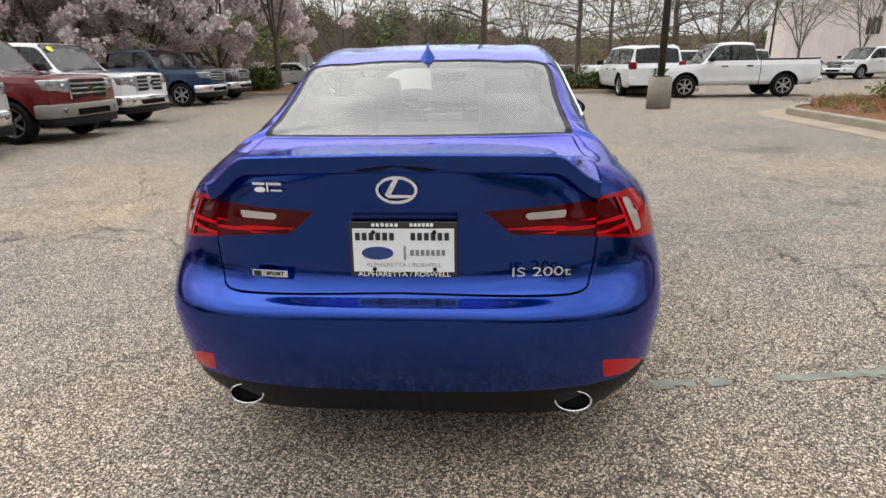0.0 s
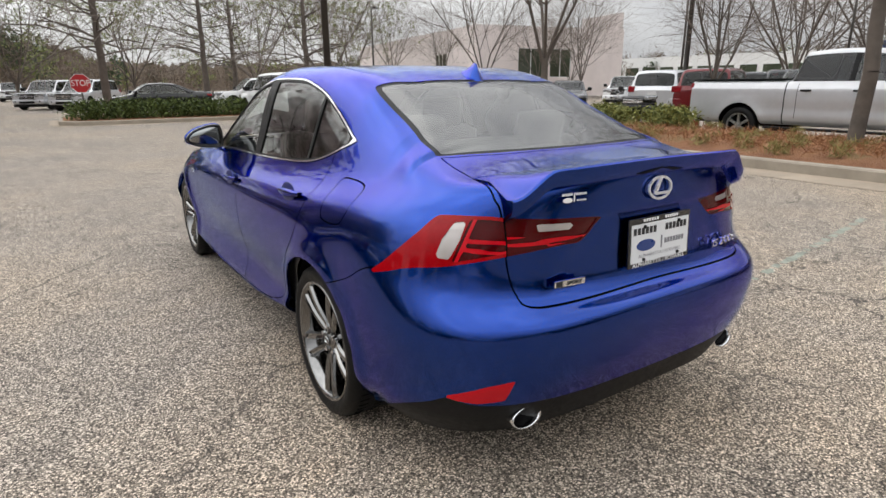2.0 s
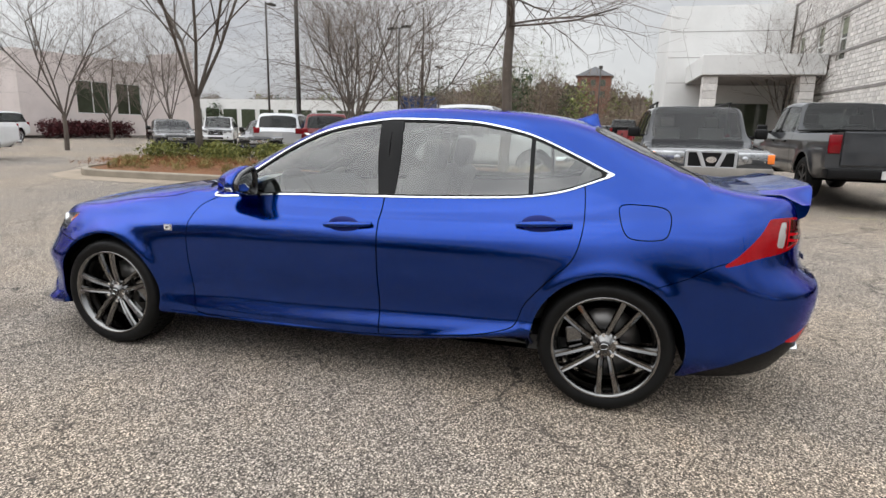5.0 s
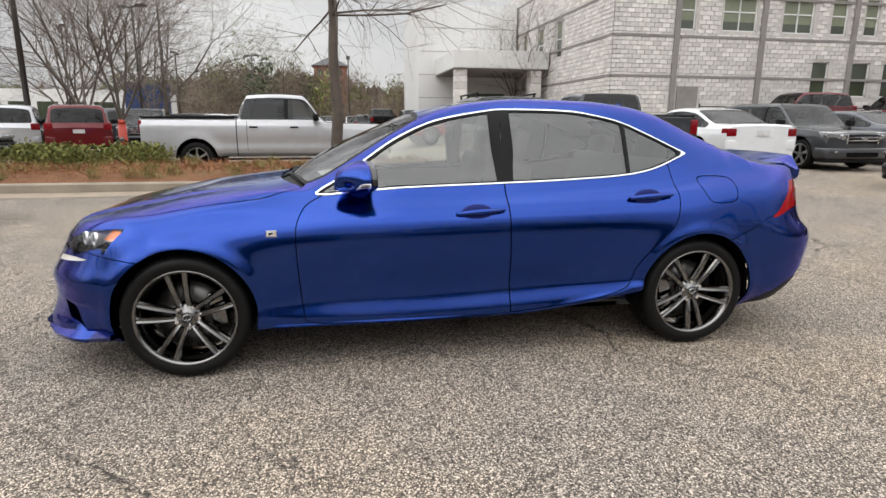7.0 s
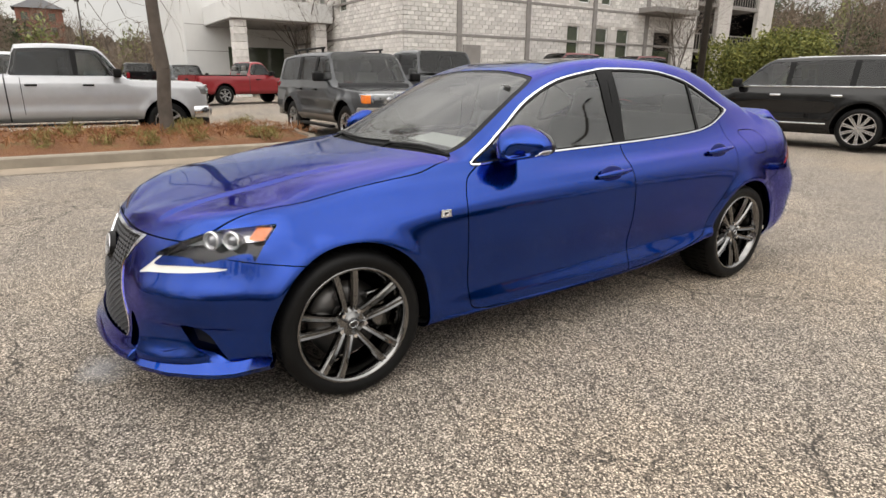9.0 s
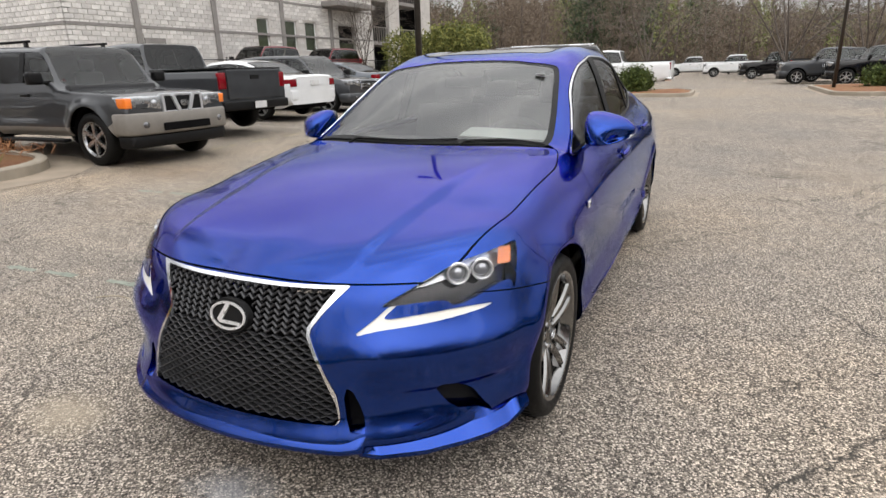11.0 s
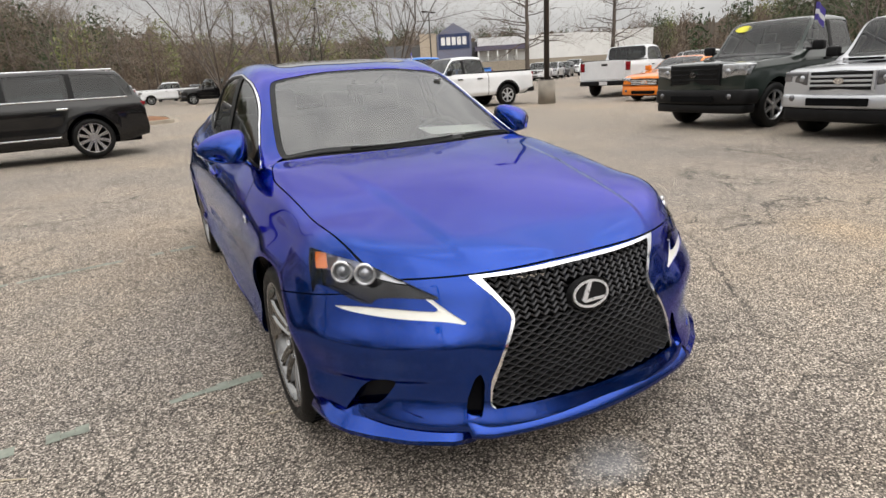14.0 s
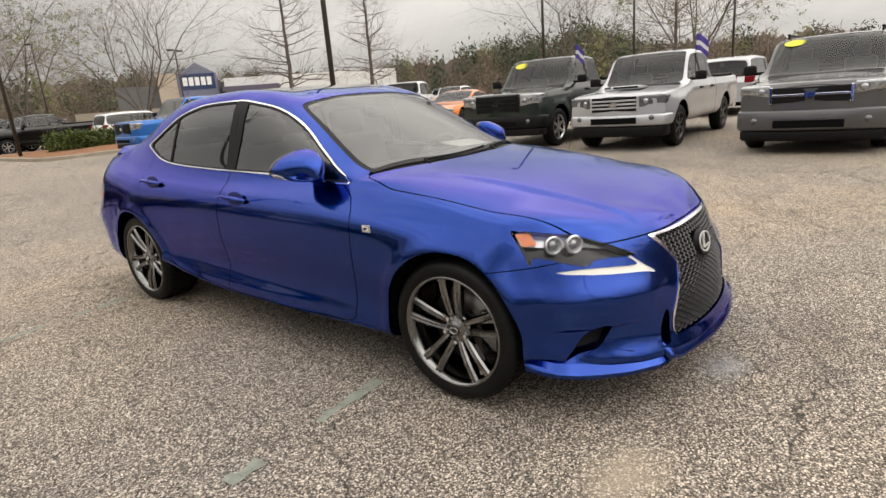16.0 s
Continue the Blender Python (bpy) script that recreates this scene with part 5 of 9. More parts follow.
# roof fin aerial
bm = bmesh.new()
prof = [(-1.15, 0.0), (-1.19, 0.014), (-1.24, 0.045), (-1.268, 0.066), (-1.288, 0.068), (-1.3, 0.03), (-1.315, 0.0)]
prev = None
for yy, hh in prof:
    base = float(centre_z(yy)) - 0.003
    w = 0.03 * (1 - abs((yy + 1.25) / 0.1) ** 3) + 0.004
    ring = [bm.verts.new(v) for v in ((-w, yy, base), (-0.35 * w * 0.6, yy, base + hh * 0.6), (0, yy, base + hh), (0.35 * w * 0.6, yy, base + hh * 0.6), (w, yy, base))]
    if prev:
        for j in range(4):
            bm.faces.new((prev[j], ring[j], ring[j + 1], prev[j + 1]))
    prev = ring
bmesh.ops.recalc_face_normals(bm, faces=bm.faces)
part("roof_fin_aerial", bm, M_BLUE, saloon, "blue shark-fin roof aerial")

# wipers
glass_pts = lining_src.V[(lining_src.V[:, 2] > 0.9) & (lining_src.V[:, 1] > 0.5)]


for x0, x1 in ((0.33, -0.22), (-0.27, -0.62)):
    bm = bmesh.new()
    pts = []
    for k in range(13):
        u = k / 12
        x = x0 + (x1 - x0) * u
        y = 0.918 - 0.22 * x * x - 0.018 * u
        pts.append(Vector((x, y, skin_z(glass_pts, x, y) + 0.003)))
    pts.insert(0, pts[0] + Vector((0.02, 0.05, -0.022)))
    prev = None
    for k, p in enumerate(pts):
        rad = 0.007 if k < 2 else 0.0045
        ring = [bm.verts.new(p + Vector((0, rad * math.cos(a), rad * math.sin(a)))) for a in [math.pi * j / 3 for j in range(6)]]
        if prev:
            for j in range(6):
                bm.faces.new((prev[j], prev[(j + 1) % 6], ring[(j + 1) % 6], ring[j]))
        prev = ring
    part("wiper", bm, M_MATT_BLACK, saloon)

# ---- the blue saloon: wheels ----
def alloy_wheel(front_wheel):
    w = new("wheel")
    w.parent = saloon
    hw = 0.113 if front_wheel else 0.123
    bm = bmesh.new()
    lathe(bm, [(0.244, 0.0), (0.252, 0.004), (0.267, 0.011), (0.288, 0.011), (0.304, 0.0), (0.3135, -0.022), (0.317, -0.05), (0.318, -hw), (0.317, -2 * hw + 0.05), (0.308, -2 * hw + 0.01),
               (0.28, -2 * hw), (0.235, -2 * hw + 0.01)], 64)
    tyre = part("tyre", bm, M_TYRE, w, "black low-profile tyre")
    bm = bmesh.new()
    for a in range(60):
        t = 2 * math.pi * a / 60
        for off in (-0.05, -hw, -2 * hw + 0.05):
            vs = box(bm, off - 0.02, off + 0.02, -0.0022, 0.0022, 0.3165, 0.3192)
            bmesh.ops.rotate(bm, cent=(0, 0, 0), matrix=Matrix.Rotation(t, 3, "X"), verts=vs)
    tagged(part("tread", bm, M_SHADOW_BLACK, tyre, smooth=False), kind="stuff")
    bm = bmesh.new()
    lathe(bm, [(0.249, 0.002), (0.2465, 0.007), (0.239, 0.004), (0.2335, -0.006), (0.225, -0.022), (0.217, -0.05), (0.214, -0.16), (0.232, -0.2)], 64)
    part("rim", bm, M_RIM, w, "graphite twin-spoke alloy wheel")
    for k in range(5):
        for s in (1, -1):
            bm = bmesh.new()
            prev = None
            for j in range(9):
                u = j / 8
                r = 0.048 + (0.235 - 0.048) * u
                o = s * (0.0185 + 0.024 * u)
                hwid = 0.015 + 0.003 * u
                top = -0.034 + 0.03 * u ** 0.8 + 0.006 * math.sin(math.pi * u)
                c = [bm.verts.new(v) for v in ((top - 0.035, o - hwid, r), (top - 0.01, o - hwid, r), (top, o - hwid * 0.62, r), (top - 0.004, o + s * hwid * 0.1, r), (top, o + hwid * 0.62, r), (top - 0.01, o + hwid, r), (top - 0.035, o + hwid, r))]
                if prev:
                    for i in range(6):
                        bm.faces.new((prev[i], prev[i + 1], c[i + 1], c[i]))
                prev = c
            bmesh.ops.recalc_face_normals(bm, faces=bm.faces)
            bmesh.ops.rotate(bm, cent=(0, 0, 0), matrix=Matrix.Rotation(2 * math.pi * k / 5, 3, "X"), verts=bm.verts)
            part("spoke", bm, M_RIM, w, smooth=False)
    bm = bmesh.new()
    lathe(bm, [(0.002, -0.024), (0.028, -0.024), (0.031, -0.029), (0.05, -0.032), (0.075, -0.05), (0.075, -0.09)], 32)
    part("hub", bm, M_RIM, w)
    bm = bmesh.new()
    lathe(bm, [(0.002, -0.018), (0.024, -0.019), (0.0265, -0.023), (0.0265, -0.03)], 28)
    cap = part("hub_cap", bm, M_GLOSS_BLACK, w)
    bm = bmesh.new()
    ellipse_ring(bm, 0.021, 0.015, 0.0025, 0.002, 28)
    bmesh.ops.transform(bm, matrix=pose(-0.0175, 0, 0, 0, 0, -90), verts=bm.verts)
    part("cap_badge", bm, M_CHROME, cap)
    for k in range(5):
        t = 2 * math.pi * (k + 0.5) / 5
        bm = bmesh.new()
        tube(bm, (-0.075, 0.057 * math.sin(t), 0.057 * math.cos(t)), (-0.022, 0.057 * math.sin(t), 0.057 * math.cos(t)), 0.0105, 0.0095, 6)
        part("wheel_nut", bm, M_CHROME, w, smooth=False)
    bm = bmesh.new()
    lathe(bm, [(0.07, -0.1), (0.168, -0.1), (0.168, -0.125), (0.07, -0.125)], 40)
    part("brake_disc", bm, M_STEEL, w)
    bm = bmesh.new()
    box(bm, -0.145, -0.075, 0.1, 0.18, -0.09, 0.09, bevel=0.01)
    part("brake_caliper", bm, M_RIM, w)
    return w


for front_wheel in (True, False):
    w = alloy_wheel(front_wheel)
    yw = 1.4 if front_wheel else -1.4
    turn = 0 if front_wheel else 180
    w.matrix_basis = pose(0.85, yw, 0.3175) @ pose(0, 0, 0, turn)
    copy_thing(w, pose(-0.85, yw, 0.3175, 0, 0, 180) @ pose(0, 0, 0, turn + 8))

# ---- the blue saloon: cabin ----
M_LEATHER = plain("grey_leather", (0.17, 0.165, 0.155), 0.5, 0, 0.15, bump=0.1, bscale=200)
M_DASH = plain("dashboard_plastic", (0.07, 0.07, 0.07), 0.6, 0, 0.15, bump=0.1, bscale=250)
M_PAPER = plain("white_paper", (0.8, 0.8, 0.8), 0.6, 0, 0.04)


def seat(x, y, w, rear=False):
    root = new("rear_seat" if rear else "front_seat")
    root.parent = saloon
    bm = bmesh.new()
    box(bm, x - w / 2, x + w / 2, y - 0.25, y + 0.27, 0.34, 0.52, bevel=0.05)
    part("cushion", bm, M_LEATHER, root)
    bm = bmesh.new()
    box(bm, -w / 2, w / 2, -0.08, 0.08, 0, 0.64, bevel=0.06)
    bmesh.ops.transform(bm, matrix=pose(x, y - 0.26, 0.46, 18), verts=bm.verts)
    part("backrest", bm, M_LEATHER, root)
    for hx in ((x - 0.35, x + 0.35) if rear else (x,)):
        bm = bmesh.new()
        box(bm, -0.13, 0.13, -0.05, 0.05, 0, 0.18, bevel=0.04)
        bmesh.ops.transform(bm, matrix=pose(hx, y - 0.46, 1.07 if not rear else 1.02, 12), verts=bm.verts)
        part("headrest", bm, M_LEATHER, root)


seat(0.37, 0.05, 0.52)
seat(-0.37, 0.05, 0.52)
seat(0.0, -0.85, 1.25, True)
bm = bmesh.new()
prev = None
for k in range(-12, 13):
    x = k / 12 * 0.66
    yf = 0.86 - 0.25 * x * x
    ring = [bm.verts.new(v) for v in ((x, yf, 0.935), (x, 0.72, 0.953), (x, 0.5, 0.95), (x, 0.42, 0.88), (x, 0.45, 0.62), (x, 0.7, 0.4))]
    if prev:
        for j in range(5):
            bm.faces.new((prev[j], prev[j + 1], ring[j + 1], ring[j]))
    prev = ring
bmesh.ops.recalc_face_normals(bm, faces=bm.faces)
part("dashboard", bm, M_DASH, saloon)
bm = bmesh.new()
lathe(bm, [(0.19 + 0.016 * math.cos(a), 0.016 * math.sin(a)) for a in [2 * math.pi * k / 8 for k in range(9)]], 32)
tube(bm, (0, -0.18, 0), (0, 0.18, 0), 0.02)
tube(bm, (0, 0, 0), (0, 0, -0.18), 0.02)
bmesh.ops.create_uvsphere(bm, u_segments=16, v_segments=10, radius=0.07)
bmesh.ops.transform(bm, matrix=pose(-0.37, 0.4, 0.87, 0, 0, -90) @ pose(0, 0, 0, 0, -25, 0), verts=bm.verts)
part("steering_wheel", bm, M_DASH, saloon)
bm = bmesh.new()
box(bm, -0.5, 0.5, -0.5, 0.5, 0, 0.002)
for v in bm.verts:
    u, w = 0.5 - v.co.x, 0.5 - v.co.y
    v.co = (-0.17 - 0.44 * u, 0.75 - 0.07 * u - 0.16 * w, v.co.z + 0.986 - 0.022 * u + 0.026 * w)
part("paper_sheet", bm, M_PAPER, saloon, "white paper sheet on the dashboard", smooth=False)
bm = bmesh.new()
box(bm, -0.64, 0.64, -1.78, -1.3, 1.0, 1.02)
part("parcel_shelf", bm, M_DASH, saloon, smooth=False)
bm = bmesh.new()
box(bm, -0.66, 0.66, -1.3, 0.85, 0.2, 0.28)
part("cabin_floor", bm, M_DASH, saloon, smooth=False)
bm = bmesh.new()
box(bm, -0.11, 0.11, -0.5, 0.5, 0.28, 0.6, bevel=0.04)
part("centre_console", bm, M_DASH, saloon)
bm = bmesh.new()
box(bm, -0.11, 0.11, 0.27, 0.29, 1.2, 1.26, bevel=0.01)
part("rear_view_mirror", bm, M_MATT_BLACK, saloon)
bm = bmesh.new()
box(bm, -0.025, 0.025, -0.012, 0.012, 0, 0.001)
bmesh.ops.transform(bm, matrix=pose(-0.45, 0.315, 1.258, 27, 0, 0), verts=bm.verts)
part("windscreen_sticker", bm, M_PAPER, saloon, smooth=False)

# ---- parked vehicles ----
M_VGLASS = glass("vehicle_glass", (0.42, 0.46, 0.45), ior=1.6)
M_VTAIL = plain("vehicle_tail_lens", (0.2, 0.003, 0.008), 0.1, 0, 0.15, spec=0.4)
M_VLINING = plain("vehicle_lining", (0.03, 0.03, 0.032), 0.8)
M_STEEL_RIM = plain("painted_steel_wheel", (0.5, 0.51, 0.52), 0.4, 0.4, 0.1)
M_SILVER_RIM = plain("silver_alloy_wheel", (0.5, 0.51, 0.52), 0.28, 0.9, 0.1)
M_DARK_RIM = plain("dark_alloy_wheel", (0.035, 0.035, 0.037), 0.35, 0.5, 0.1)
M_BUMPER_GREY = plain("tan_grey_plastic", (0.2, 0.185, 0.165), 0.5, 0, 0.1)
M_CLEAR_LAMP = plain("clear_headlamp", (0.4, 0.41, 0.42), 0.12, 0.7, 0.3, 14, coat=1.0)
M_SMOKE_LAMP = plain("smoked_headlamp", (0.12, 0.12, 0.13), 0.12, 0.4, 0.2, coat=1.0)
M_GREY_PLATE = plain("plate_blank", (0.6, 0.6, 0.6), 0.5)
M_YELLOW = plain("yellow_sticker", (0.75, 0.7, 0.05), 0.5)




def road_wheel(parent, r, rim, spokes, twin=False):
    w = new("wheel")
    w.parent = parent
    rr = r * 0.66 if not twin else r * 0.74
    bm = bmesh.new()
    lathe(bm, [(rr, 0), (rr + 0.02, 0.01), (r - 0.03, 0.008), (r - 0.005, -0.02), (r, -0.06), (r, -0.18), (r - 0.03, -0.23), (rr, -0.23)], 36)
    part("tyre", bm, M_TYRE, w)
    # near-black disc behind the rim: paints the shade between the spokes
    bm = bmesh.new()
    lathe(bm, [(rr - 0.03, -0.03), (rr - 0.035, -0.12), (0.0, -0.12)], 36)
    part("spoke_gap_shade", bm, M_SHADOW_BLACK, w)
    bm = bmesh.new()
    lathe(bm, [(rr + 0.003, 0.004), (rr - 0.012, 0.004), (rr - 0.03, -0.03)], 36)
    for k in range(spokes):
        a = 2 * math.pi * k / spokes
        for off in ((-0.012, 0.012) if twin else (0,)):
            vs = box(bm, -0.05, -0.012, off - 0.013 if twin else -0.028, off + 0.007 if twin else 0.028, 0.03, rr - 0.008)
            for v in vs:
                if v.co.z > 0.1:
                    v.co.x += 0.006
                    v.co.y *= 1.5 if twin else 0.85
            bmesh.ops.rotate(bm, cent=(0, 0, 0), matrix=Matrix.Rotation(a, 3, "X"), verts=vs)
    tube(bm, (-0.06, 0, 0), (-0.006, 0, 0), 0.055, 0.045, 14)
    bmesh.ops.recalc_face_normals(bm, faces=bm.faces)
    part("rim", bm, rim, w, smooth=False)
    return w


def vehicle(name, label, category, mat, at, kind="suv", wb=2.85, fo=0.95, ro=1.0, W=1.9, H=1.75, r=0.37, z0=0.34, belt=1.08, hood=(0.98, 1.08), cowl=-0.45, roof0=-1.05, roof1=None,
            cab=None, bed=1.22, rear_slope=0.35, deck=None, grille=(0.42, 0.62, 0.95), grille_mat=None, bars=3, lamp=(0.72, 0.95), lamp_mat=None, bumper=(0.36, 0.6), bumper_mat=None, seams=(),
            pillars=(), rim=None, spokes=6, twin=False, lower=None, tail=(0.8, 1.15), roof_rack=False, tonneau=None, arch_mat=None, amber=False, chrome_line=False, bow=0.13, taper=0.8, rearlook=False, sticker=False, scoop=False, near=True, flare=0.02, pane=None, step=False, vee=False, group="parked vehicles"):
    root = thing(name, label, category, group, at)
    w = W / 2
    yf, yr = fo, -(wb + ro)
    if kind == "pickup":
        roof1 = roof1 if roof1 is not None else cab + 0.22
        tops = [(yf, hood[0] - 0.1), (yf - 0.07, hood[0] - 0.01), (yf - 0.22, hood[0] + 0.01), (cowl, hood[1]), (roof0, H - 0.03), ((roof0 + roof1) / 2, H), (roof1, H - 0.035), (cab + 0.02, belt + 0.06), (cab - 0.02, bed), (yr, bed)]
    elif kind == "sedan":
        tops = [(yf, hood[0] - 0.14), (yf - 0.08, hood[0] - 0.03), (yf - 0.3, hood[0] + 0.03), (cowl, hood[1]), (roof0, H - 0.03), ((roof0 + roof1) / 2, H), (roof1, H - 0.05), (deck[0], deck[1]), (yr + 0.05, deck[1] - 0.02), (yr, deck[1] - 0.06)]
    else:
        tops = [(yf, hood[0] - 0.12), (yf - 0.07, hood[0] - 0.02), (yf - 0.25, hood[0] + 0.02), (cowl, hood[1]), (roof0, H - 0.03), ((roof0 + yr) / 2, H), (yr + rear_slope, H - 0.05), (yr + rear_slope - 0.06, H - 0.1), (yr + 0.07, belt + 0.02), (yr, belt - 0.1)]
    top = curve1(tops)
    ys = np.unique(np.concatenate([np.linspace(yr, yf, 80 if near else 44), [p[0] for p in tops]]))
    c = lambda y: np.clip((top(y) - belt) / (H - 0.03 - belt), 0, 1)
    rail_xf = lambda y: (0.86 * (1 - c(y)) + taper * c(y)) * w
    rail_zf = lambda y: top(y) - 0.02 - 0.055 * c(y)
    T = top(ys)
    lift = 0.1 * smoothstep(yr + 0.5, yr, ys) + 0.05 * smoothstep(yf - 0.4, yf, ys)
    blt = np.minimum(belt, T - 0.03)
    one = np.ones_like(ys)
    rows = [(0.9 * w * one, z0 + lift), (0.975 * w * one, z0 + 0.09 + lift), (w * one, 0.55 * belt + 0.02 + 0 * T), (0.995 * w * one, blt - 0.13), (0.95 * w * one, blt), (rail_xf(ys), rail_zf(ys)), (0.55 * rail_xf(ys), T - 0.006), (0 * one, T)]
    K, nv = len(rows), 5 if near else 3
    L = np.stack([np.stack([a, ys, b], 1) for a, b in rows], 1)
    out = []
    mirror = L[:, K - 2] * np.array([-1, 1, 1])
    for k in range(K - 1):
        a = L[:, k - 1] if k else 2 * L[:, 0] - L[:, 1]
        b, cc, d = L[:, k], L[:, k + 1], (L[:, k + 2] if k + 2 < K else mirror)
        for i in range(nv):
            t = i / nv
            out.append(0.5 * (2 * b + (cc - a) * t + (2 * a - 5 * b + 4 * cc - d) * t * t + (3 * b - a - 3 * cc + d) * t**3) if k not in (3, 4) else b + (cc - b) * t)
    out.append(L[:, -1])
    G = np.stack(out, 1)
    flank_f = smoothstep(0.75 * w, 0.9 * w, G[..., 0]) * smoothstep(belt, belt - 0.12, G[..., 2])
    for yw in (0.0, -wb):
        d = np.hypot(G[..., 1] - yw, G[..., 2] - r)
        G[..., 0] += flank_f * flare * np.exp(-((d - r - 0.1) / 0.075) ** 2)
    G[..., 0] -= flank_f * 0.016 * np.exp(-((G[..., 2] - 0.6 * belt) / 0.1) ** 2) * smoothstep(0.0, -r - 0.35, G[..., 1]) * smoothstep(-wb, -wb + r + 0.35, G[..., 1])

    def bowed(G):
        q = (G[..., 0] / w) ** 2
        G[..., 1] -= bow * q * smoothstep(yf - 0.9, yf, G[..., 1])
        G[..., 1] += 0.05 * q * smoothstep(yr + 0.7, yr, G[..., 1])
        sq = smoothstep(yf - 0.35, yf, G[..., 1] + bow * q)
        G[..., 0] *= 1 - 0.06 * sq * (G[..., 0] / w) ** 2
        return G
    ends = []
    for e, s in ((G[0], 1), (G[-1], -1)):
        cols = np.linspace(1, 0, 7)
        F = np.stack([np.stack([e[:, 0] * u, e[:, 1], e[:, 2]], 1) for u in cols], 0)
        ends.append(bowed(F[::-1].copy() if s > 0 else F.copy()))
    G = bowed(G)
    sh = Shell.grid(G)
    for e in ends:
        k = len(sh.V)
        es = Shell.grid(e)
        sh = sh + es
    for yw in (0.0, -wb):
        _, sh = sh.cut(lambda x, y, z: np.maximum(np.hypot(y - yw, (z - r) * 0.97) - (r + 0.075), 0.5 * w - x))
    whole = sh
    # glass
    y_back = cab + 0.06 if kind == "pickup" else (deck[0] + 0.28 if kind == "sedan" else yr + 0.3)
    side_f = lambda x, y, z: np.maximum(np.maximum(belt + 0.025 - z, z - rail_zf(y) + 0.02), np.maximum(y_back - y - 0.12 * (H - z) * (kind != "pickup"), 0.5 * w - x))
    win, sh = sh.cut(side_f)
    gaps = list(pillars)
    for yp, half in gaps:
        post, win = win.cut(lambda x, y, z: np.abs(y - yp) - half)
        post.mesh("pillar_trim", M_MATT_BLACK, root)
        post.flip().mesh("pillar_trim", M_MATT_BLACK, root)
    ws, sh = sh.cut(lambda x, y, z: np.maximum(np.maximum(y - cowl + 0.015, roof0 + 0.03 - y), np.maximum(x - rail_xf(y) + 0.05, belt - 0.02 - z)))
    if kind == "pickup":
        bw_f = lambda x, y, z: np.maximum(np.maximum(np.abs(y - (cab + roof1) / 2 + 0.0) - abs(roof1 - cab) * 0.45, x - rail_xf(y) + 0.06), belt + 0.08 - z)
    elif kind == "sedan":
        bw_f = lambda x, y, z: np.maximum(np.maximum(y - roof1 + 0.05, deck[0] + 0.03 - y), x - rail_xf(y) + 0.06)
    else:
        bw_f = lambda x, y, z: np.maximum(np.maximum(y - yr - rear_slope + 0.07, yr + 0.06 - y), np.maximum(x - rail_xf(y) + 0.06, belt + 0.04 - z))
    bw, sh = sh.cut(bw_f)
    for s in (1, -1):
        front_win, rear_win = win.cut(lambda x, y, z: (pillars[0][0] if pillars else -9.0) - y)
        for glazing, shade in ((front_win, M_VGLASS), (rear_win, pane or M_VGLASS)):
            (glazing if s > 0 else glazing.flip()).inset(0.008).mesh("side_window", shade, root)
    ws.inset(0.004).mesh("windscreen", M_VGLASS, root, both=True)
    bw.inset(0.004).mesh("rear_window", M_GLASS_DARK, root, both=True)
    if chrome_line:
        for s in (1, -1):
            for nm, xx, ya, yb, za in (("waist_trim", 0.95 * w, y_back + 0.05, cowl - 0.15, belt + 0.004), ("sill_trim", 0.985 * w, -wb + 0.55, -0.55, z0 + 0.17)):
                bm = bmesh.new()
                box(bm, xx - 0.02, xx + 0.016, ya, yb, za, za + 0.026, bevel=0.005)
                bmesh.ops.scale(bm, vec=(s, 1, 1), verts=bm.verts)
                bmesh.ops.recalc_face_normals(bm, faces=bm.faces)
                part(nm, bm, M_CHROME, root)
    for ysm in seams:
        _, sh = sh.cut(lambda x, y, z: np.maximum(np.maximum(np.abs(y - ysm + 0.03 * np.clip(0.6 - z, 0, 1)) - 0.006, 0.6 * w - x), np.maximum(z0 + 0.12 - z, z - belt)))
    if kind == "pickup":
        _, sh = sh.cut(lambda x, y, z: np.maximum(np.abs(y - cab + 0.02) - 0.012, np.maximum(z0 - z, z - bed - 0.02)))
    if lower is not None:
        low, sh = sh.cut(lambda x, y, z: z - z0 - 0.13 - 0.1 * smoothstep(yf - 0.5, yf - 0.3, y))
        low.mesh("lower_cladding", lower, root, both=True)
    if arch_mat is not None:
        for yw in (0.0, -wb):
            lip, sh = sh.cut(lambda x, y, z: np.maximum(np.hypot(y - yw, (z - r) * 0.97) - (r + 0.14), 0.6 * w - x))
            for s in (1, -1):
                (lip if s > 0 else lip.flip()).inset(-0.012).mesh("wheel_arch_trim", arch_mat, root, thick=0.02)
    bon, sh = sh.cut(lambda x, y, z: np.maximum(np.maximum(cowl + 0.03 - y, y - yf + 0.04), np.maximum(x - 0.83 * w, hood[0] - 0.2 - z)))
    _, sh = sh.cut(lambda x, y, z: np.maximum(np.maximum(cowl + 0.022 - y, y - yf + 0.032), np.maximum(x - 0.838 * w, hood[0] - 0.2 - z)))
    bon.mesh("bonnet", mat, root, both=True)
    if kind == "pickup":
        tub, sh = sh.cut(lambda x, y, z: y - cab + 0.02)
        tub.mesh("load_bed", mat, root, both=True)
    sh.mesh("body", mat, root, both=True)
    _, inner = whole.cut(side_f)
    _, inner = inner.cut(bw_f)
    _, inner = inner.cut(lambda x, y, z: np.maximum(np.maximum(y - cowl + 0.015, roof0 + 0.03 - y), np.maximum(x - rail_xf(y) + 0.05, belt - 0.02 - z)))
    inner.inset(0.02).mesh("inner_lining", M_VLINING, root, both=True)
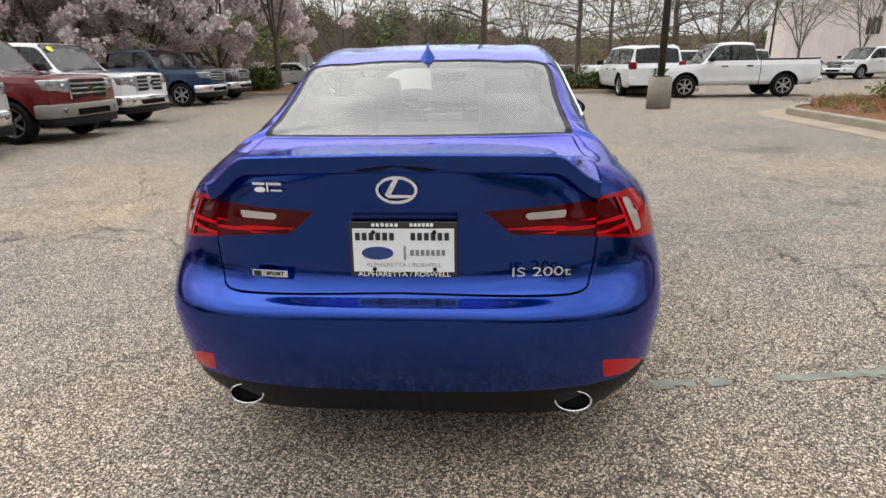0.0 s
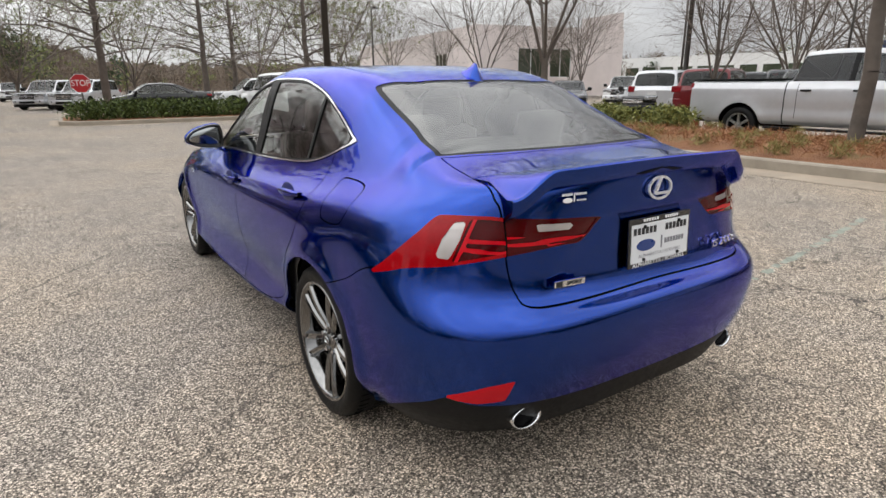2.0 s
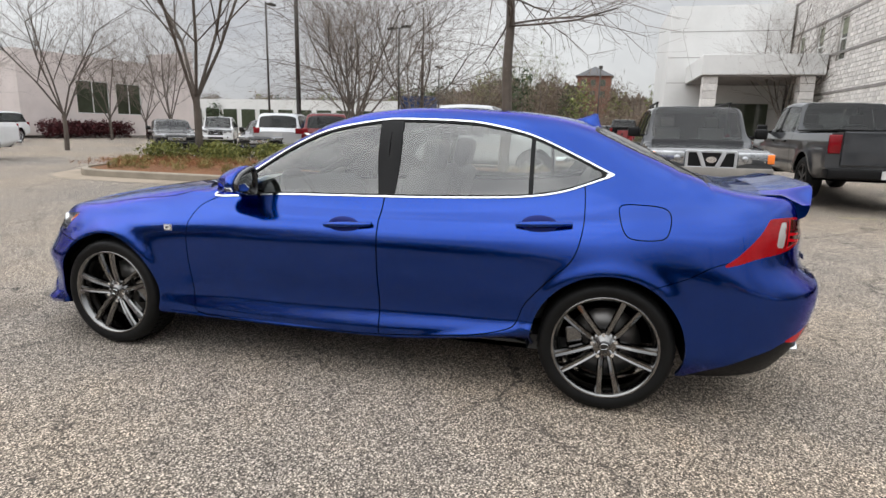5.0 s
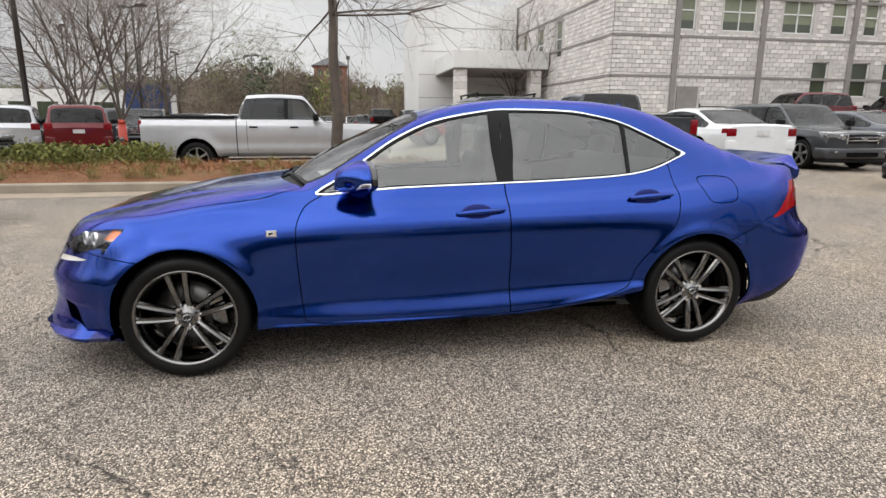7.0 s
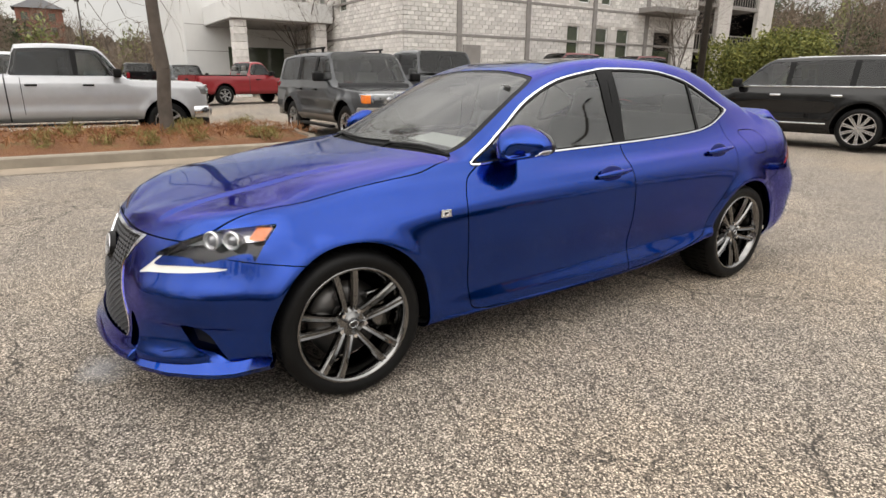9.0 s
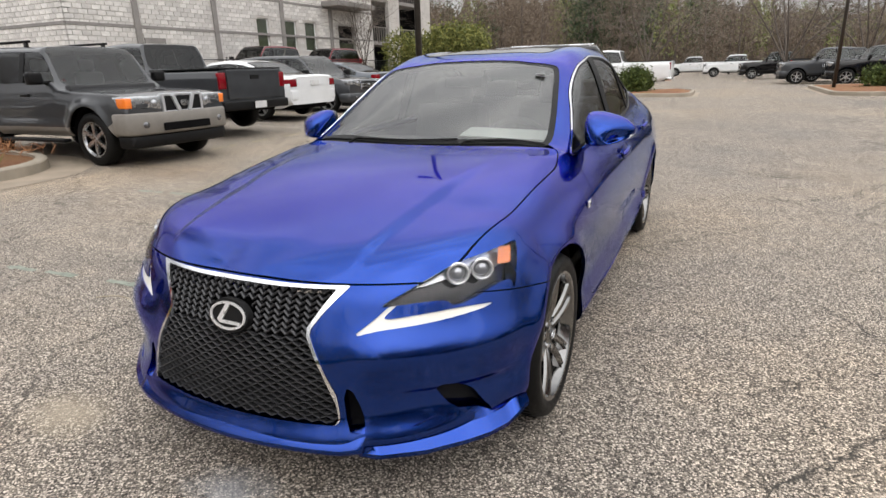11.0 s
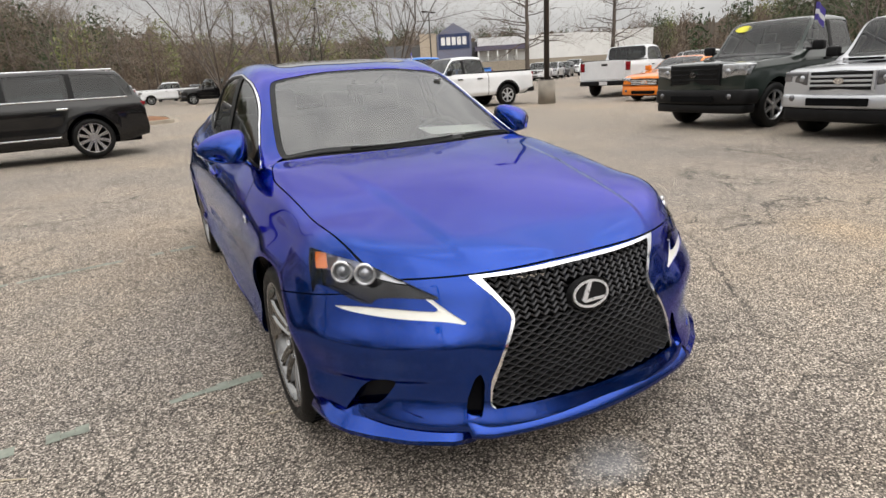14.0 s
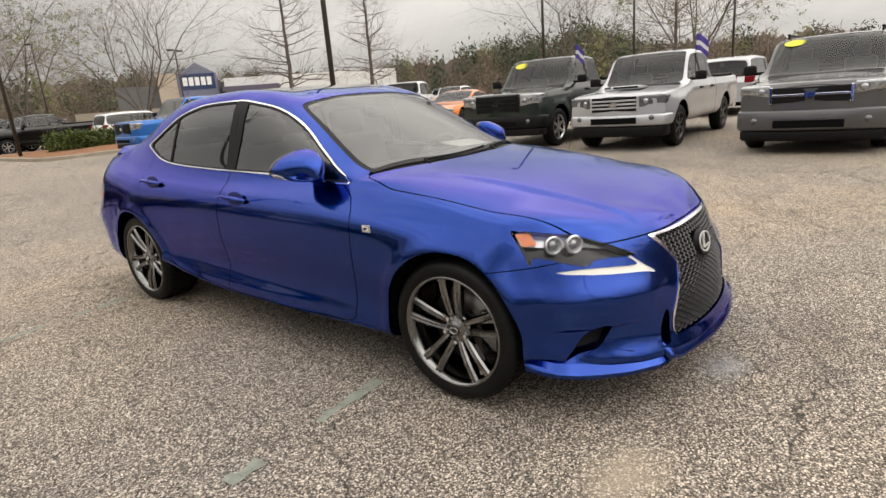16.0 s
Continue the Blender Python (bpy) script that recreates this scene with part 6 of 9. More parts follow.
    if sticker:
        ya = roof0 + 0.16
        tilt = math.degrees(math.atan2(float(top(ya - 0.05)) - float(top(ya + 0.05)), 0.1))
        bm = bmesh.new()
        bmesh.ops.create_cone(bm, cap_ends=True, segments=24, radius1=1, radius2=1, depth=0.004)
        bmesh.ops.scale(bm, vec=(0.16, 0.075, 1), verts=bm.verts)
        bmesh.ops.transform(bm, matrix=pose(0.5 * w, ya, float(top(ya)) + 0.002, -tilt, 4, 12), verts=bm.verts)
        part("sale_sticker", bm, M_YELLOW, root, "yellow oval sale sticker", smooth=False)
    if scoop:
        bm = bmesh.new()
        box(bm, -0.3, 0.3, -0.25, 0.32, hood[1] - 0.03, hood[1] + 0.035, bevel=0.02)
        for v in bm.verts:
            if v.co.z > hood[1] and v.co.y < 0:
                v.co.z -= 0.03
            v.co.x *= 1 - 0.2 * (v.co.y < 0)
        part("bonnet_scoop", bm, mat, root)
        # solid near-black block drawn as the shade inside the scoop
        bm = bmesh.new()
        box(bm, -0.24, 0.24, 0.3, 0.326, hood[1] - 0.015, hood[1] + 0.022, bevel=0.006)
        part("scoop_mouth", bm, M_SHADOW_BLACK, root)
    # underside and cabin
    bm = bmesh.new()
    box(bm, -0.8 * w, 0.8 * w, yr + 0.2, yf - 0.25, z0 - 0.02, z0 + 0.1)
    box(bm, -0.62 * w, 0.62 * w, yr + 0.25, yf - 0.3, z0 + 0.08, belt - 0.18)
    part("chassis", bm, M_SHADOW_BLACK, root, smooth=False)
    bm = bmesh.new()
    box(bm, -0.8 * w, 0.8 * w, cowl - 0.45, cowl + 0.05, belt - 0.2, belt - 0.02, bevel=0.04)
    part("dashboard", bm, M_VLINING, root)
    for sx in (-0.42 * w, 0.42 * w):
        bm = bmesh.new()
        box(bm, sx - 0.23, sx + 0.23, cowl - 1.2, cowl - 1.05, belt - 0.4, belt + 0.18, bevel=0.05)
        box(bm, sx - 0.12, sx + 0.12, cowl - 1.2, cowl - 1.1, belt + 0.2, belt + 0.38, bevel=0.04)
        part("front_seat", bm, M_LEATHER, root)
    # face
    fy = lambda x: yf - bow * (x / w) ** 2
    gw, g0, g1 = grille
    bm = bmesh.new()
    box(bm, -gw, gw, yf - 0.12, yf + 0.012 - bow * (gw / w) ** 2 * 0.4, g0, g1, bevel=0.02)
    gob = part("grille", bm, M_MATT_BLACK, root, smooth=False)
    for k in range(bars):
        bm = bmesh.new()
        zb = g0 + (g1 - g0) * (k + 1) / (bars + 1)
        box(bm, -gw + 0.02, gw - 0.02, yf - 0.03, yf + 0.026 - bow * (gw / w) ** 2 * 0.3, zb - 0.016, zb + 0.016, bevel=0.006)
        part("grille_bar", bm, grille_mat or M_CHROME, gob, smooth=False)
    if vee:
        for sx in (-1, 1):
            bm = bmesh.new()
            box(bm, -0.03, 0.03, -0.03, 0.03, -0.5 * (g1 - g0) - 0.01, 0.5 * (g1 - g0) + 0.01, bevel=0.01)
            bmesh.ops.transform(bm, matrix=pose(sx * 0.135, yf + 0.005, (g0 + g1) / 2, 0, sx * 22, 0), verts=bm.verts)
            part("grille_bar", bm, grille_mat, gob, smooth=False)
        for zz in (g0 - 0.005, g1 + 0.005):
            bm = bmesh.new()
            box(bm, -gw, gw, yf - 0.08, yf + 0.016, zz - 0.018, zz + 0.018, bevel=0.008)
            part("grille_edge", bm, grille_mat, gob, smooth=False)
    if grille_mat is not None:
        for sx in (-1, 1):
            bm = bmesh.new()
            box(bm, sx * gw - 0.02, sx * gw + 0.02, yf - 0.1, fy(gw) + 0.03, g0 - 0.01, g1 + 0.01, bevel=0.008)
            part("grille_edge", bm, grille_mat, gob, smooth=False)
    bm = bmesh.new()
    bmesh.ops.create_cone(bm, cap_ends=True, segments=20, radius1=0.075, radius2=0.07, depth=0.02, matrix=Matrix.Translation((0, yf + 0.03, (g0 + g1) / 2)) @ Matrix.Rotation(radians(90), 4, "X") @ Matrix.Diagonal((1, 0.62, 1, 1)))
    part("maker_badge", bm, M_CHROME, gob, smooth=False)
    for s in (1, -1):
        bm = bmesh.new()
        x0, x1 = gw + 0.02, 0.955 * w
        vs = box(bm, x0, x1, yf - 0.42, yf - 0.02, lamp[0], lamp[1], bevel=0.03)
        for v in bm.verts:
            u = (v.co.x - x0) / (x1 - x0)
            v.co.y += fy(v.co.x) - yf + 0.03 - 0.02 * u
            if v.co.z < (lamp[0] + lamp[1]) / 2:
                v.co.z += 0.05 * u
        bmesh.ops.scale(bm, vec=(s, 1, 1), verts=bm.verts)
        bmesh.ops.recalc_face_normals(bm, faces=bm.faces)
        lob = part("headlamp", bm, lamp_mat or M_CLEAR_LAMP, root)
        bm = bmesh.new()
        bmesh.ops.create_uvsphere(bm, u_segments=12, v_segments=8, radius=0.055, matrix=Matrix.Translation((s * (x0 + 0.11), fy(x0 + 0.11) - 0.02, (lamp[0] + lamp[1]) / 2)))
        part("lamp_bulb", bm, M_PROJECTOR, lob)
        if amber:
            bm = bmesh.new()
            box(bm, x1 - 0.1, x1 + 0.004, fy(x1) - 0.18, fy(x1) + 0.012, lamp[0] + 0.04, lamp[1] - 0.02, bevel=0.015)
            bmesh.ops.scale(bm, vec=(s, 1, 1), verts=bm.verts)
            bmesh.ops.recalc_face_normals(bm, faces=bm.faces)
            part("indicator", bm, M_AMBER_LENS, lob)
        bm = bmesh.new()
        tube(bm, (s * 0.72 * w, fy(0.72 * w) - 0.05, bumper[0] + 0.14), (s * 0.72 * w, fy(0.72 * w) + 0.055, bumper[0] + 0.14), 0.05, 0.045, 14)
        part("fog_lamp", bm, M_SMOKE_LAMP, root)
        # tail lamp
        bm = bmesh.new()
        tx = 0.16 if kind == "pickup" else 0.22
        box(bm, 0.965 * w - tx, 0.985 * w, yr + (0.03 if kind == "pickup" else 0.045), yr + (0.1 if kind == "pickup" else 0.26), tail[0], tail[1], bevel=0.02)
        for v in bm.verts:
            v.co.y -= 0.035
            v.co.y += 0.06 * max(0, v.co.x / w - 0.6)
        bmesh.ops.scale(bm, vec=(s, 1, 1), verts=bm.verts)
        bmesh.ops.recalc_face_normals(bm, faces=bm.faces)
        part("tail_lamp", bm, M_VTAIL, root)
        bm = bmesh.new()
        box(bm, w + 0.02, w + 0.22, cowl - 0.32, cowl - 0.18, belt + 0.0, belt + 0.17, bevel=0.035)
        box(bm, 0.9 * w, w + 0.05, cowl - 0.3, cowl - 0.22, belt, belt + 0.05)
        bmesh.ops.scale(bm, vec=(s, 1, 1), verts=bm.verts)
        bmesh.ops.recalc_face_normals(bm, faces=bm.faces)
        part("door_mirror", bm, M_MATT_BLACK if kind != "sedan" else mat, root)
        for k, ysm in enumerate(list(seams)[1:]):
            bm = bmesh.new()
            box(bm, 0.985 * w, 1.0 * w + 0.03, ysm + 0.06, ysm + 0.26, belt - 0.17, belt - 0.13, bevel=0.012)
            bmesh.ops.scale(bm, vec=(s, 1, 1), verts=bm.verts)
            bmesh.ops.recalc_face_normals(bm, faces=bm.faces)
            part("door_handle", bm, M_MATT_BLACK if not chrome_line else M_CHROME, root)
        if roof_rack:
            bm = bmesh.new()
            rz = H + 0.03 if roof_rack == 1 else H - 0.05
            box(bm, 0.66 * w, 0.7 * w, yr + 0.5, roof0 - 0.35, rz, rz + 0.035, bevel=0.01)
            for yy in (yr + 0.6, (yr + roof0) / 2, roof0 - 0.45):
                box(bm, 0.665 * w, 0.695 * w, yy - 0.04, yy + 0.04, H - 0.1, rz + 0.01)
            bmesh.ops.scale(bm, vec=(s, 1, 1), verts=bm.verts)
            part("roof_rail", bm, M_MATT_BLACK if roof_rack == 1 else M_CHROME, root)
        for yw in (0.0, -wb):
            bm = bmesh.new()
            lathe(bm, [(r + 0.09, 0.94 * w), (r + 0.09, 0.5 * w), (0.05, 0.5 * w)], 20)
            bmesh.ops.delete(bm, geom=[f for f in bm.faces if min(v.co.z for v in f.verts) < -0.12], context="FACES")
            bmesh.ops.translate(bm, vec=(0, yw, r), verts=bm.verts)
            bmesh.ops.scale(bm, vec=(s, 1, 1), verts=bm.verts)
            part("wheel_housing", bm, M_SHADOW_BLACK, root)
    # bumpers
    b0, b1 = bumper
    wrap = [(k / 12 * 0.93 * w, fy(k / 12 * 0.93 * w) + 0.05 - 0.03 * (abs(k) / 12) ** 6) for k in range(-12, 13)]
    back_y = [fy(w) - 0.04, fy(w) - 0.16, r + 0.13]
    wrap = [(-w * c, y) for c, y in zip((1.005, 1.005, 0.985), reversed(back_y))][::1] + wrap + [(w * c, y) for c, y in zip((0.985, 1.005, 1.005), back_y)]
    for nm, lo, hi, tuck, mt in (("front_bumper", b0, b1, 0.0, bumper_mat or mat), ("valance", max(0.2, z0 - 0.16), b0 + 0.01, 0.05, M_MATT_BLACK)):
        bm = bmesh.new()
        prev = None
        for x, y in wrap:
            nx = np.clip(x / w, -1, 1) ** 5
            px, py = x - tuck * nx, y - tuck * (1 - abs(nx))
            cut_in = lambda t: (px - t * nx, py - t * (1 - abs(nx)))
            ring = [bm.verts.new((*cut_in(t), z)) for t, z in ((0.14, lo), (0.025, lo), (0.0, lo + 0.03), (0.0, hi - 0.035), (0.02, hi - 0.008), (0.14, hi))]
            if prev:
                for j in range(5):
                    bm.faces.new((prev[j], ring[j], ring[j + 1], prev[j + 1]))
            prev = ring
        bmesh.ops.recalc_face_normals(bm, faces=bm.faces)
        made = part(nm, bm, mt, root)
        if nm == "front_bumper":
            bob = made
    if step:
        for s in (1, -1):
            bm = bmesh.new()
            box(bm, w - 0.07, w + 0.05, -wb + r + 0.2, -r - 0.2, z0 - 0.09, z0 - 0.04, bevel=0.015)
            bmesh.ops.scale(bm, vec=(s, 1, 1), verts=bm.verts)
            bmesh.ops.recalc_face_normals(bm, faces=bm.faces)
            part("running_board", bm, M_MATT_BLACK, root)
    # solid near-black block drawn as the shade inside an intake
    bm = bmesh.new()
    box(bm, -0.45 * w, 0.45 * w, yf + 0.02, yf + 0.062, b0 + 0.04, b0 + 0.15, bevel=0.01)
    part("lower_intake", bm, M_SHADOW_BLACK, bob, smooth=False)
    bm = bmesh.new()
    box(bm, -0.97 * w, 0.97 * w, yr - 0.1 if kind == "pickup" else yr - 0.02, yr + 0.2, 0.45, 0.62 if kind == "pickup" else 0.7, bevel=0.03)
    for v in bm.verts:
        v.co.y += 0.05 * (v.co.x / w) ** 2
    part("rear_bumper", bm, (bumper_mat or M_CHROME) if kind == "pickup" else (lower or mat), root)
    bm = bmesh.new()
    box(bm, -0.16, 0.16, yr - (0.108 if kind == "pickup" else 0.026), yr - 0.1 if kind == "pickup" else yr, 0.47 if kind == "pickup" else 0.8, 0.6 if kind == "pickup" else 0.92)
    part("plate", bm, M_GREY_PLATE, root, smooth=False)
    if kind == "pickup":
        bm = bmesh.new()
        box(bm, -0.78 * w, 0.78 * w, yr - 0.012, yr + 0.03, 0.66, bed - 0.02, bevel=0.015)
        tg = part("tailgate", bm, mat, root, smooth=False)
        bm = bmesh.new()
        box(bm, -0.12, 0.12, yr - 0.02, yr - 0.008, bed - 0.2, bed - 0.12, bevel=0.004)
        part("tailgate_handle", bm, M_MATT_BLACK, tg, smooth=False)
        bm = bmesh.new()
        box(bm, -0.9 * w, 0.9 * w, yr + 0.03, cab - 0.06, bed - 0.01, bed + 0.02, bevel=0.008)
        part("bed_cover", bm, tonneau or M_MATT_BLACK, root, smooth=False)
    first = road_wheel(root, r, rim or M_SILVER_RIM, spokes, twin)
    first.matrix_basis = pose(0.97 * w, 0, r)
    for s, yw in ((-1, 0.0), (1, -wb), (-1, -wb)):
        copy_thing(first, pose(s * 0.97 * w, yw, r, 0, 0, 0 if s > 0 else 180))
    return root


def park(x, y, heading):
    """The place of the front axle's middle, and which way the bonnet points, in degrees from east."""
    return pose(x, y, ground_z(x, y), 0, 0, heading - 90)


FULL_SIZE = dict(kind="pickup", wb=3.68, fo=0.95, ro=1.25, W=2.03, H=1.94, r=0.4, z0=0.46, belt=1.3, hood=(1.22, 1.28), cowl=-0.62, roof0=-1.2, cab=-2.72, bed=1.37, grille=(0.52, 0.8, 1.15), lamp=(0.9, 1.15), step=True,
            bumper=(0.46, 0.72), seams=(-0.55, -1.55, -2.5), pillars=((-1.57, 0.05),), tail=(0.98, 1.3))
MID = dict(kind="pickup", wb=3.22, fo=0.9, ro=1.15, W=1.86, H=1.79, r=0.38, z0=0.42, belt=1.17, hood=(1.04, 1.13), cowl=-0.5, roof0=-1.08, cab=-2.38, bed=1.22, grille=(0.44, 0.72, 0.98), lamp=(0.78, 0.99),
           bumper=(0.44, 0.68), seams=(-0.48, -1.4, -2.2), pillars=((-1.42, 0.05),), tail=(0.85, 1.15))

vehicle("pickup_truck", "silver crew-cab pickup truck with a chrome grille beside the planted island", "pickup truck", M_SILVER_PAINT, park(11.95, 0.2, -90), **FULL_SIZE, pane=M_GLASS_DARK, grille_mat=M_CHROME, bumper_mat=M_CHROME, spokes=6)
vehicle("off_road_suv", "dark grey off-road car with tan-grey bumper and roof rack", "suv", M_GREY_PAINT, park(6.8, -2.95, 180), kind="suv", wb=2.7, fo=0.86, ro=0.95, W=1.85, H=1.74, r=0.38, z0=0.42, belt=1.16, hood=(1.0, 1.1), cowl=-0.6,
        roof0=-1.1, rear_slope=0.16, grille=(0.34, 0.74, 0.97), grille_mat=M_SILVER_PAINT, bars=0, lamp=(0.77, 0.97), bumper=(0.44, 0.75), bumper_mat=M_BUMPER_GREY, seams=(-0.55, -1.5, -2.3), pillars=((-1.5, 0.06), (-2.35, 0.08)),
        spokes=6, lower=M_BUMPER_GREY, roof_rack=1, amber=True, bow=0.1, flare=0.045, step=True, vee=True)
vehicle("pickup_truck", "dark grey pickup truck seen from behind, black bumper", "pickup truck", M_GREY_PAINT, park(11.5, -5.8, 0), **MID, bumper_mat=M_MATT_BLACK, rim=M_DARK_RIM)
vehicle("saloon_car", "white saloon car with red tail lamps", "car", M_WHITE_PAINT, park(12.1, -9.1, 0), kind="sedan", wb=2.85, fo=0.95, ro=1.07, W=1.85, H=1.47, r=0.34, z0=0.25, belt=0.95, hood=(0.78, 0.95), cowl=-0.3, roof0=-1.15, roof1=-2.3, deck=(-3.25, 1.08),
        grille=(0.4, 0.48, 0.68), lamp=(0.62, 0.78), bumper=(0.22, 0.46), seams=(-0.45, -1.5, -2.4), pillars=((-1.5, 0.05),), tail=(0.78, 0.96), twin=True, spokes=5)
vehicle("crossover_suv", "dark grey crossover with a chrome grille", "suv", M_GREY_PAINT, park(9.3, -12.05, 180), kind="suv", wb=2.82, fo=0.92, ro=0.98, W=1.92, H=1.7, r=0.37, z0=0.3, belt=1.08, hood=(0.95, 1.06), cowl=-0.35, roof0=-1.15,
        grille=(0.44, 0.66, 0.88), grille_mat=M_CHROME, bars=2, lamp=(0.74, 0.94), bumper=(0.3, 0.56), seams=(-0.5, -1.5, -2.4), pillars=((-1.5, 0.05),), twin=True, spokes=5)
vehicle("saloon_car", "slate grey saloon car seen from behind", "car", paint("slate_paint", (0.09, 0.1, 0.115), metal=0.4), park(13.2, -14.9, 0), kind="sedan", wb=2.85, fo=0.95, ro=1.07, W=1.85, H=1.45, r=0.34, z0=0.25, belt=0.95, hood=(0.78, 0.95), cowl=-0.3, roof0=-1.15, roof1=-2.3, deck=(-3.25, 1.08),
        grille=(0.4, 0.48, 0.68), lamp=(0.62, 0.78), bumper=(0.22, 0.46), seams=(-0.45, -1.5, -2.4), pillars=((-1.5, 0.05),), tail=(0.78, 0.98))
vehicle("luxury_suv", "glossy black three-row car with chrome trim and bright multi-spoke wheels", "suv", M_BLACK_PAINT, park(5.15, -10.97, 7.5), kind="suv", wb=3.03, fo=0.93, ro=1.1, W=2.02, H=1.76, r=0.395, z0=0.28, belt=1.15, hood=(0.98, 1.12), cowl=-0.5, roof0=-1.35,
        rear_slope=0.45, grille=(0.5, 0.55, 0.9), grille_mat=M_CHROME, lamp=(0.8, 0.95), bumper=(0.3, 0.52), seams=(-0.55, -1.65, -2.75), pillars=((-1.68, 0.05), (-2.8, 0.05)), twin=True, spokes=10, rim=M_RIM_BRIGHT, roof_rack=2, chrome_line=True, tail=(0.98, 1.06), pane=M_GLASS_DARK)
vehicle("pickup_truck", "white crew-cab pickup truck with silver wheels", "pickup truck", M_WHITE_PAINT, park(7.0, 17.8, 180), **MID)
vehicle("large_suv", "white estate-style car with red tail lamps seen from behind", "suv", M_WHITE_PAINT, park(5.9, 21.6, 95), kind="suv", wb=2.86, fo=0.95, ro=1.2, W=2.0, H=1.78, r=0.38, z0=0.32, belt=1.1, hood=(0.98, 1.1), cowl=-0.4, roof0=-1.2,
        seams=(-0.5, -1.55, -2.5), pillars=((-1.55, 0.05), (-2.5, 0.06)), tail=(0.95, 1.2), roof_rack=2)
vehicle("pickup_truck", "silver pickup truck with a black bonnet scoop", "pickup truck", M_SILVER_PAINT, park(-8.75, -1.44, 0), **{**MID, "W": 1.9, "bumper": (0.46, 0.66)}, scoop=True, grille_mat=M_SILVER_PAINT, bumper_mat=M_SILVER_PAINT, rim=M_DARK_RIM, lamp_mat=M_SMOKE_LAMP)
vehicle("pickup_truck", "dark green pickup truck with a black grille and bumper", "pickup truck", M_GREEN_PAINT, park(-9.0, -4.12, 0), **{**FULL_SIZE, "H": 1.93, "hood": (1.18, 1.27), "wb": 3.7, "cab": -2.4}, sticker=True, grille_mat=M_MATT_BLACK, bumper_mat=M_MATT_BLACK)
vehicle("pickup_truck", "dark grey pickup truck with a yellow sticker on its windscreen", "pickup truck", paint("charcoal_paint", (0.1, 0.1, 0.105), metal=0.4), park(-8.4, 1.68, 0), kind="pickup", wb=3.18, fo=1.0, ro=1.15, W=1.98, H=1.76, r=0.38, z0=0.36, belt=1.17,
        hood=(1.05, 1.14), cowl=-0.35, roof0=-1.05, cab=-2.5, bed=1.22, grille=(0.5, 0.76, 0.98), grille_mat=M_CHROME, bars=1, lamp=(0.84, 1.02), bumper=(0.36, 0.66), lower=M_MATT_BLACK, seams=(-0.45, -1.45, -2.3), pillars=((-1.45, 0.05),), tail=(0.85, 1.15), roof_rack=1, sticker=True)
vehicle("pickup_truck", "dark red pickup truck with a chrome mesh grille", "pickup truck", M_RED_PAINT, park(-8.45, 7.3, 0), **{**FULL_SIZE, "H": 1.95}, grille_mat=M_CHROME, bumper_mat=M_BUMPER_GREY)
vehicle("pickup_truck", "white pickup truck with a silver grille and a windscreen sticker", "pickup truck", M_WHITE_PAINT, park(-8.85, 10.15, 0), **FULL_SIZE, sticker=True, grille_mat=M_SILVER_PAINT, bumper_mat=M_CHROME)
vehicle("pickup_truck", "silver pickup truck nose with a black grille", "pickup truck", M_SILVER_PAINT, park(-8.5, 4.5, 0), **FULL_SIZE, bumper_mat=M_CHROME)
vehicle("pickup_truck", "dark blue pickup truck with chrome grille and bumper", "pickup truck", M_NAVY_PAINT, park(-10.3, 17.1, 0), **FULL_SIZE, grille_mat=M_CHROME, bumper_mat=M_CHROME)
vehicle("pickup_truck", "dark grey pickup truck beside a dark blue one", "pickup truck", M_GREY_PAINT, park(-10.6, 20.2, 0), **FULL_SIZE, grille_mat=M_CHROME, bumper_mat=M_CHROME)
vehicle("pickup_truck", "white mid-size pickup truck with black grille and steel wheels", "pickup truck", M_WHITE_PAINT, park(-7.85, -15.65, 0), **MID, grille_mat=M_MATT_BLACK, bumper_mat=M_MATT_BLACK, rim=M_STEEL_RIM, lamp_mat=M_SMOKE_LAMP, arch_mat=M_MATT_BLACK)
vehicle("pickup_truck", "bright blue pickup truck with a black grille", "pickup truck", M_TRUCK_BLUE, park(-7.5, -18.8, 0), **FULL_SIZE, grille_mat=M_MATT_BLACK, bumper_mat=M_TRUCK_BLUE, tonneau=M_TRUCK_BLUE)
vehicle("pickup_truck", "white and silver pickup truck seen from behind", "pickup truck", M_WHITE_PAINT, park(-19.6, -16.2, 205), **FULL_SIZE, bumper_mat=M_MATT_BLACK, rim=M_DARK_RIM)
vehicle("sports_coupe", "orange coupe with black stripes", "car", M_ORANGE_PAINT, park(-14.6, -10.9, 10), kind="sedan", wb=2.72, fo=0.9, ro=1.1, W=1.9, H=1.38, r=0.35, z0=0.22, belt=0.95, hood=(0.82, 0.98), cowl=-0.7, roof0=-1.5, roof1=-2.2, deck=(-3.1, 1.02),
        grille=(0.5, 0.5, 0.72), lamp=(0.62, 0.76), bumper=(0.2, 0.46), seams=(-0.6, -1.8), tail=(0.75, 0.95), rim=M_DARK_RIM)
vehicle("compact_suv", "silver compact car seen from behind, red tail lamps", "suv", M_SILVER_PAINT, park(-19.6, -1.6, 180), kind="suv", wb=2.7, fo=0.9, ro=0.95, W=1.85, H=1.68, r=0.35, z0=0.3, belt=1.05, hood=(0.95, 1.05), cowl=-0.35, roof0=-1.15,
        seams=(-0.45, -1.45, -2.35), pillars=((-1.45, 0.05),), tail=(0.92, 1.12))
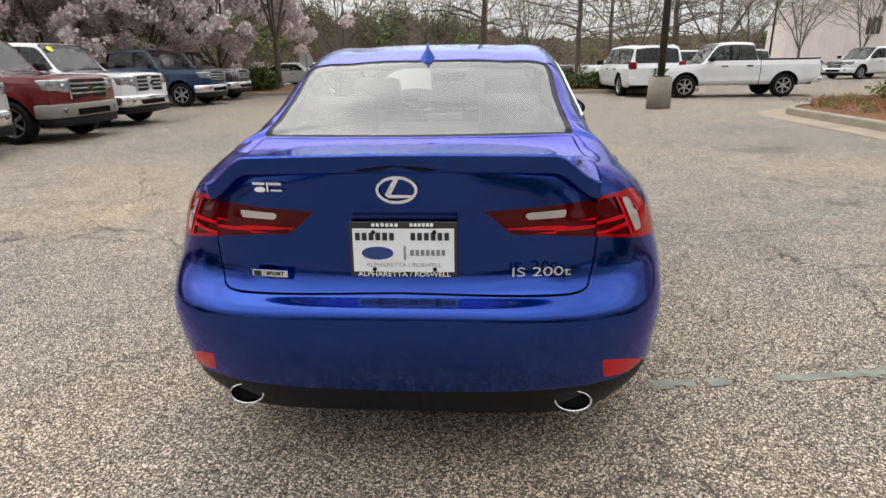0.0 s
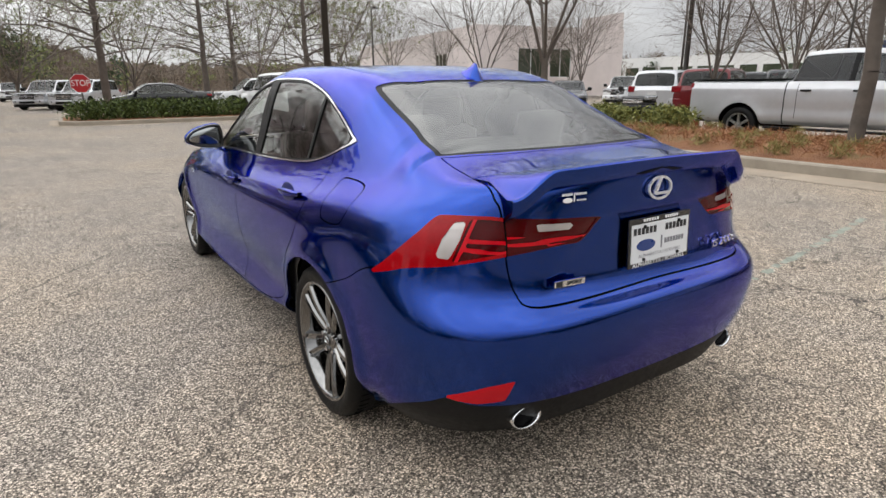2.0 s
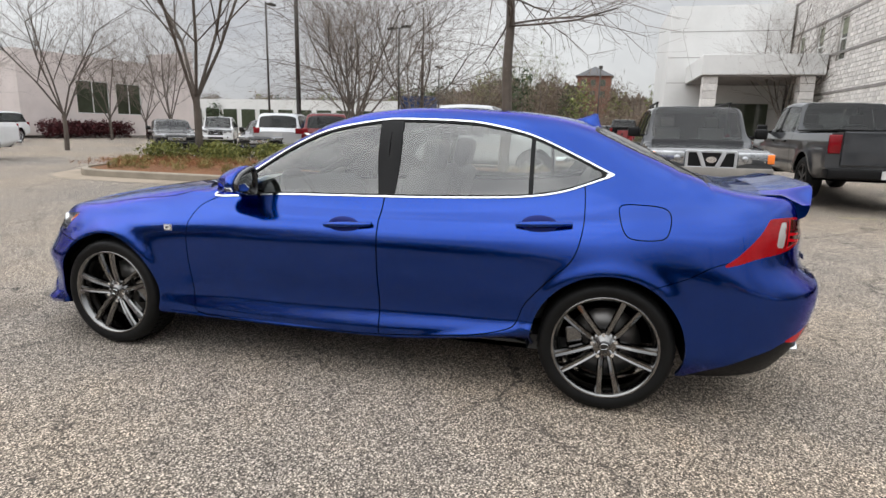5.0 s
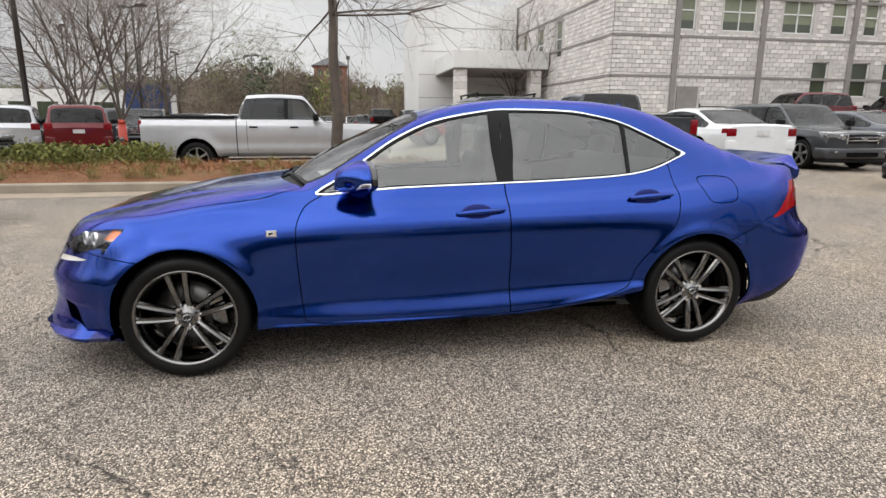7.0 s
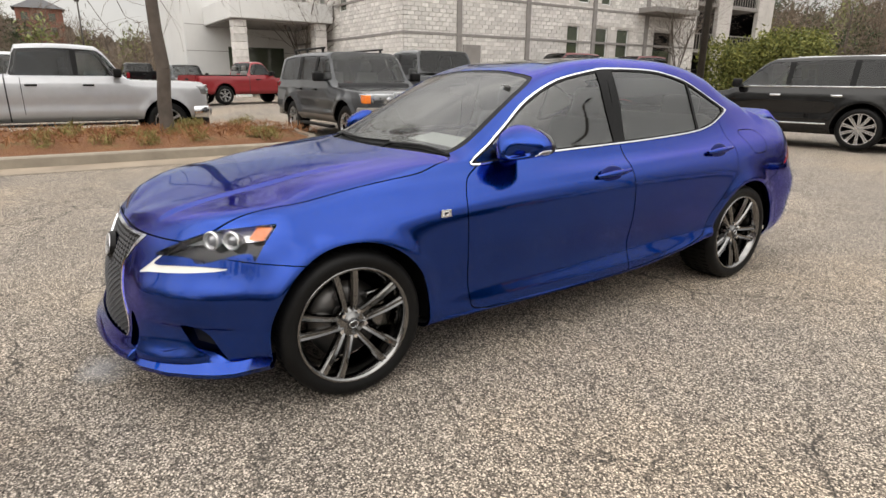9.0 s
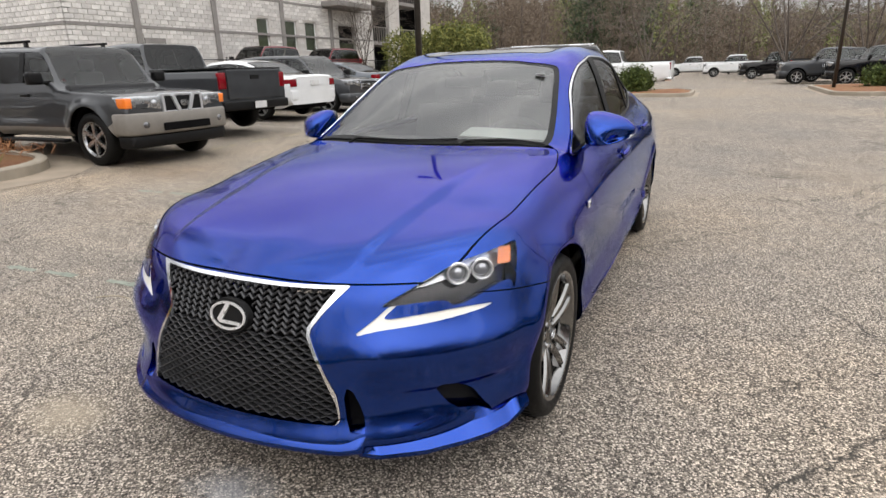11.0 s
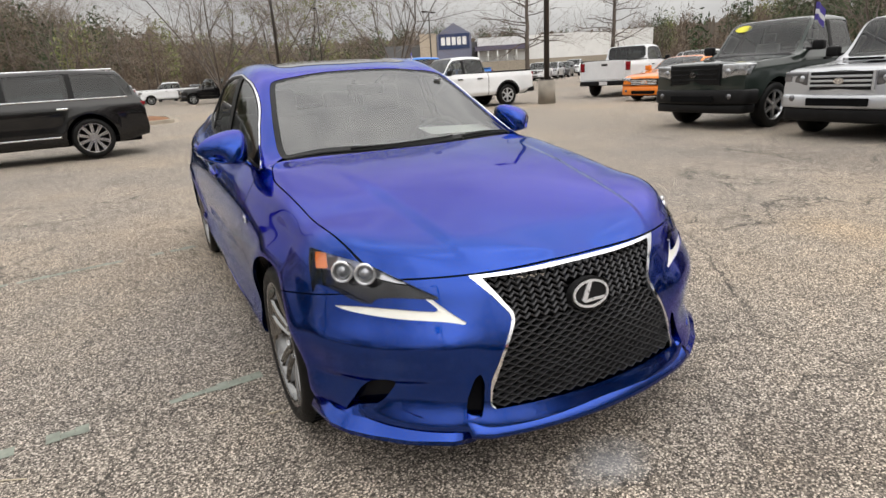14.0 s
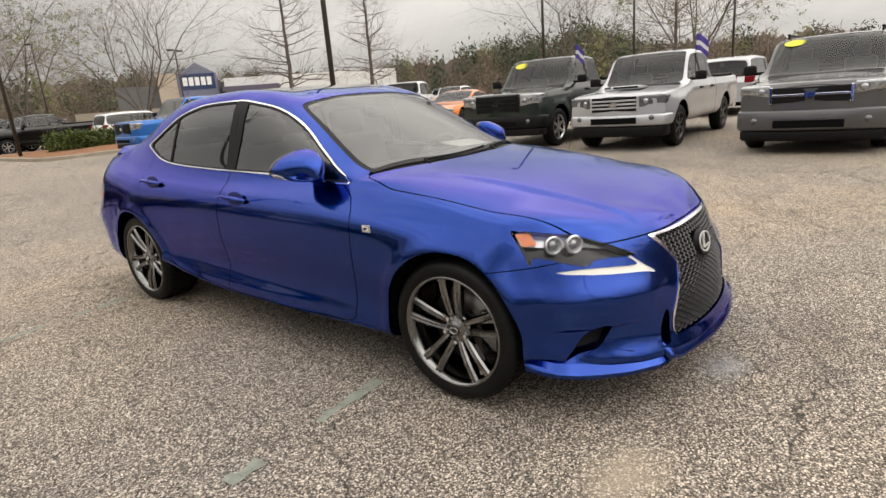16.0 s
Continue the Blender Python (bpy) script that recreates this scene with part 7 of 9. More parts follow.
vehicle("pickup_truck", "faded red single-cab pickup truck", "pickup truck", paint("faded_red_paint", (0.24, 0.02, 0.025)), park(22.6, -6.0, -75), kind="pickup", wb=2.85, fo=0.8, ro=1.05, W=1.75, H=1.65, r=0.36, z0=0.4, belt=1.1, hood=(0.98, 1.05), cowl=-0.55, roof0=-1.05, cab=-1.75, bed=1.1,
        grille=(0.42, 0.66, 0.86), lamp=(0.68, 0.86), bumper=(0.42, 0.6), seams=(-0.5, -1.55), tail=(0.8, 1.02), bumper_mat=M_CHROME)
# ---- kerbs, islands and markings ----
M_CONCRETE = plain("weathered_concrete", (0.31, 0.27, 0.215), 0.85, 0, 0.18, 2.0, bump=0.25, bscale=90)
M_GUTTER = plain("stained_gutter", (0.33, 0.27, 0.205), 0.88, 0, 0.22, 1.2, bump=0.2, bscale=90)
M_WORN_WHITE = plain("worn_white_line", (0.42, 0.4, 0.36), 0.85, 0, 0.3, 5)
M_WORN_YELLOW = plain("worn_yellow_line", (0.4, 0.34, 0.2), 0.85, 0, 0.3, 5)


def straw_material():
    m, n, l, b = node_mat("pine_straw")
    a = add_noise(n, l, 1.1, 6, 0.7)
    co = n.new("ShaderNodeTexCoord")
    mp = n.new("ShaderNodeMapping")
    mp.inputs["Scale"].default_value = (1.0, 6.0, 1.0)
    mp.inputs["Rotation"].default_value = (0, 0, 0.5)
    l.new(co.outputs["Object"], mp.inputs["Vector"])
    f = add_noise(n, l, 26, 6, 0.75, mp.outputs["Vector"])
    r1 = add_ramp(n, l, a.outputs["Fac"], [(0.35, (0.2, 0.085, 0.038)), (0.55, (0.27, 0.125, 0.055)), (0.7, (0.2, 0.15, 0.06))])
    r2 = add_ramp(n, l, f.outputs["Fac"], [(0.3, (0.45,) * 3), (0.7, (1.35,) * 3)])
    mx = add_mix(n, l, 1.0, r1.outputs["Color"], r2.outputs["Color"], "MULTIPLY")
    l.new(mx.outputs["Color"], b.inputs["Base Color"])
    b.inputs["Roughness"].default_value = 0.95
    add_bump(n, l, b, f.outputs["Fac"], 0.8, 0.03)
    return m


def leafy(name, dark, light):
    m, n, l, b = node_mat(name)
    g = n.new("ShaderNodeNewGeometry")
    r = add_ramp(n, l, g.outputs["Random Per Island"], [(0.0, dark), (1.0, light)])
    l.new(r.outputs["Color"], b.inputs["Base Color"])
    b.inputs["Roughness"].default_value = 0.7
    b.inputs["Specular IOR Level"].default_value = 0.25
    return m


M_STRAW = straw_material()
M_GRASS = leafy("dry_grass", (0.12, 0.1, 0.03), (0.3, 0.27, 0.1))
M_SHRUB = leafy("shrub_leaves", (0.05, 0.065, 0.015), (0.25, 0.25, 0.07))
M_HEDGE = leafy("hedge_leaves", (0.02, 0.035, 0.008), (0.1, 0.13, 0.03))
M_RED_HEDGE = leafy("dark_red_hedge", (0.03, 0.008, 0.01), (0.12, 0.03, 0.035))
M_BLOSSOM = leafy("pale_pink_blossom", (0.68, 0.58, 0.58), (0.9, 0.82, 0.82))
M_FRESH = leafy("fresh_leaves", (0.1, 0.12, 0.035), (0.24, 0.26, 0.1))
M_PINE = leafy("pine_needles", (0.03, 0.045, 0.022), (0.075, 0.1, 0.05))
M_WOOD_FAR = leafy("far_bare_twigs", (0.085, 0.062, 0.046), (0.2, 0.155, 0.115))
M_BARK = plain("grey_brown_bark", (0.11, 0.09, 0.075), 0.9, 0, 0.3, 3, bump=0.5, bscale=40)
M_TWIG = plain("bare_twigs", (0.2, 0.165, 0.14), 0.9, 0, 0.3, 2)


def outline(x0, x1, y0, y1, rad, n=8):
    pts = []
    for cx, cy, a0 in ((x1 - rad, y1 - rad, 0), (x0 + rad, y1 - rad, 90), (x0 + rad, y0 + rad, 180), (x1 - rad, y0 + rad, 270)):
        for k in range(n + 1):
            a = radians(a0 + 90 * k / n)
            pts.append((cx + rad * math.cos(a), cy + rad * math.sin(a)))
    return pts


def island(name, label, x0, x1, y0, y1, rad, mat, mound=0.12, gutter=0.0):
    """A raised bed inside a concrete kerb, with a gutter strip round it."""
    rings = [outline(x0, x1, y0, y1, rad), outline(x0 + 0.02, x1 - 0.02, y0 + 0.02, y1 - 0.02, rad - 0.02), outline(x0 + 0.15, x1 - 0.15, y0 + 0.15, y1 - 0.15, rad - 0.15), outline(x0 + 0.15, x1 - 0.15, y0 + 0.15, y1 - 0.15, rad - 0.15)]
    hs = (-0.05, 0.13, 0.15, 0.08)
    rings.insert(1, outline(x0, x1, y0, y1, rad))
    hs = (-0.05, 0.13, 0.15, 0.15, 0.05)
    V = [(x, y, ground_z(x, y) + h) for ring, h in zip(rings, hs) for x, y in ring]
    n = len(rings[0])
    F = [(a * n + k, a * n + (k + 1) % n, (a + 1) * n + (k + 1) % n, (a + 1) * n + k) for a in range(len(rings) - 1) for k in range(n)]
    tagged(pyd(name + "_kerb", V, F, M_CONCRETE, smooth=False), "weathered concrete kerb round a planted island", "kerb", kind="structure")
    V, F = [], []
    inner = outline(x0 + 0.14, x1 - 0.14, y0 + 0.14, y1 - 0.14, rad - 0.14, 10)
    cx, cy = (x0 + x1) / 2, (y0 + y1) / 2
    m = len(inner)
    steps = 14
    for j in range(steps + 1):
        u = 1 - j / steps
        for x, y in inner:
            px, py = cx + (x - cx) * u, cy + (y - cy) * u
            bump = mound * (1 - u ** 3) + 0.05 * noise.noise(Vector((px * 1.3, py * 1.3, 0))) * min(1, 4 * (1 - u))
            V.append((px, py, ground_z(px, py) + 0.11 + bump))
    F = [(j * m + k, j * m + (k + 1) % m, (j + 1) * m + (k + 1) % m, (j + 1) * m + k) for j in range(steps) for k in range(m)]
    tagged(pyd(name + "_bed", V, F, mat, smooth=True), label, "planting bed", kind="structure")
    if gutter:
        a, b = outline(x0 - gutter, x1 + gutter, y0 - gutter, y1 + gutter, rad + gutter), outline(x0, x1, y0, y1, rad)
        V = [(x, y, ground_z(x, y) + 0.005) for x, y in a] + [(x, y, ground_z(x, y) + 0.005) for x, y in b]
        F = [(k, (k + 1) % n, n + (k + 1) % n, n + k) for k in range(n)]
        tagged(pyd(name + "_gutter", V, F, M_GUTTER), "stained concrete gutter beside a kerb", "gutter", kind="structure")


island("island_east", "red-brown pine straw bed with dry grass tufts", 6.85, 10.3, -1.9, 10.5, 1.2, M_STRAW, 0.14, 0.55)
island("island_north", "planted bed with a low green hedge", -1.7, 9.0, 20.4, 25.4, 1.0, M_STRAW, 0.1, 0.3)
island("island_south", "grassy bed with a clipped bush", -0.2, 3.4, -26.5, -22.3, 0.8, M_GRASS and M_STRAW, 0.1, 0.2)
island("island_southwest", "grassy bed with a clipped hedge", -15.0, -5.0, -31.0, -22.4, 1.0, M_STRAW, 0.12, 0.2)
island("island_northwest", "straw bed with a clipped bush", -17.0, -7.0, 22.6, 30.0, 1.0, M_STRAW, 0.1)


def stripe(name, a, b, w, mat, label, worn=0.22):
    """A painted line just above the asphalt, broken where it has worn away."""
    a, b = Vector((*a, 0)), Vector((*b, 0))
    d = (b - a)
    side = Vector((-d.y, d.x, 0)).normalized() * w / 2
    n = max(2, int(d.length / 0.05))
    rnd = random.Random(name + str(a))
    V, F = [], []
    for k in range(n):
        if rnd.random() < 0.16 or 0.5 + 0.5 * math.sin(k * 0.31 + a.x * 9) < worn:
            continue
        p, q = a + d * (k / n), a + d * ((k + 0.97) / n)
        i = len(V)
        wa, wb = 1 - 0.6 * rnd.random(), 1 - 0.6 * rnd.random()
        for v in (p + side * wa, p - side * wb, q - side * wb, q + side * wa):
            V.append((v.x, v.y, ground_z(v.x, v.y) + 0.004))
        F.append((i, i + 1, i + 2, i + 3))
    tagged(pyd(name, V, F, mat), label, "road marking", kind="structure")


M_FADED_GREEN = plain("faded_green_chalk", (0.25, 0.275, 0.228), 0.9, 0, 0.35, 8)
stripe("parking_line", (6.55, -2.4), (7.1, -14.5), 0.1, M_WORN_YELLOW, "worn yellow parking line on asphalt")
for k, yy in enumerate((-4.4, -7.4, -10.4, -13.4)):
    stripe("bay_line", (6.65 + 0.05 * k, yy), (11.5, yy), 0.1, M_WORN_WHITE, "worn white parking bay line on asphalt")
stripe("chalk_line", (0.95, -1.66), (4.8, -1.12), 0.08, M_FADED_GREEN, "faded green chalk line on asphalt", 0.04)
stripe("chalk_line", (0.8, 0.97), (3.6, 1.16), 0.08, M_FADED_GREEN, "faded green chalk line on asphalt")
M_TWIG_PALE = plain("pale_dry_stalk", (0.5, 0.43, 0.32), 0.8, 0, 0.15)
for stalk in (((2.07, 1.31), (2.0, 1.25), (1.93, 1.235), (1.85, 1.245), (1.78, 1.28)), ((0.95, 1.335), (0.92, 1.34), (0.89, 1.337))):
    bm = bmesh.new()
    for (ax, ay), (bx, by) in zip(stalk, stalk[1:]):
        tube(bm, (ax, ay, 0.0045), (bx, by, 0.0045), 0.003, 0.003, 6)
    tagged(part("dry_stalk", bm, M_TWIG_PALE), "pale dry stalk lying on the asphalt", "twig", "dry stalks")

# ---- small plants ----
def cloud(name, label, category, blobs, count, size, mat, thin=1.0, seed=1, up=0.0, parent=None):
    """Many small leaves spread through the given soft balls (x, y, z, rx, ry, rz)."""
    rnd = np.random.RandomState(seed)
    vol = np.array([b[3] * b[4] * b[5] for b in blobs]) ** 0.75
    pick = rnd.choice(len(blobs), count, p=vol / vol.sum())
    B = np.array(blobs)[pick]
    d = rnd.normal(size=(count, 3))
    d /= np.linalg.norm(d, axis=1, keepdims=True)
    rad = rnd.uniform(0.25, 1.0, (count, 1)) ** 0.5 * (1 + 0.18 * rnd.normal(size=(count, 1)))
    C = B[:, :3] + d * rad * B[:, 3:6]
    u = rnd.normal(size=(count, 3))
    u[:, 2] += up
    u /= np.linalg.norm(u, axis=1, keepdims=True)
    v = np.cross(u, rnd.normal(size=(count, 3)))
    v /= np.linalg.norm(v, axis=1, keepdims=True)
    s = size * rnd.uniform(0.6, 1.4, (count, 1))
    V = np.stack([C - u * s, C + v * s * 0.5 * thin, C + u * s, C - v * s * 0.5 * thin], 1).reshape(-1, 3)
    F = [(4 * k, 4 * k + 1, 4 * k + 2, 4 * k + 3) for k in range(count)]
    ob = pyd(name, V, F, mat, parent)
    return tagged(ob, label, category, kind="stuff") if parent is None else ob


rnd = random.Random(5)
tufts = [(rnd.uniform(7.3, 10.0), rnd.uniform(-1.4, 10.0), 0.32, 0.16, 0.16, 0.1) for _ in range(90)]
tufts = [(x, y, ground_z(x, y) + 0.26, a, b, c) for x, y, _, a, b, c in tufts]
cloud("dry_grass", "dry yellow-green grass tufts on pine straw", "grass", tufts, 7000, 0.09, M_GRASS, 0.16, 2, 1.2)
cloud("fallen_needles", "red-brown pine needles on a planted bed", "pine straw", [(8.6, y, ground_z(8.6, y) + 0.26, 1.6, 0.7, 0.07) for y in np.linspace(-1.2, 9.8, 14)], 9000, 0.09, leafy("straw_needles", (0.16, 0.06, 0.025), (0.36, 0.18, 0.085)), 0.12, 3)
cloud("low_shrubs", "yellow-green low shrubs on a planted island", "shrub", [(9.7 + 0.5 * math.sin(k * 2.1), 4.6 + 0.62 * k, ground_z(9.7, 5) + 0.4, 0.6, 0.5, 0.26) for k in range(9)], 11000, 0.042, M_SHRUB, 0.9, 4)
cloud("hedge_north", "low clipped green hedge", "hedge", [(x, 21.6, 0.45, 0.6, 0.75, 0.42) for x in np.linspace(-0.9, 8.2, 16)], 15000, 0.06, M_HEDGE, 0.9, 5)
cloud("clipped_bush", "rounded clipped green bush", "bush", [(2.2, -24.0, 0.6, 0.75, 0.75, 0.62)], 5000, 0.06, M_HEDGE, 0.9, 6)
cloud("clipped_hedge", "clipped dark green hedge on a grassy bed", "hedge", [(x, -26.5, 0.55, 0.6, 0.6, 0.5) for x in np.linspace(-10.5, -7.0, 6)], 7000, 0.07, M_HEDGE, 0.9, 7)
cloud("clipped_hedge", "clipped green hedge on a straw bed", "hedge", [(x, 24.2, 0.6, 0.72, 0.7, 0.62) for x in np.linspace(-11.1, -10.3, 3)], 6000, 0.07, M_HEDGE, 0.9, 8)
cloud("shrub_bank", "bushy yellow-green shrubs beside the grey building", "shrub", [(12.4 + 0.8 * k, -30.0 - 1.0 * (k % 2), zz + 0.3 * math.sin(k), 1.2, 1.2, 1.0) for k in range(7) for zz in (1.2, 2.8)], 24000, 0.09, M_SHRUB, 0.9, 9)
cloud("red_hedge", "dark red clipped hedge along a pale building", "hedge", [(x, 35.4, 0.7, 0.7, 0.6, 0.6) for x in np.linspace(28.6, 35.5, 12)], 5000, 0.1, M_RED_HEDGE, 0.9, 10)

# ---- trees ----
def sticks(segs, sides=5):
    """Tapered round bars as plain lists of corners and faces."""
    V, F = [], []
    for p, q, r0, r1 in segs:
        d = q - p
        d = d / (np.linalg.norm(d) + 1e-9)
        a = np.cross(d, (0, 0, 1) if abs(d[2]) < 0.9 else (1, 0, 0))
        a /= np.linalg.norm(a)
        b = np.cross(d, a)
        i = len(V)
        for c, r in ((p, r0), (q, r1)):
            for k in range(sides):
                t = 2 * math.pi * k / sides
                V.append(c + (a * math.cos(t) + b * math.sin(t)) * r)
        F += [(i + k, i + (k + 1) % sides, i + sides + (k + 1) % sides, i + sides + k) for k in range(sides)]
    return V, F


def grow(rnd, p, d, length, r, depth, segs, twigs, bend, fork, droop):
    n = 3 if depth > 1 else 2
    for k in range(n):
        d = d + rnd.normal(0, bend, 3) + np.array((0, 0, droop))
        d /= np.linalg.norm(d)
        q = p + d * length / n
        r2 = r * (0.86 if k < n - 1 else 0.78)
        (segs if depth > 1 else twigs).append((p, q, r, r2))
        p, r = q, r2
        if depth > 0:
            for _ in range(fork if k else max(1, fork - 1)):
                side = rnd.normal(0, 1, 3)
                side -= d * (side @ d)
                side /= np.linalg.norm(side) + 1e-9
                nd = d * rnd.uniform(0.5, 1.0) + side * rnd.uniform(0.5, 1.0)
                grow(rnd, p, nd / np.linalg.norm(nd), length * rnd.uniform(0.5, 0.72), r * rnd.uniform(0.4, 0.6), depth - 1, segs, twigs, bend, fork, droop)


def bare_tree(label, at, height, clear, seed, style="spread", r=0.13, leaves=None, leaf_size=0.05, leaf_count=0):
    """A leafless or budding tree: trunk, limbs and fine twigs; style: spread, upright or tiers of level limbs."""
    root = thing("tree", label, "tree", "car park trees", pose(*at))
    rnd = np.random.RandomState(seed)
    segs, twigs = [], []
    if style == "tiers":
        p = np.zeros(3)
        n = 14
        for k in range(n):
            q = np.array((0.02 * rnd.normal(), 0.02 * rnd.normal(), height * (k + 1) / n))
            rr = r * (1 - 0.8 * k / n)
            segs.append((p, q, rr, r * (1 - 0.8 * (k + 1) / n)))
            if q[2] > clear:
                for _ in range(8 if height < 9 else 5):
                    a = rnd.uniform(0, 2 * math.pi)
                    ln = (height - q[2]) * 0.32 + 0.7
                    grow(rnd, q - np.array((0, 0, rnd.uniform(0, height / n))), np.array((math.cos(a), math.sin(a), rnd.uniform(-0.05, 0.45))), ln * rnd.uniform(0.7, 1.15), rr * 0.26, 2, segs, twigs, 0.13, 3 if height < 9 else 2, 0.01)
            p = q
    else:
        up = 0.12 if style == "upright" else 0.02
        p = np.zeros(3)
        q = np.array((0.03, 0.02, clear))
        segs.append((p, np.array((0.02, 0, clear * 0.5)), r * 1.15, r))
        segs.append((np.array((0.02, 0, clear * 0.5)), q, r, r * 0.9))
        stems = 5 if style == "upright" else 6
        for k in range(stems):
            a = 2 * math.pi * (k + rnd.uniform(-0.3, 0.3)) / stems
            lean = rnd.uniform(0.25, 0.5) if style == "upright" else rnd.uniform(0.5, 1.1)
            d = np.array((math.cos(a) * lean, math.sin(a) * lean, 1.0))
            grow(rnd, q - np.array((0, 0, rnd.uniform(0, clear * 0.2))), d / np.linalg.norm(d), (height - clear) * rnd.uniform(0.75, 1.0), r * 0.46, 3, segs, twigs, 0.09, 3, up * 0.6)
    V, F = sticks(segs, 6)
    pyd("trunk", V, F, M_BARK, root, smooth=True)
    V, F = sticks(twigs, 3)
    pyd("crown", V, F, M_TWIG, root)
    if leaf_count:
        ends = [t[1] for t in twigs]
        pick = [ends[i] for i in rnd.choice(len(ends), min(len(ends), 420), replace=False)]
        cloud("crown", "", "", [(*e, 0.35, 0.35, 0.3) for e in pick], leaf_count, leaf_size, leaves, 0.9, seed, 0, root)
    return root


def stand(x, y, dz=0.0):
    return (x, y, ground_z(x, y) + dz)


bare_tree("bare tree with level limbs in a straw bed", stand(8.62, 0.6, 0.1), 8.5, 3.1, 11, "tiers", 0.125)
bare_tree("bare forked tree in a straw bed", stand(9.82, 8.95, 0.1), 7.2, 1.7, 12, "upright", 0.1)
bare_tree("small bare sapling beside a red standpipe", stand(13.8, 6.4), 4.2, 1.3, 13, "upright", 0.08)
upright = bare_tree("bare upright tree near a pale building", stand(16.8, 21.0), 6.2, 1.5, 14, "upright", 0.09)
for x, y, s in ((26.7, 23.9, 1.0), (30.0, 31.5, 1.0), (35.0, 33.0, 0.9), (24.0, 44.0, 1.1), (31.0, -12.6 + 2.0, 1.0), (22.0, 33.0, 0.9), (20.6, -31.0, 0.9), (-10.4, 26.5, 1.7)):
    copy_thing(upright, pose(x, y, ground_z(x, y), 0, 0, x * 77) @ Matrix.Scale(s, 4))
level = bare_tree("tall bare tree with level limbs behind a hedge", stand(0.2, 25.5), 11.0, 2.6, 15, "tiers", 0.2)
for x, y, s in ((9.0, 25.2, 0.85), (8.5, 37.3, 0.9), (5.8, 33.0, 0.95), (-25.5, -33.5, 1.05), (-33.5, -33.0, 1.05), (40.0, 12.0, 0.9), (-41.0, -10.5, 0.9)):
    copy_thing(level, pose(x, y, ground_z(x, y), 0, 0, x * 53) @ Matrix.Scale(s, 4))
wide = bare_tree("broad bare tree with fine twigs", stand(-16.5, 33.0), 9.5, 1.2, 16, "spread", 0.16)
for x, y, s in ((-18.5, 15.6, 0.75), (37.0, 16.0, 1.1), (44.0, 14.0, 1.15), (-5.3, -47.0, 0.95), (-23.0, -52.0, 1.1), (50.0, 22.0, 1.1), (-12.0, -58.0, 1.1), (-54.0, -24.5, 1.0), (6.0, -62.0, 1.0)):
    copy_thing(wide, pose(x, y, ground_z(x, y), 0, 0, x * 31) @ Matrix.Scale(s, 4))
cherry = bare_tree("cherry tree covered in pale pink blossom", stand(-18.4, 20.5), 7.4, 1.2, 17, "spread", 0.15, M_BLOSSOM, 0.1, 60000)
for x, y, s in ((-16.8, 25.0, 1.1), (-18.0, 30.5, 1.25), (-23.0, 24.0, 1.2), (-21.5, 17.0, 1.0)):
    copy_thing(cherry, pose(x, y, 0, 0, 0, x * 41) @ Matrix.Scale(s, 4))
budding = bare_tree("tree with fresh pale green buds", stand(19.0, 47.0), 9.5, 1.8, 18, "spread", 0.16, M_FRESH, 0.09, 7000)
for x, y, s in ((-11.0, 43.0, 1.0), (-4.0, 52.0, 0.9), (14.0, 52.0, 1.1), (27.0, 60.0, 1.0), (5.0, 62.0, 1.0), (-58.0, -14.0, 1.1), (-20.0, -74.0, 1.3), (112.0, 14.0, 1.2)):
    copy_thing(budding, pose(x, y, 0, 0, 0, x * 29) @ Matrix.Scale(s, 4))

# ---- far woods ----
skyline = curve1([(-180, 2.6), (-170, 3.6), (-163, 3.4), (-156, 6.0), (-150, 5.0), (-143, 4.2), (-128, 3.7), (-113, 4.5), (-98, 4.6), (-89, 6.4), (-80, 8.2), (-70, 7.8), (-60, 7.0), (-45, 5.4), (-20, 4.2), (-5, 4.4), (2, 5.9), (12, 5.6), (18, 4.2),
                  (30, 3.0), (50, 2.4), (70, 2.6), (82, 2.4), (92, 4.5), (100, 5.7), (108, 5.8), (120, 5.2), (140, 4.8), (165, 3.2), (180, 2.6)])


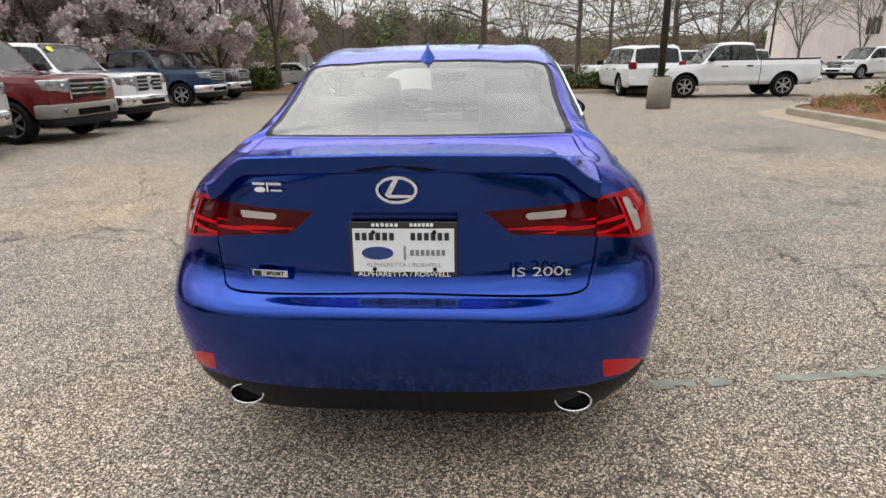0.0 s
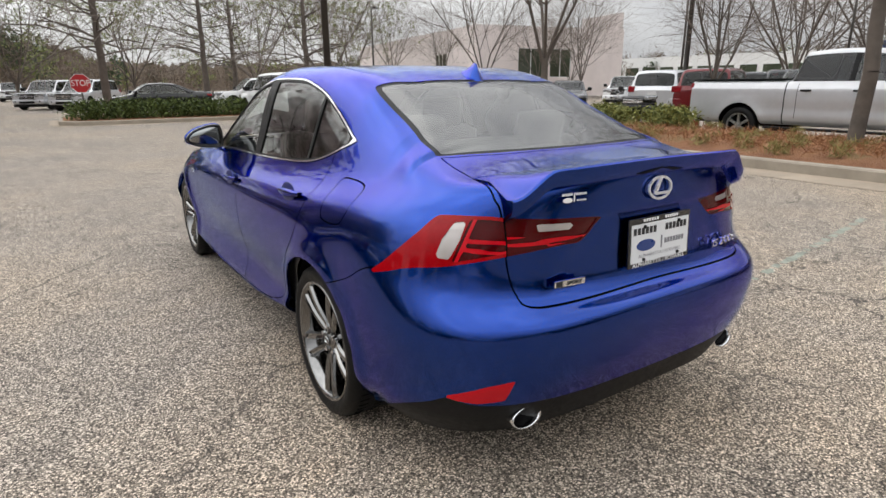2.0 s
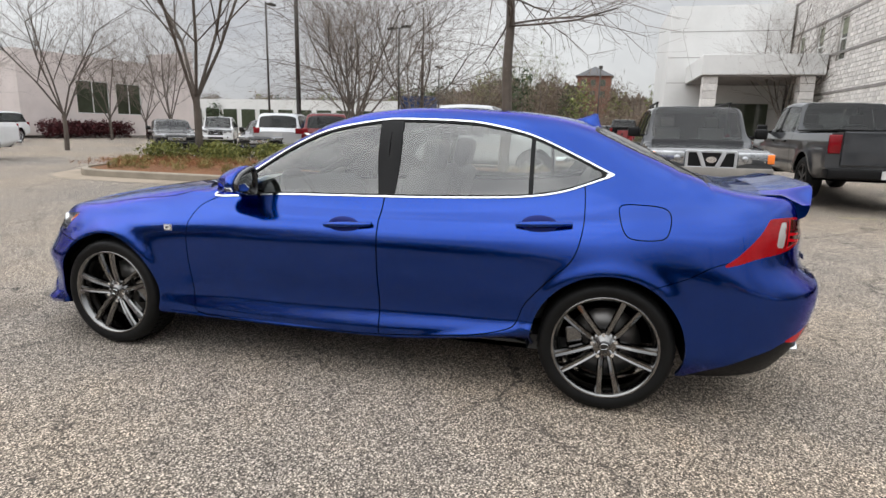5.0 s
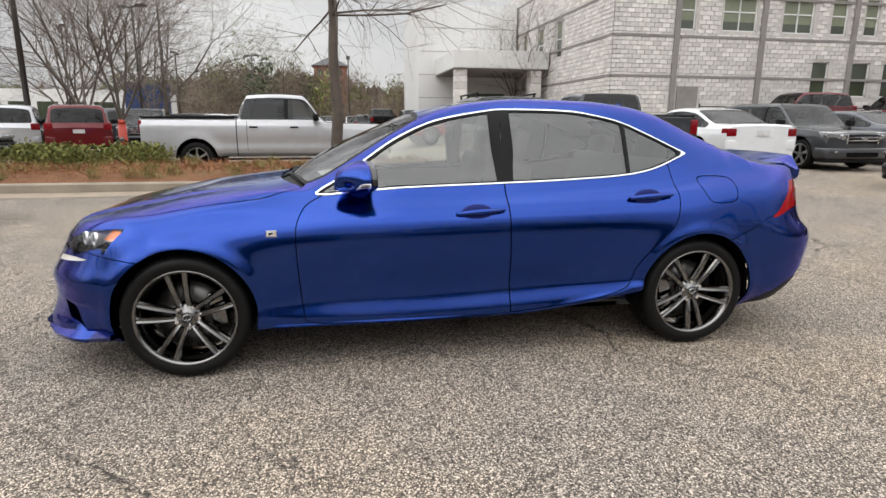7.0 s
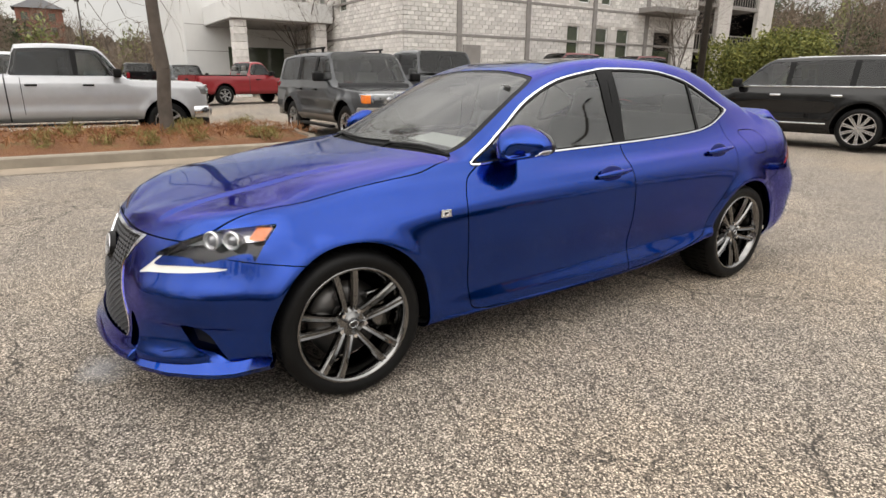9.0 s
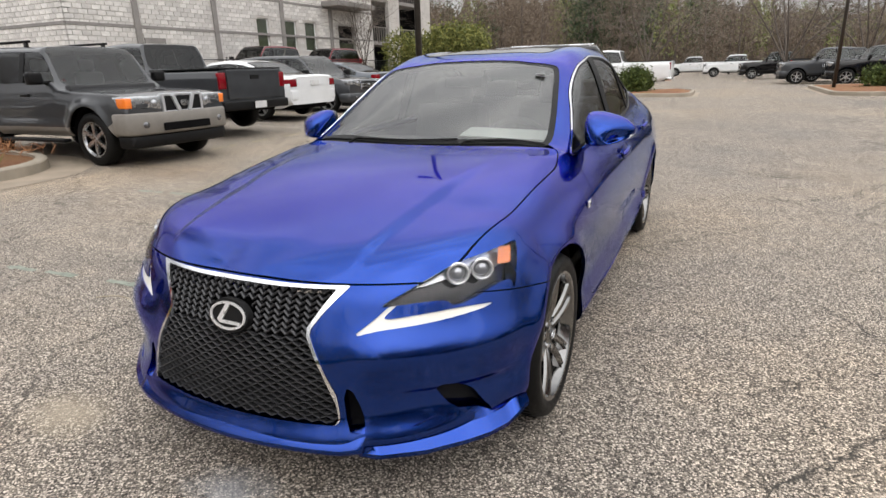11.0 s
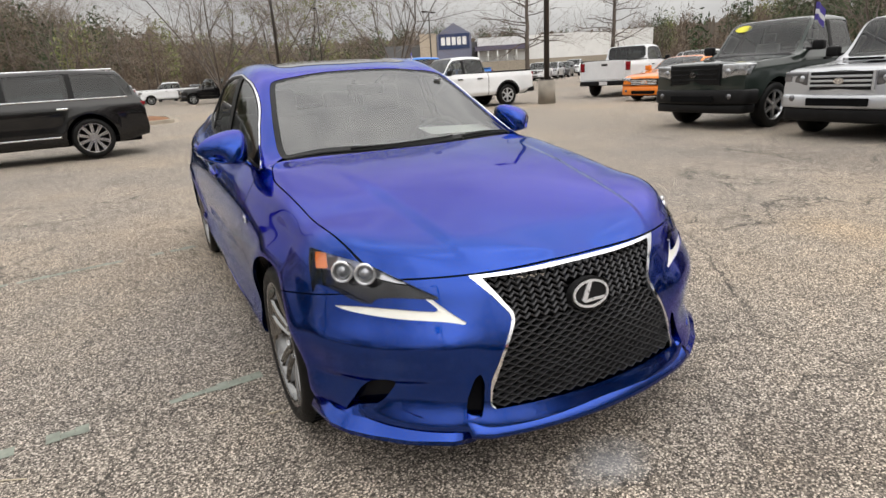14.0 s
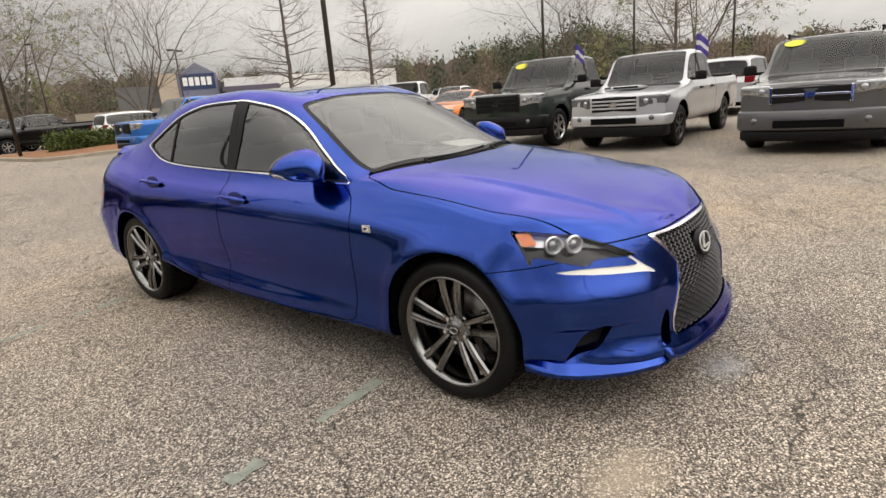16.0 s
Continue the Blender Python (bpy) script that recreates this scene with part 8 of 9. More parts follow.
def woods():
    rnd = np.random.RandomState(21)
    bare, pine, fresh, trunks = [], [], [], []
    for _ in range(620):
        az = rnd.uniform(-180, 180)
        D = rnd.uniform(88, 150)
        if -140 < az < -108:
            D = rnd.uniform(185, 230)
        h = 1.3 + D * math.tan(radians(float(skyline(az)))) * rnd.uniform(0.72, 1.04)
        x, y = D * math.cos(radians(az)), D * math.sin(radians(az))
        kind = rnd.uniform()
        piney = 0.75 if -163 < az < -147 else 0.3 if (az > 85 or az < -105) else 0.14
        c = (x, y, h * 0.58, h * rnd.uniform(0.2, 0.3), h * rnd.uniform(0.2, 0.3), h * 0.44)
        trunks.append((np.array((x, y, 0.0)), np.array((x + rnd.normal(0, 0.3), y, h * 0.8)), 0.022 * h, 0.006 * h))
        (pine if kind < piney else fresh if kind < piney + 0.13 else bare).append(c)
    low = []
    for az in np.arange(-180, 180, 1.2):
        D = rnd.uniform(84, 120) if not -140 < az < -108 else rnd.uniform(180, 200)
        low.append((D * math.cos(radians(az)), D * math.sin(radians(az)), 2.2, 2.5, 2.5, 2.4))
    cloud("bare_woods", "far grey-brown leafless woods along the horizon", "woods", bare + low, 330000, 0.6, M_WOOD_FAR, 0.13, 22, 0.9)
    cloud("pine_woods", "far dark green pines along the horizon", "woods", pine, 80000, 0.42, M_PINE, 0.6, 23)
    cloud("budding_woods", "far trees with pale green buds", "woods", fresh, 30000, 0.34, M_FRESH, 0.7, 24)
    V, F = sticks(trunks, 5)
    tagged(pyd("wood_trunks", V, F, M_BARK), "far grey-brown tree trunks", "woods", kind="stuff")


woods()

# a wooded rise closes the horizon behind the single trees
M_RISE = plain("wooded_rise", (0.12, 0.092, 0.068), 0.95, 0, 0.45, 0.12, bump=0.6, bscale=1.5)
rise_rnd = np.random.RandomState(31)
rise_az = np.arange(-180, 180.01, 0.16)
rise_jag = np.convolve(rise_rnd.uniform(0.6, 1.0, len(rise_az) + 8), np.ones(5) / 5, "same")[4:-4] + rise_rnd.uniform(-0.07, 0.07, len(rise_az))
rise_jag[-1] = rise_jag[0]
V, F = [], []
for rise_k, az in enumerate(rise_az):
    D = 162.0 + (90.0 * float(smoothstep(-146, -138, az) * smoothstep(-102, -110, az)))
    top = 1.3 + D * math.tan(radians(float(skyline(az)))) * rise_jag[rise_k] * 0.95
    c, s = math.cos(radians(az)), math.sin(radians(az))
    for rr, zz in ((D, -0.3), (D + 2.5, top * 0.5), (D + 7.0, top), (D + 30.0, -0.3)):
        V.append((rr * c, rr * s, zz))
    if rise_k:
        i = 4 * rise_k
        F += [(i - 4 + j, i + j, i + 1 + j, i - 3 + j) for j in range(3)]
tagged(pyd("backdrop", V, F, M_RISE), "far brown wooded rise along the horizon", "woods", kind="structure")

# ---- poles and signs ----
M_BRONZE = plain("dark_bronze_pole", (0.045, 0.038, 0.032), 0.45, 0.3, 0.2)
M_POLE_BASE = plain("pole_base_concrete", (0.27, 0.24, 0.2), 0.85, 0, 0.2, 2, bump=0.3, bscale=60)


def light_pole(x, y, h=9.0, base=True, r=0.085, arms=1, turn=0, lean=0.0):
    p = thing("light_pole", "dark bronze car park light pole on a concrete base" if base else "dark bronze car park light pole", "light pole", "light poles", pose(x, y, ground_z(x, y), lean, 0, turn))
    z = 0.0
    if base:
        bm = bmesh.new()
        bmesh.ops.create_cone(bm, cap_ends=True, segments=28, radius1=0.315, radius2=0.295, depth=0.82, matrix=Matrix.Translation((0, 0, 0.41)))
        part("concrete_base", bm, M_POLE_BASE, p)
        bm = bmesh.new()
        box(bm, -0.17, 0.17, -0.17, 0.17, 0.82, 0.85, bevel=0.006)
        part("base_plate", bm, M_BRONZE, p, smooth=False)
        z = 0.82
    bm = bmesh.new()
    tube(bm, (0, 0, z), (0, 0, h), r, r * 0.8, 16)
    part("pole", bm, M_BRONZE, p)
    for k in range(arms):
        s = 1 if k == 0 else -1
        bm = bmesh.new()
        tube(bm, (0, 0, h - 0.1), (s * 0.45, 0, h - 0.05), 0.03, 0.03, 8)
        box(bm, s * 0.68 - 0.3, s * 0.68 + 0.3, -0.18, 0.18, h - 0.1, h + 0.04, bevel=0.03)
        part("lamp_head", bm, M_BRONZE, p, smooth=False)
    return p


light_pole(4.92, 12.5, 9.5, True, 0.1)
light_pole(7.17, -13.04, 9.5, True, 0.1)
light_pole(-12.2, -13.9, 9.5, True, 0.1)
light_pole(19.36, 11.2, 9.0, True, 0.1)
for x, y, h, a, t in ((20.2, 40.3, 7.2, 1, 40), (22.6, 69.0, 8.0, 1, 20), (34.0, 11.8, 7.6, 2, 60), (6.3, 84.0, 10, 2, 0), (45.0, 20.0, 8.0, 2, 30), (58.0, -1.0, 7.5, 2, 0), (-25.8, -50.0, 7.0, 2, 30), (-16.5, -56.0, 8.0, 1, 60), (-24.0, -11.6, 9.0, 1, 10),
                       (-35.0, -11.2, 9.0, 1, 50), (-36.5, -5.8, 8.5, 1, 80), (-5.6, -26.8, 9.0, 1, 0), (52.0, 14.0, 7.0, 2, 0), (-8.0, 60.0, 8.0, 2, 0), (63.0, 9.0, 8.0, 2, 45), (31.5, 20.0, 9.0, 1, 0)):
    light_pole(x, y, h, False, 0.075, a, t)

sign = thing("stop_sign", "red octagonal stop sign with white letters on a post", "road sign", "", pose(-0.7, 25.2, -0.31, 0, 0, 4))
bm = bmesh.new()
bmesh.ops.create_cone(bm, cap_ends=True, segments=8, radius1=0.4, radius2=0.4, depth=0.006, matrix=Matrix.Rotation(radians(90), 4, "X") @ Matrix.Rotation(radians(22.5), 4, "Z"))
bmesh.ops.translate(bm, vec=(0, 0, 1.75), verts=bm.verts)
part("white_border", bm, M_PLATE_WHITE, sign, smooth=False)
bm = bmesh.new()
bmesh.ops.create_cone(bm, cap_ends=True, segments=8, radius1=0.378, radius2=0.378, depth=0.006, matrix=Matrix.Rotation(radians(90), 4, "X") @ Matrix.Rotation(radians(22.5), 4, "Z"))
bmesh.ops.translate(bm, vec=(0, -0.006, 1.75), verts=bm.verts)
part("red_face", bm, plain("sign_red", (0.42, 0.015, 0.02), 0.4), sign, smooth=False)
letters("lettering", "STOP", 0.34, pose(0, -0.011, 1.75, 90), M_WHITE_INK, sign, depth=0.001, squash=0.82)
bm = bmesh.new()
box(bm, -0.03, 0.03, 0.004, 0.05, 0, 2.1)
part("post", bm, M_STEEL, sign, smooth=False)

back = thing("round_sign", "pale grey back of a round road sign", "road sign", "", pose(-8.35, 24.7, 0.05, 0, 0, 16))
bm = bmesh.new()
bmesh.ops.create_cone(bm, cap_ends=True, segments=28, radius1=0.33, radius2=0.33, depth=0.006, matrix=Matrix.Translation((0, 0.02, 1.47)) @ Matrix.Rotation(radians(90), 4, "X"))
part("sign_plate", bm, plain("bare_sign_metal", (0.36, 0.36, 0.37), 0.5, 0.2), back, smooth=False)
bm = bmesh.new()
box(bm, -0.025, 0.025, -0.03, 0.015, 0, 1.75, bevel=0.006)
part("post", bm, M_STEEL, back, smooth=False)

trailer = thing("food_trailer", "black food trailer with pale panels parked far off", "trailer", "", pose(-15.4, 75.0, 0, 0, 0, 4))
bm = bmesh.new()
box(bm, -3.6, 3.6, -1.1, 1.1, 0.5, 2.9, bevel=0.08)
part("body", bm, M_BLACK_PAINT, trailer, smooth=False)
for name, x0, x1, z0, z1, mt in (("serving_hatch", -2.9, 0.4, 1.5, 2.3, M_SHADOW_BLACK), ("side_panel", 1.2, 2.6, 0.9, 2.5, M_SILVER_PAINT), ("sill_strip", -3.5, 3.5, 0.55, 0.68, M_STEEL), ("awning", -3.0, 0.5, 2.36, 2.46, M_SILVER_PAINT)):
    bm = bmesh.new()
    box(bm, x0, x1, -1.22 if name == "awning" else -1.115, -1.09, z0, z1, bevel=0.008)
    part(name, bm, mt, trailer, smooth=False)
for x in (-0.5, 0.45):
    bm = bmesh.new()
    bmesh.ops.create_cone(bm, cap_ends=True, segments=20, radius1=0.36, radius2=0.36, depth=0.24, matrix=Matrix.Translation((x, -1.03, 0.36)) @ Matrix.Rotation(radians(90), 4, "X"))
    part("wheel", bm, M_TYRE, trailer)
bm = bmesh.new()
box(bm, 0.2, 1.1, -0.4, 0.4, 2.9, 3.15, bevel=0.05)
part("roof_vent", bm, M_WHITE_PAINT, trailer, smooth=False)

pipe = thing("standpipe", "red fire standpipe with a white top beside shrubs", "standpipe", "", pose(12.6, 6.0, ground_z(12.6, 6.0)))
bm = bmesh.new()
tube(bm, (0, 0, 0), (0, 0, 1.2), 0.1, 0.1, 14)
tube(bm, (0, 0, 1.2), (0, 0, 1.3), 0.11, 0.05, 14)
part("pipe", bm, plain("hydrant_red", (0.4, 0.04, 0.02), 0.5), pipe)
bm = bmesh.new()
tube(bm, (-0.16, 0, 0.8), (0.16, 0, 0.8), 0.06, 0.06, 12)
part("outlet", bm, M_STEEL, pipe)

# little flags clipped to the trucks
M_FLAG_PURPLE = plain("flag_purple", (0.07, 0.05, 0.3), 0.7)
M_FLAG_WHITE = plain("flag_white", (0.7, 0.7, 0.72), 0.7)
for x, y, z0 in ((-9.99, -3.2, 1.4), (-9.74, -0.55, 1.3), (-8.8, -18.0, 1.4)):
    f = thing("window_flag", "small purple and white flag on a truck window", "flag", "window flags", pose(x, y, ground_z(x, y) + z0, 0, 0, 60))
    bm = bmesh.new()
    tube(bm, (0, 0, 0), (0, 0, 0.72), 0.006, 0.005, 6)
    part("stick", bm, M_MATT_BLACK, f)
    for nm, z1, z2, mt in (("upper_cloth", 0.6, 0.72, M_FLAG_PURPLE), ("middle_cloth", 0.52, 0.6, M_FLAG_WHITE), ("lower_cloth", 0.42, 0.52, M_FLAG_PURPLE)):
        bm = bmesh.new()
        prev = None
        for k in range(8):
            u = k / 7
            ring = [bm.verts.new((0.3 * u, 0.02 * math.sin(7 * u), z - 0.16 * u * u)) for z in (z1, z2)]
            if prev:
                bm.faces.new((prev[0], ring[0], ring[1], prev[1]))
            prev = ring
        part(nm, bm, mt, f)

# ---- buildings ----
M_BLOCK_WALL = plain("block_wall_mortar", (0.5, 0.475, 0.45), 0.9, 0, 0.12, 1.5, bump=0.2, bscale=60)
M_BAND = plain("dark_block_band", (0.24, 0.225, 0.215), 0.9, 0, 0.12, 2)
M_PALE_WALL = plain("pale_pink_render", (0.72, 0.65, 0.63), 0.85, 0, 0.08, 0.6, bump=0.1, bscale=40)
M_PANEL = plain("white_panel", (0.68, 0.68, 0.67), 0.55, 0, 0.05, 0.5)
M_WINDOW = plain("dim_window_glass", (0.055, 0.068, 0.045), 0.06, 0, 0.3, 0.4, coat=1.0)
M_OLIVE_PANE = plain("olive_window_pane", (0.17, 0.19, 0.12), 0.5, 0, 0.12, 2, coat=0.8)
M_BRICK_FAR = plain("far_red_brick", (0.2, 0.085, 0.06), 0.9, 0, 0.15, 1)
M_ROOF_FAR = plain("far_grey_roof", (0.12, 0.12, 0.125), 0.8)
M_TAN = plain("tan_render", (0.45, 0.38, 0.3), 0.85)
M_SIGN_BLUE = plain("sign_navy", (0.012, 0.03, 0.1), 0.5)


def block_material():
    m, n, l, b = node_mat("split_face_blocks")
    o = n.new("ShaderNodeObjectInfo")
    g = n.new("ShaderNodeNewGeometry")
    s = n.new("ShaderNodeMath")
    s.operation = "ADD"
    l.new(o.outputs["Random"], s.inputs[0])
    l.new(g.outputs["Random Per Island"], s.inputs[1])
    f = n.new("ShaderNodeMath")
    f.operation = "FRACT"
    l.new(s.outputs["Value"], f.inputs[0])
    r = add_ramp(n, l, f.outputs["Value"], [(0.0, (0.55, 0.53, 0.51)), (0.6, (0.66, 0.635, 0.61)), (1.0, (0.76, 0.735, 0.705))])
    z = add_noise(n, l, 5, 6, 0.7)
    r2 = add_ramp(n, l, z.outputs["Fac"], [(0.3, (0.8,) * 3), (0.7, (1.1,) * 3)])
    mx = add_mix(n, l, 1.0, r.outputs["Color"], r2.outputs["Color"], "MULTIPLY")
    l.new(mx.outputs["Color"], b.inputs["Base Color"])
    b.inputs["Roughness"].default_value = 0.92
    add_bump(n, l, b, z.outputs["Fac"], 0.5, 0.02)
    return m


M_BLOCK = block_material()


def wall(name, label, mat, u0, u1, z0, z1, holes, place, thick=0.3):
    """A wall in the plane u, z with openings right through it; place turns (u, depth, z) into a point."""
    us = sorted({u0, u1, *[h[0] for h in holes], *[h[1] for h in holes]})
    zs = sorted({z0, z1, *[h[2] for h in holes], *[h[3] for h in holes]})
    V, F = [], []
    for a, b in zip(us, us[1:]):
        for c, d in zip(zs, zs[1:]):
            if any(h[0] < (a + b) / 2 < h[1] and h[2] < (c + d) / 2 < h[3] for h in holes):
                continue
            i = len(V)
            V += [place(u, dd, z) for dd in (0.0, -thick) for u, z in ((a, c), (b, c), (b, d), (a, d))]
            F += [(i, i + 1, i + 2, i + 3), (i + 7, i + 6, i + 5, i + 4), (i, i + 4, i + 5, i + 1), (i + 1, i + 5, i + 6, i + 2), (i + 2, i + 6, i + 7, i + 3), (i + 3, i + 7, i + 4, i)]
    ob = pyd(name, V, F, mat)
    return tagged(ob, label, "wall", kind="structure")


def window(name, u0, u1, z0, z1, place, parent, cols=2, rows=2, olive_pane=0.5):
    m = new(name)
    m.parent = parent
    bm = bmesh.new()
    for a, b, c, d in ((u0, u1, z0, z0 + 0.06), (u0, u1, z1 - 0.06, z1), (u0, u0 + 0.06, z0, z1), (u1 - 0.06, u1, z0, z1)):
        vs = box(bm, a, b, -0.14, -0.07, c, d)
    for k in range(1, cols):
        uu = u0 + (u1 - u0) * k / cols
        box(bm, uu - 0.03, uu + 0.03, -0.14, -0.08, z0, z1)
    for k in range(1, rows):
        zz = z0 + (z1 - z0) * k / rows
        box(bm, u0, u1, -0.14, -0.08, zz - 0.03, zz + 0.03)
    for v in bm.verts:
        v.co = Vector(place(*v.co))
    part("window_frame", bm, M_PANEL, m, smooth=False)
    bm = bmesh.new()
    box(bm, u0, u1, -0.13, -0.12, z0, z1)
    for v in bm.verts:
        v.co = Vector(place(*v.co))
    part("pane", bm, M_WINDOW, m, smooth=False)
    # an added olive sheet over the pane stands in for olive-green glass
    if olive_pane:
        bm = bmesh.new()
        box(bm, u0 + 0.06, u1 - 0.06, -0.119, -0.117, z1 - (z1 - z0) * olive_pane, z1 - 0.06)
        for v in bm.verts:
            v.co = Vector(place(*v.co))
        part("olive_pane", bm, M_OLIVE_PANE, m, smooth=False)


def block_face(parent, u0, u1, z0, z1, holes, place, keep, seed):
    """Courses of blocks proud of the mortar; the stretch keep = (u, u, z, z) as pieces of their own."""
    rnd = random.Random(seed)
    bw, bh = 0.4, 0.2
    V, F, singles = [], [], 0
    proto = None
    z, row = z0, 0
    while z + bh <= z1 + 1e-6:
        u = u0 - (bw / 2 if row % 2 else 0)
        while u < u1:
            a, b = max(u, u0) + 0.012, min(u + bw, u1) - 0.012
            if b - a > 0.1 and not any(h[0] - 0.05 < b and a < h[1] + 0.05 and h[2] - 0.05 < z + bh and z < h[3] + 0.05 for h in holes):
                out = 0.02 + 0.016 * rnd.random()
                corner = [(a, 0, z + 0.012), (b, 0, z + 0.012), (b, 0, z + bh - 0.012), (a, 0, z + bh - 0.012)]
                full = abs(b - a - (bw - 0.024)) < 1e-6
                if full and singles < 300 and keep[0] < a < keep[1] and keep[2] < z < keep[3]:
                    if proto is None:
                        o = np.array(place(0, 0, 0))
                        w = [np.array(place(*c)) - o for c in ((0, 0, 0), (bw - 0.024, 0, 0), (bw - 0.024, 0, bh - 0.024), (0, 0, bh - 0.024))]
                        nrm = (np.array(place(0, 0.028, 0)) - o)
                        cen = sum(w) / 4
                        pv = [*w, *[cen + (q - cen) * 0.96 + nrm for q in w]]
                        proto = bpy.data.meshes.new("block")
                        proto.from_pydata([tuple(q) for q in pv], [], [(4, 5, 6, 7), (0, 1, 5, 4), (1, 2, 6, 5), (2, 3, 7, 6), (3, 0, 4, 7)])
                        proto.materials.append(M_BLOCK)
                    ob = new("block", proto)
                    ob.parent = parent
                    ob.location = place(a, 0, z + 0.012)
                    singles += 1
                else:
                    i = len(V)
                    V += [place(*c) for c in corner]
                    ca, cz = (a + b) / 2, z + bh / 2
                    V += [place(ca + (c[0] - ca) * 0.97, out, cz + (c[2] - cz) * 0.95) for c in corner]
                    F += [(i + 4, i + 5, i + 6, i + 7), (i, i + 1, i + 5, i + 4), (i + 1, i + 2, i + 6, i + 5), (i + 2, i + 3, i + 7, i + 6), (i + 3, i, i + 4, i + 7)]
            u += bw
        z += bh
        row += 1
    ob = pyd("blockwork", V, F, M_BLOCK, parent)
    tagged(ob, kind="stuff")


# the grey block building: a west face and a north face
west = lambda u, d, z: (22.0 - d, -12.0 - u, z)
north = lambda u, d, z: (22.0 + u, -12.0 + d, z)
W_HOLES = [(3.3, 4.1, 5.55, 7.3), (5.5, 7.3, 5.55, 7.3), (8.7, 10.4, 5.55, 7.3), (11.4, 12.3, 5.55, 7.3), (13.3, 14.1, 5.55, 7.3), (10.65, 11.6, 2.63, 4.3), (12.9, 14.0, 2.63, 4.3), (14.8, 15.9, 2.63, 4.3),
           (18.3, 20.3, 0.6, 4.3), (22.6, 25.0, 0.4, 9.0), (26.6, 30.0, 0.4, 9.0)]
N_HOLES = [(6.2, 7.2, 4.9, 6.9), (9.2, 10.2, 4.9, 6.9), (12.2, 13.2, 4.9, 6.9), (10.0, 11.4, 2.0, 3.6)]
wall_w = wall("wall_west", "pale grey concrete block wall with dark bands", M_BLOCK_WALL, 0, 32.0, 0, 9.6, W_HOLES, west)
wall_n = wall("wall_north", "pale grey concrete block wall with dark bands", M_BLOCK_WALL, 0, 30.0, 0, 9.6, N_HOLES, north)
bm = bmesh.new()
box(bm, 22.3, 52, -44, -12.3, 9.2, 9.5)
tagged(part("roof_block_building", bm, M_ROOF_FAR, smooth=False), "flat grey roof of a block building", "roof", kind="structure")
bm = bmesh.new()
# added near-black sheets stand in for the shade behind the openings
box(bm, 26.0, 26.2, -44, -12.4, 0, 9.2)
box(bm, 22.4, 26.0, -44.2, -44, 0, 9.2)
tagged(part("inner_shade_wall", bm, M_SHADOW_BLACK, smooth=False), "near-black wall painted as the shade inside a block building", "wall", kind="structure")
for k, h in enumerate(W_HOLES[:8]):
    window("window", *h, west, wall_w, 1 if h[1] - h[0] < 1.3 else 2, 2, 0.75 if k < 5 else 0.0)
for h in N_HOLES:
    window("window", *h, north, wall_n, 1, 2, 0.4)
for k, zb in enumerate((1.5, 3.3, 5.1, 6.9, 8.7)):
    bm = bmesh.new()
    box(bm, 0, 22.4, 0, 0.055, zb + 0.09, zb + 0.21)
    for v in bm.verts:
        v.co = Vector(west(*v.co))
    part("band", bm, M_BAND, wall_w, smooth=False)
    bm = bmesh.new()
    box(bm, 0, 30, 0, 0.055, zb + 0.09, zb + 0.21)
    for v in bm.verts:
        v.co = Vector(north(*v.co))
    part("band", bm, M_BAND, wall_n, smooth=False)
for u in (3.15, 7.64, 12.7, 17.4):
    bm = bmesh.new()
    box(bm, u - 0.13, u + 0.13, 0.0, 0.14, 0.3, 9.5, bevel=0.02)
    for v in bm.verts:
        v.co = Vector(west(*v.co))
    part("downpipe", bm, M_BAND, wall_w, smooth=False)
for u0, u1, z0, z1, nm in ((3.4, 4.5, 0.5, 3.0, "steel_door"), (18.4, 20.2, 0.5, 3.2, "entrance_door")):
    bm = bmesh.new()
    box(bm, u0, u1, 0.02 if nm == "steel_door" else -0.2, 0.07 if nm == "steel_door" else -0.15, z0, z1, bevel=0.01)
    for v in bm.verts:
        v.co = Vector(west(*v.co))
    part(nm, bm, M_BAND if nm == "steel_door" else M_WINDOW, wall_w, smooth=False)
bm = bmesh.new()
box(bm, 16.6, 20.9, 0.0, 1.3, 5.3, 5.6, bevel=0.03)
for v in bm.verts:
    v.co = Vector(west(*v.co))
part("entrance_canopy", bm, M_BAND, wall_w, smooth=False)
for zz in (3.2, 6.2):
    bm = bmesh.new()
    box(bm, 22.6, 30.0, -2.2, -0.1, zz, zz + 0.25)
    for k in range(24):
        box(bm, 22.7 + k * 0.31, 22.74 + k * 0.31, -0.14, -0.1, zz + 0.25, zz + 1.2)
    box(bm, 22.6, 30.0, -0.15, -0.09, zz + 1.2, zz + 1.26)
    for v in bm.verts:
        v.co = Vector(west(*v.co))
    part("stair_landing", bm, M_BAND, wall_w, smooth=False)
block_face(wall_w, 0.0, 22.4, 0.0, 9.6, W_HOLES, west, (3.3, 16.0, 2.2, 5.2), 31)
block_face(wall_n, 0.0, 16.0, 0.0, 9.6, N_HOLES, north, (0.3, 6.0, 2.4, 4.8), 32)
# raised terrace with a railing before the building
bm = bmesh.new()
box(bm, 17.5, 22.2, -44, -13.5, 0, 0.95)
tagged(part("terrace", bm, M_CONCRETE, smooth=False), "raised concrete terrace before a building", "terrace", kind="structure")
rail = thing("railing", "black metal railing along a terrace", "railing", "", pose(17.7, -13.8, 0.95))
for zz in (0.12, 1.0):
    bm = bmesh.new()
    tube(bm, (0, 0, zz), (0, -24, zz), 0.02, 0.02, 6)
    part("rail", bm, M_MATT_BLACK, rail)
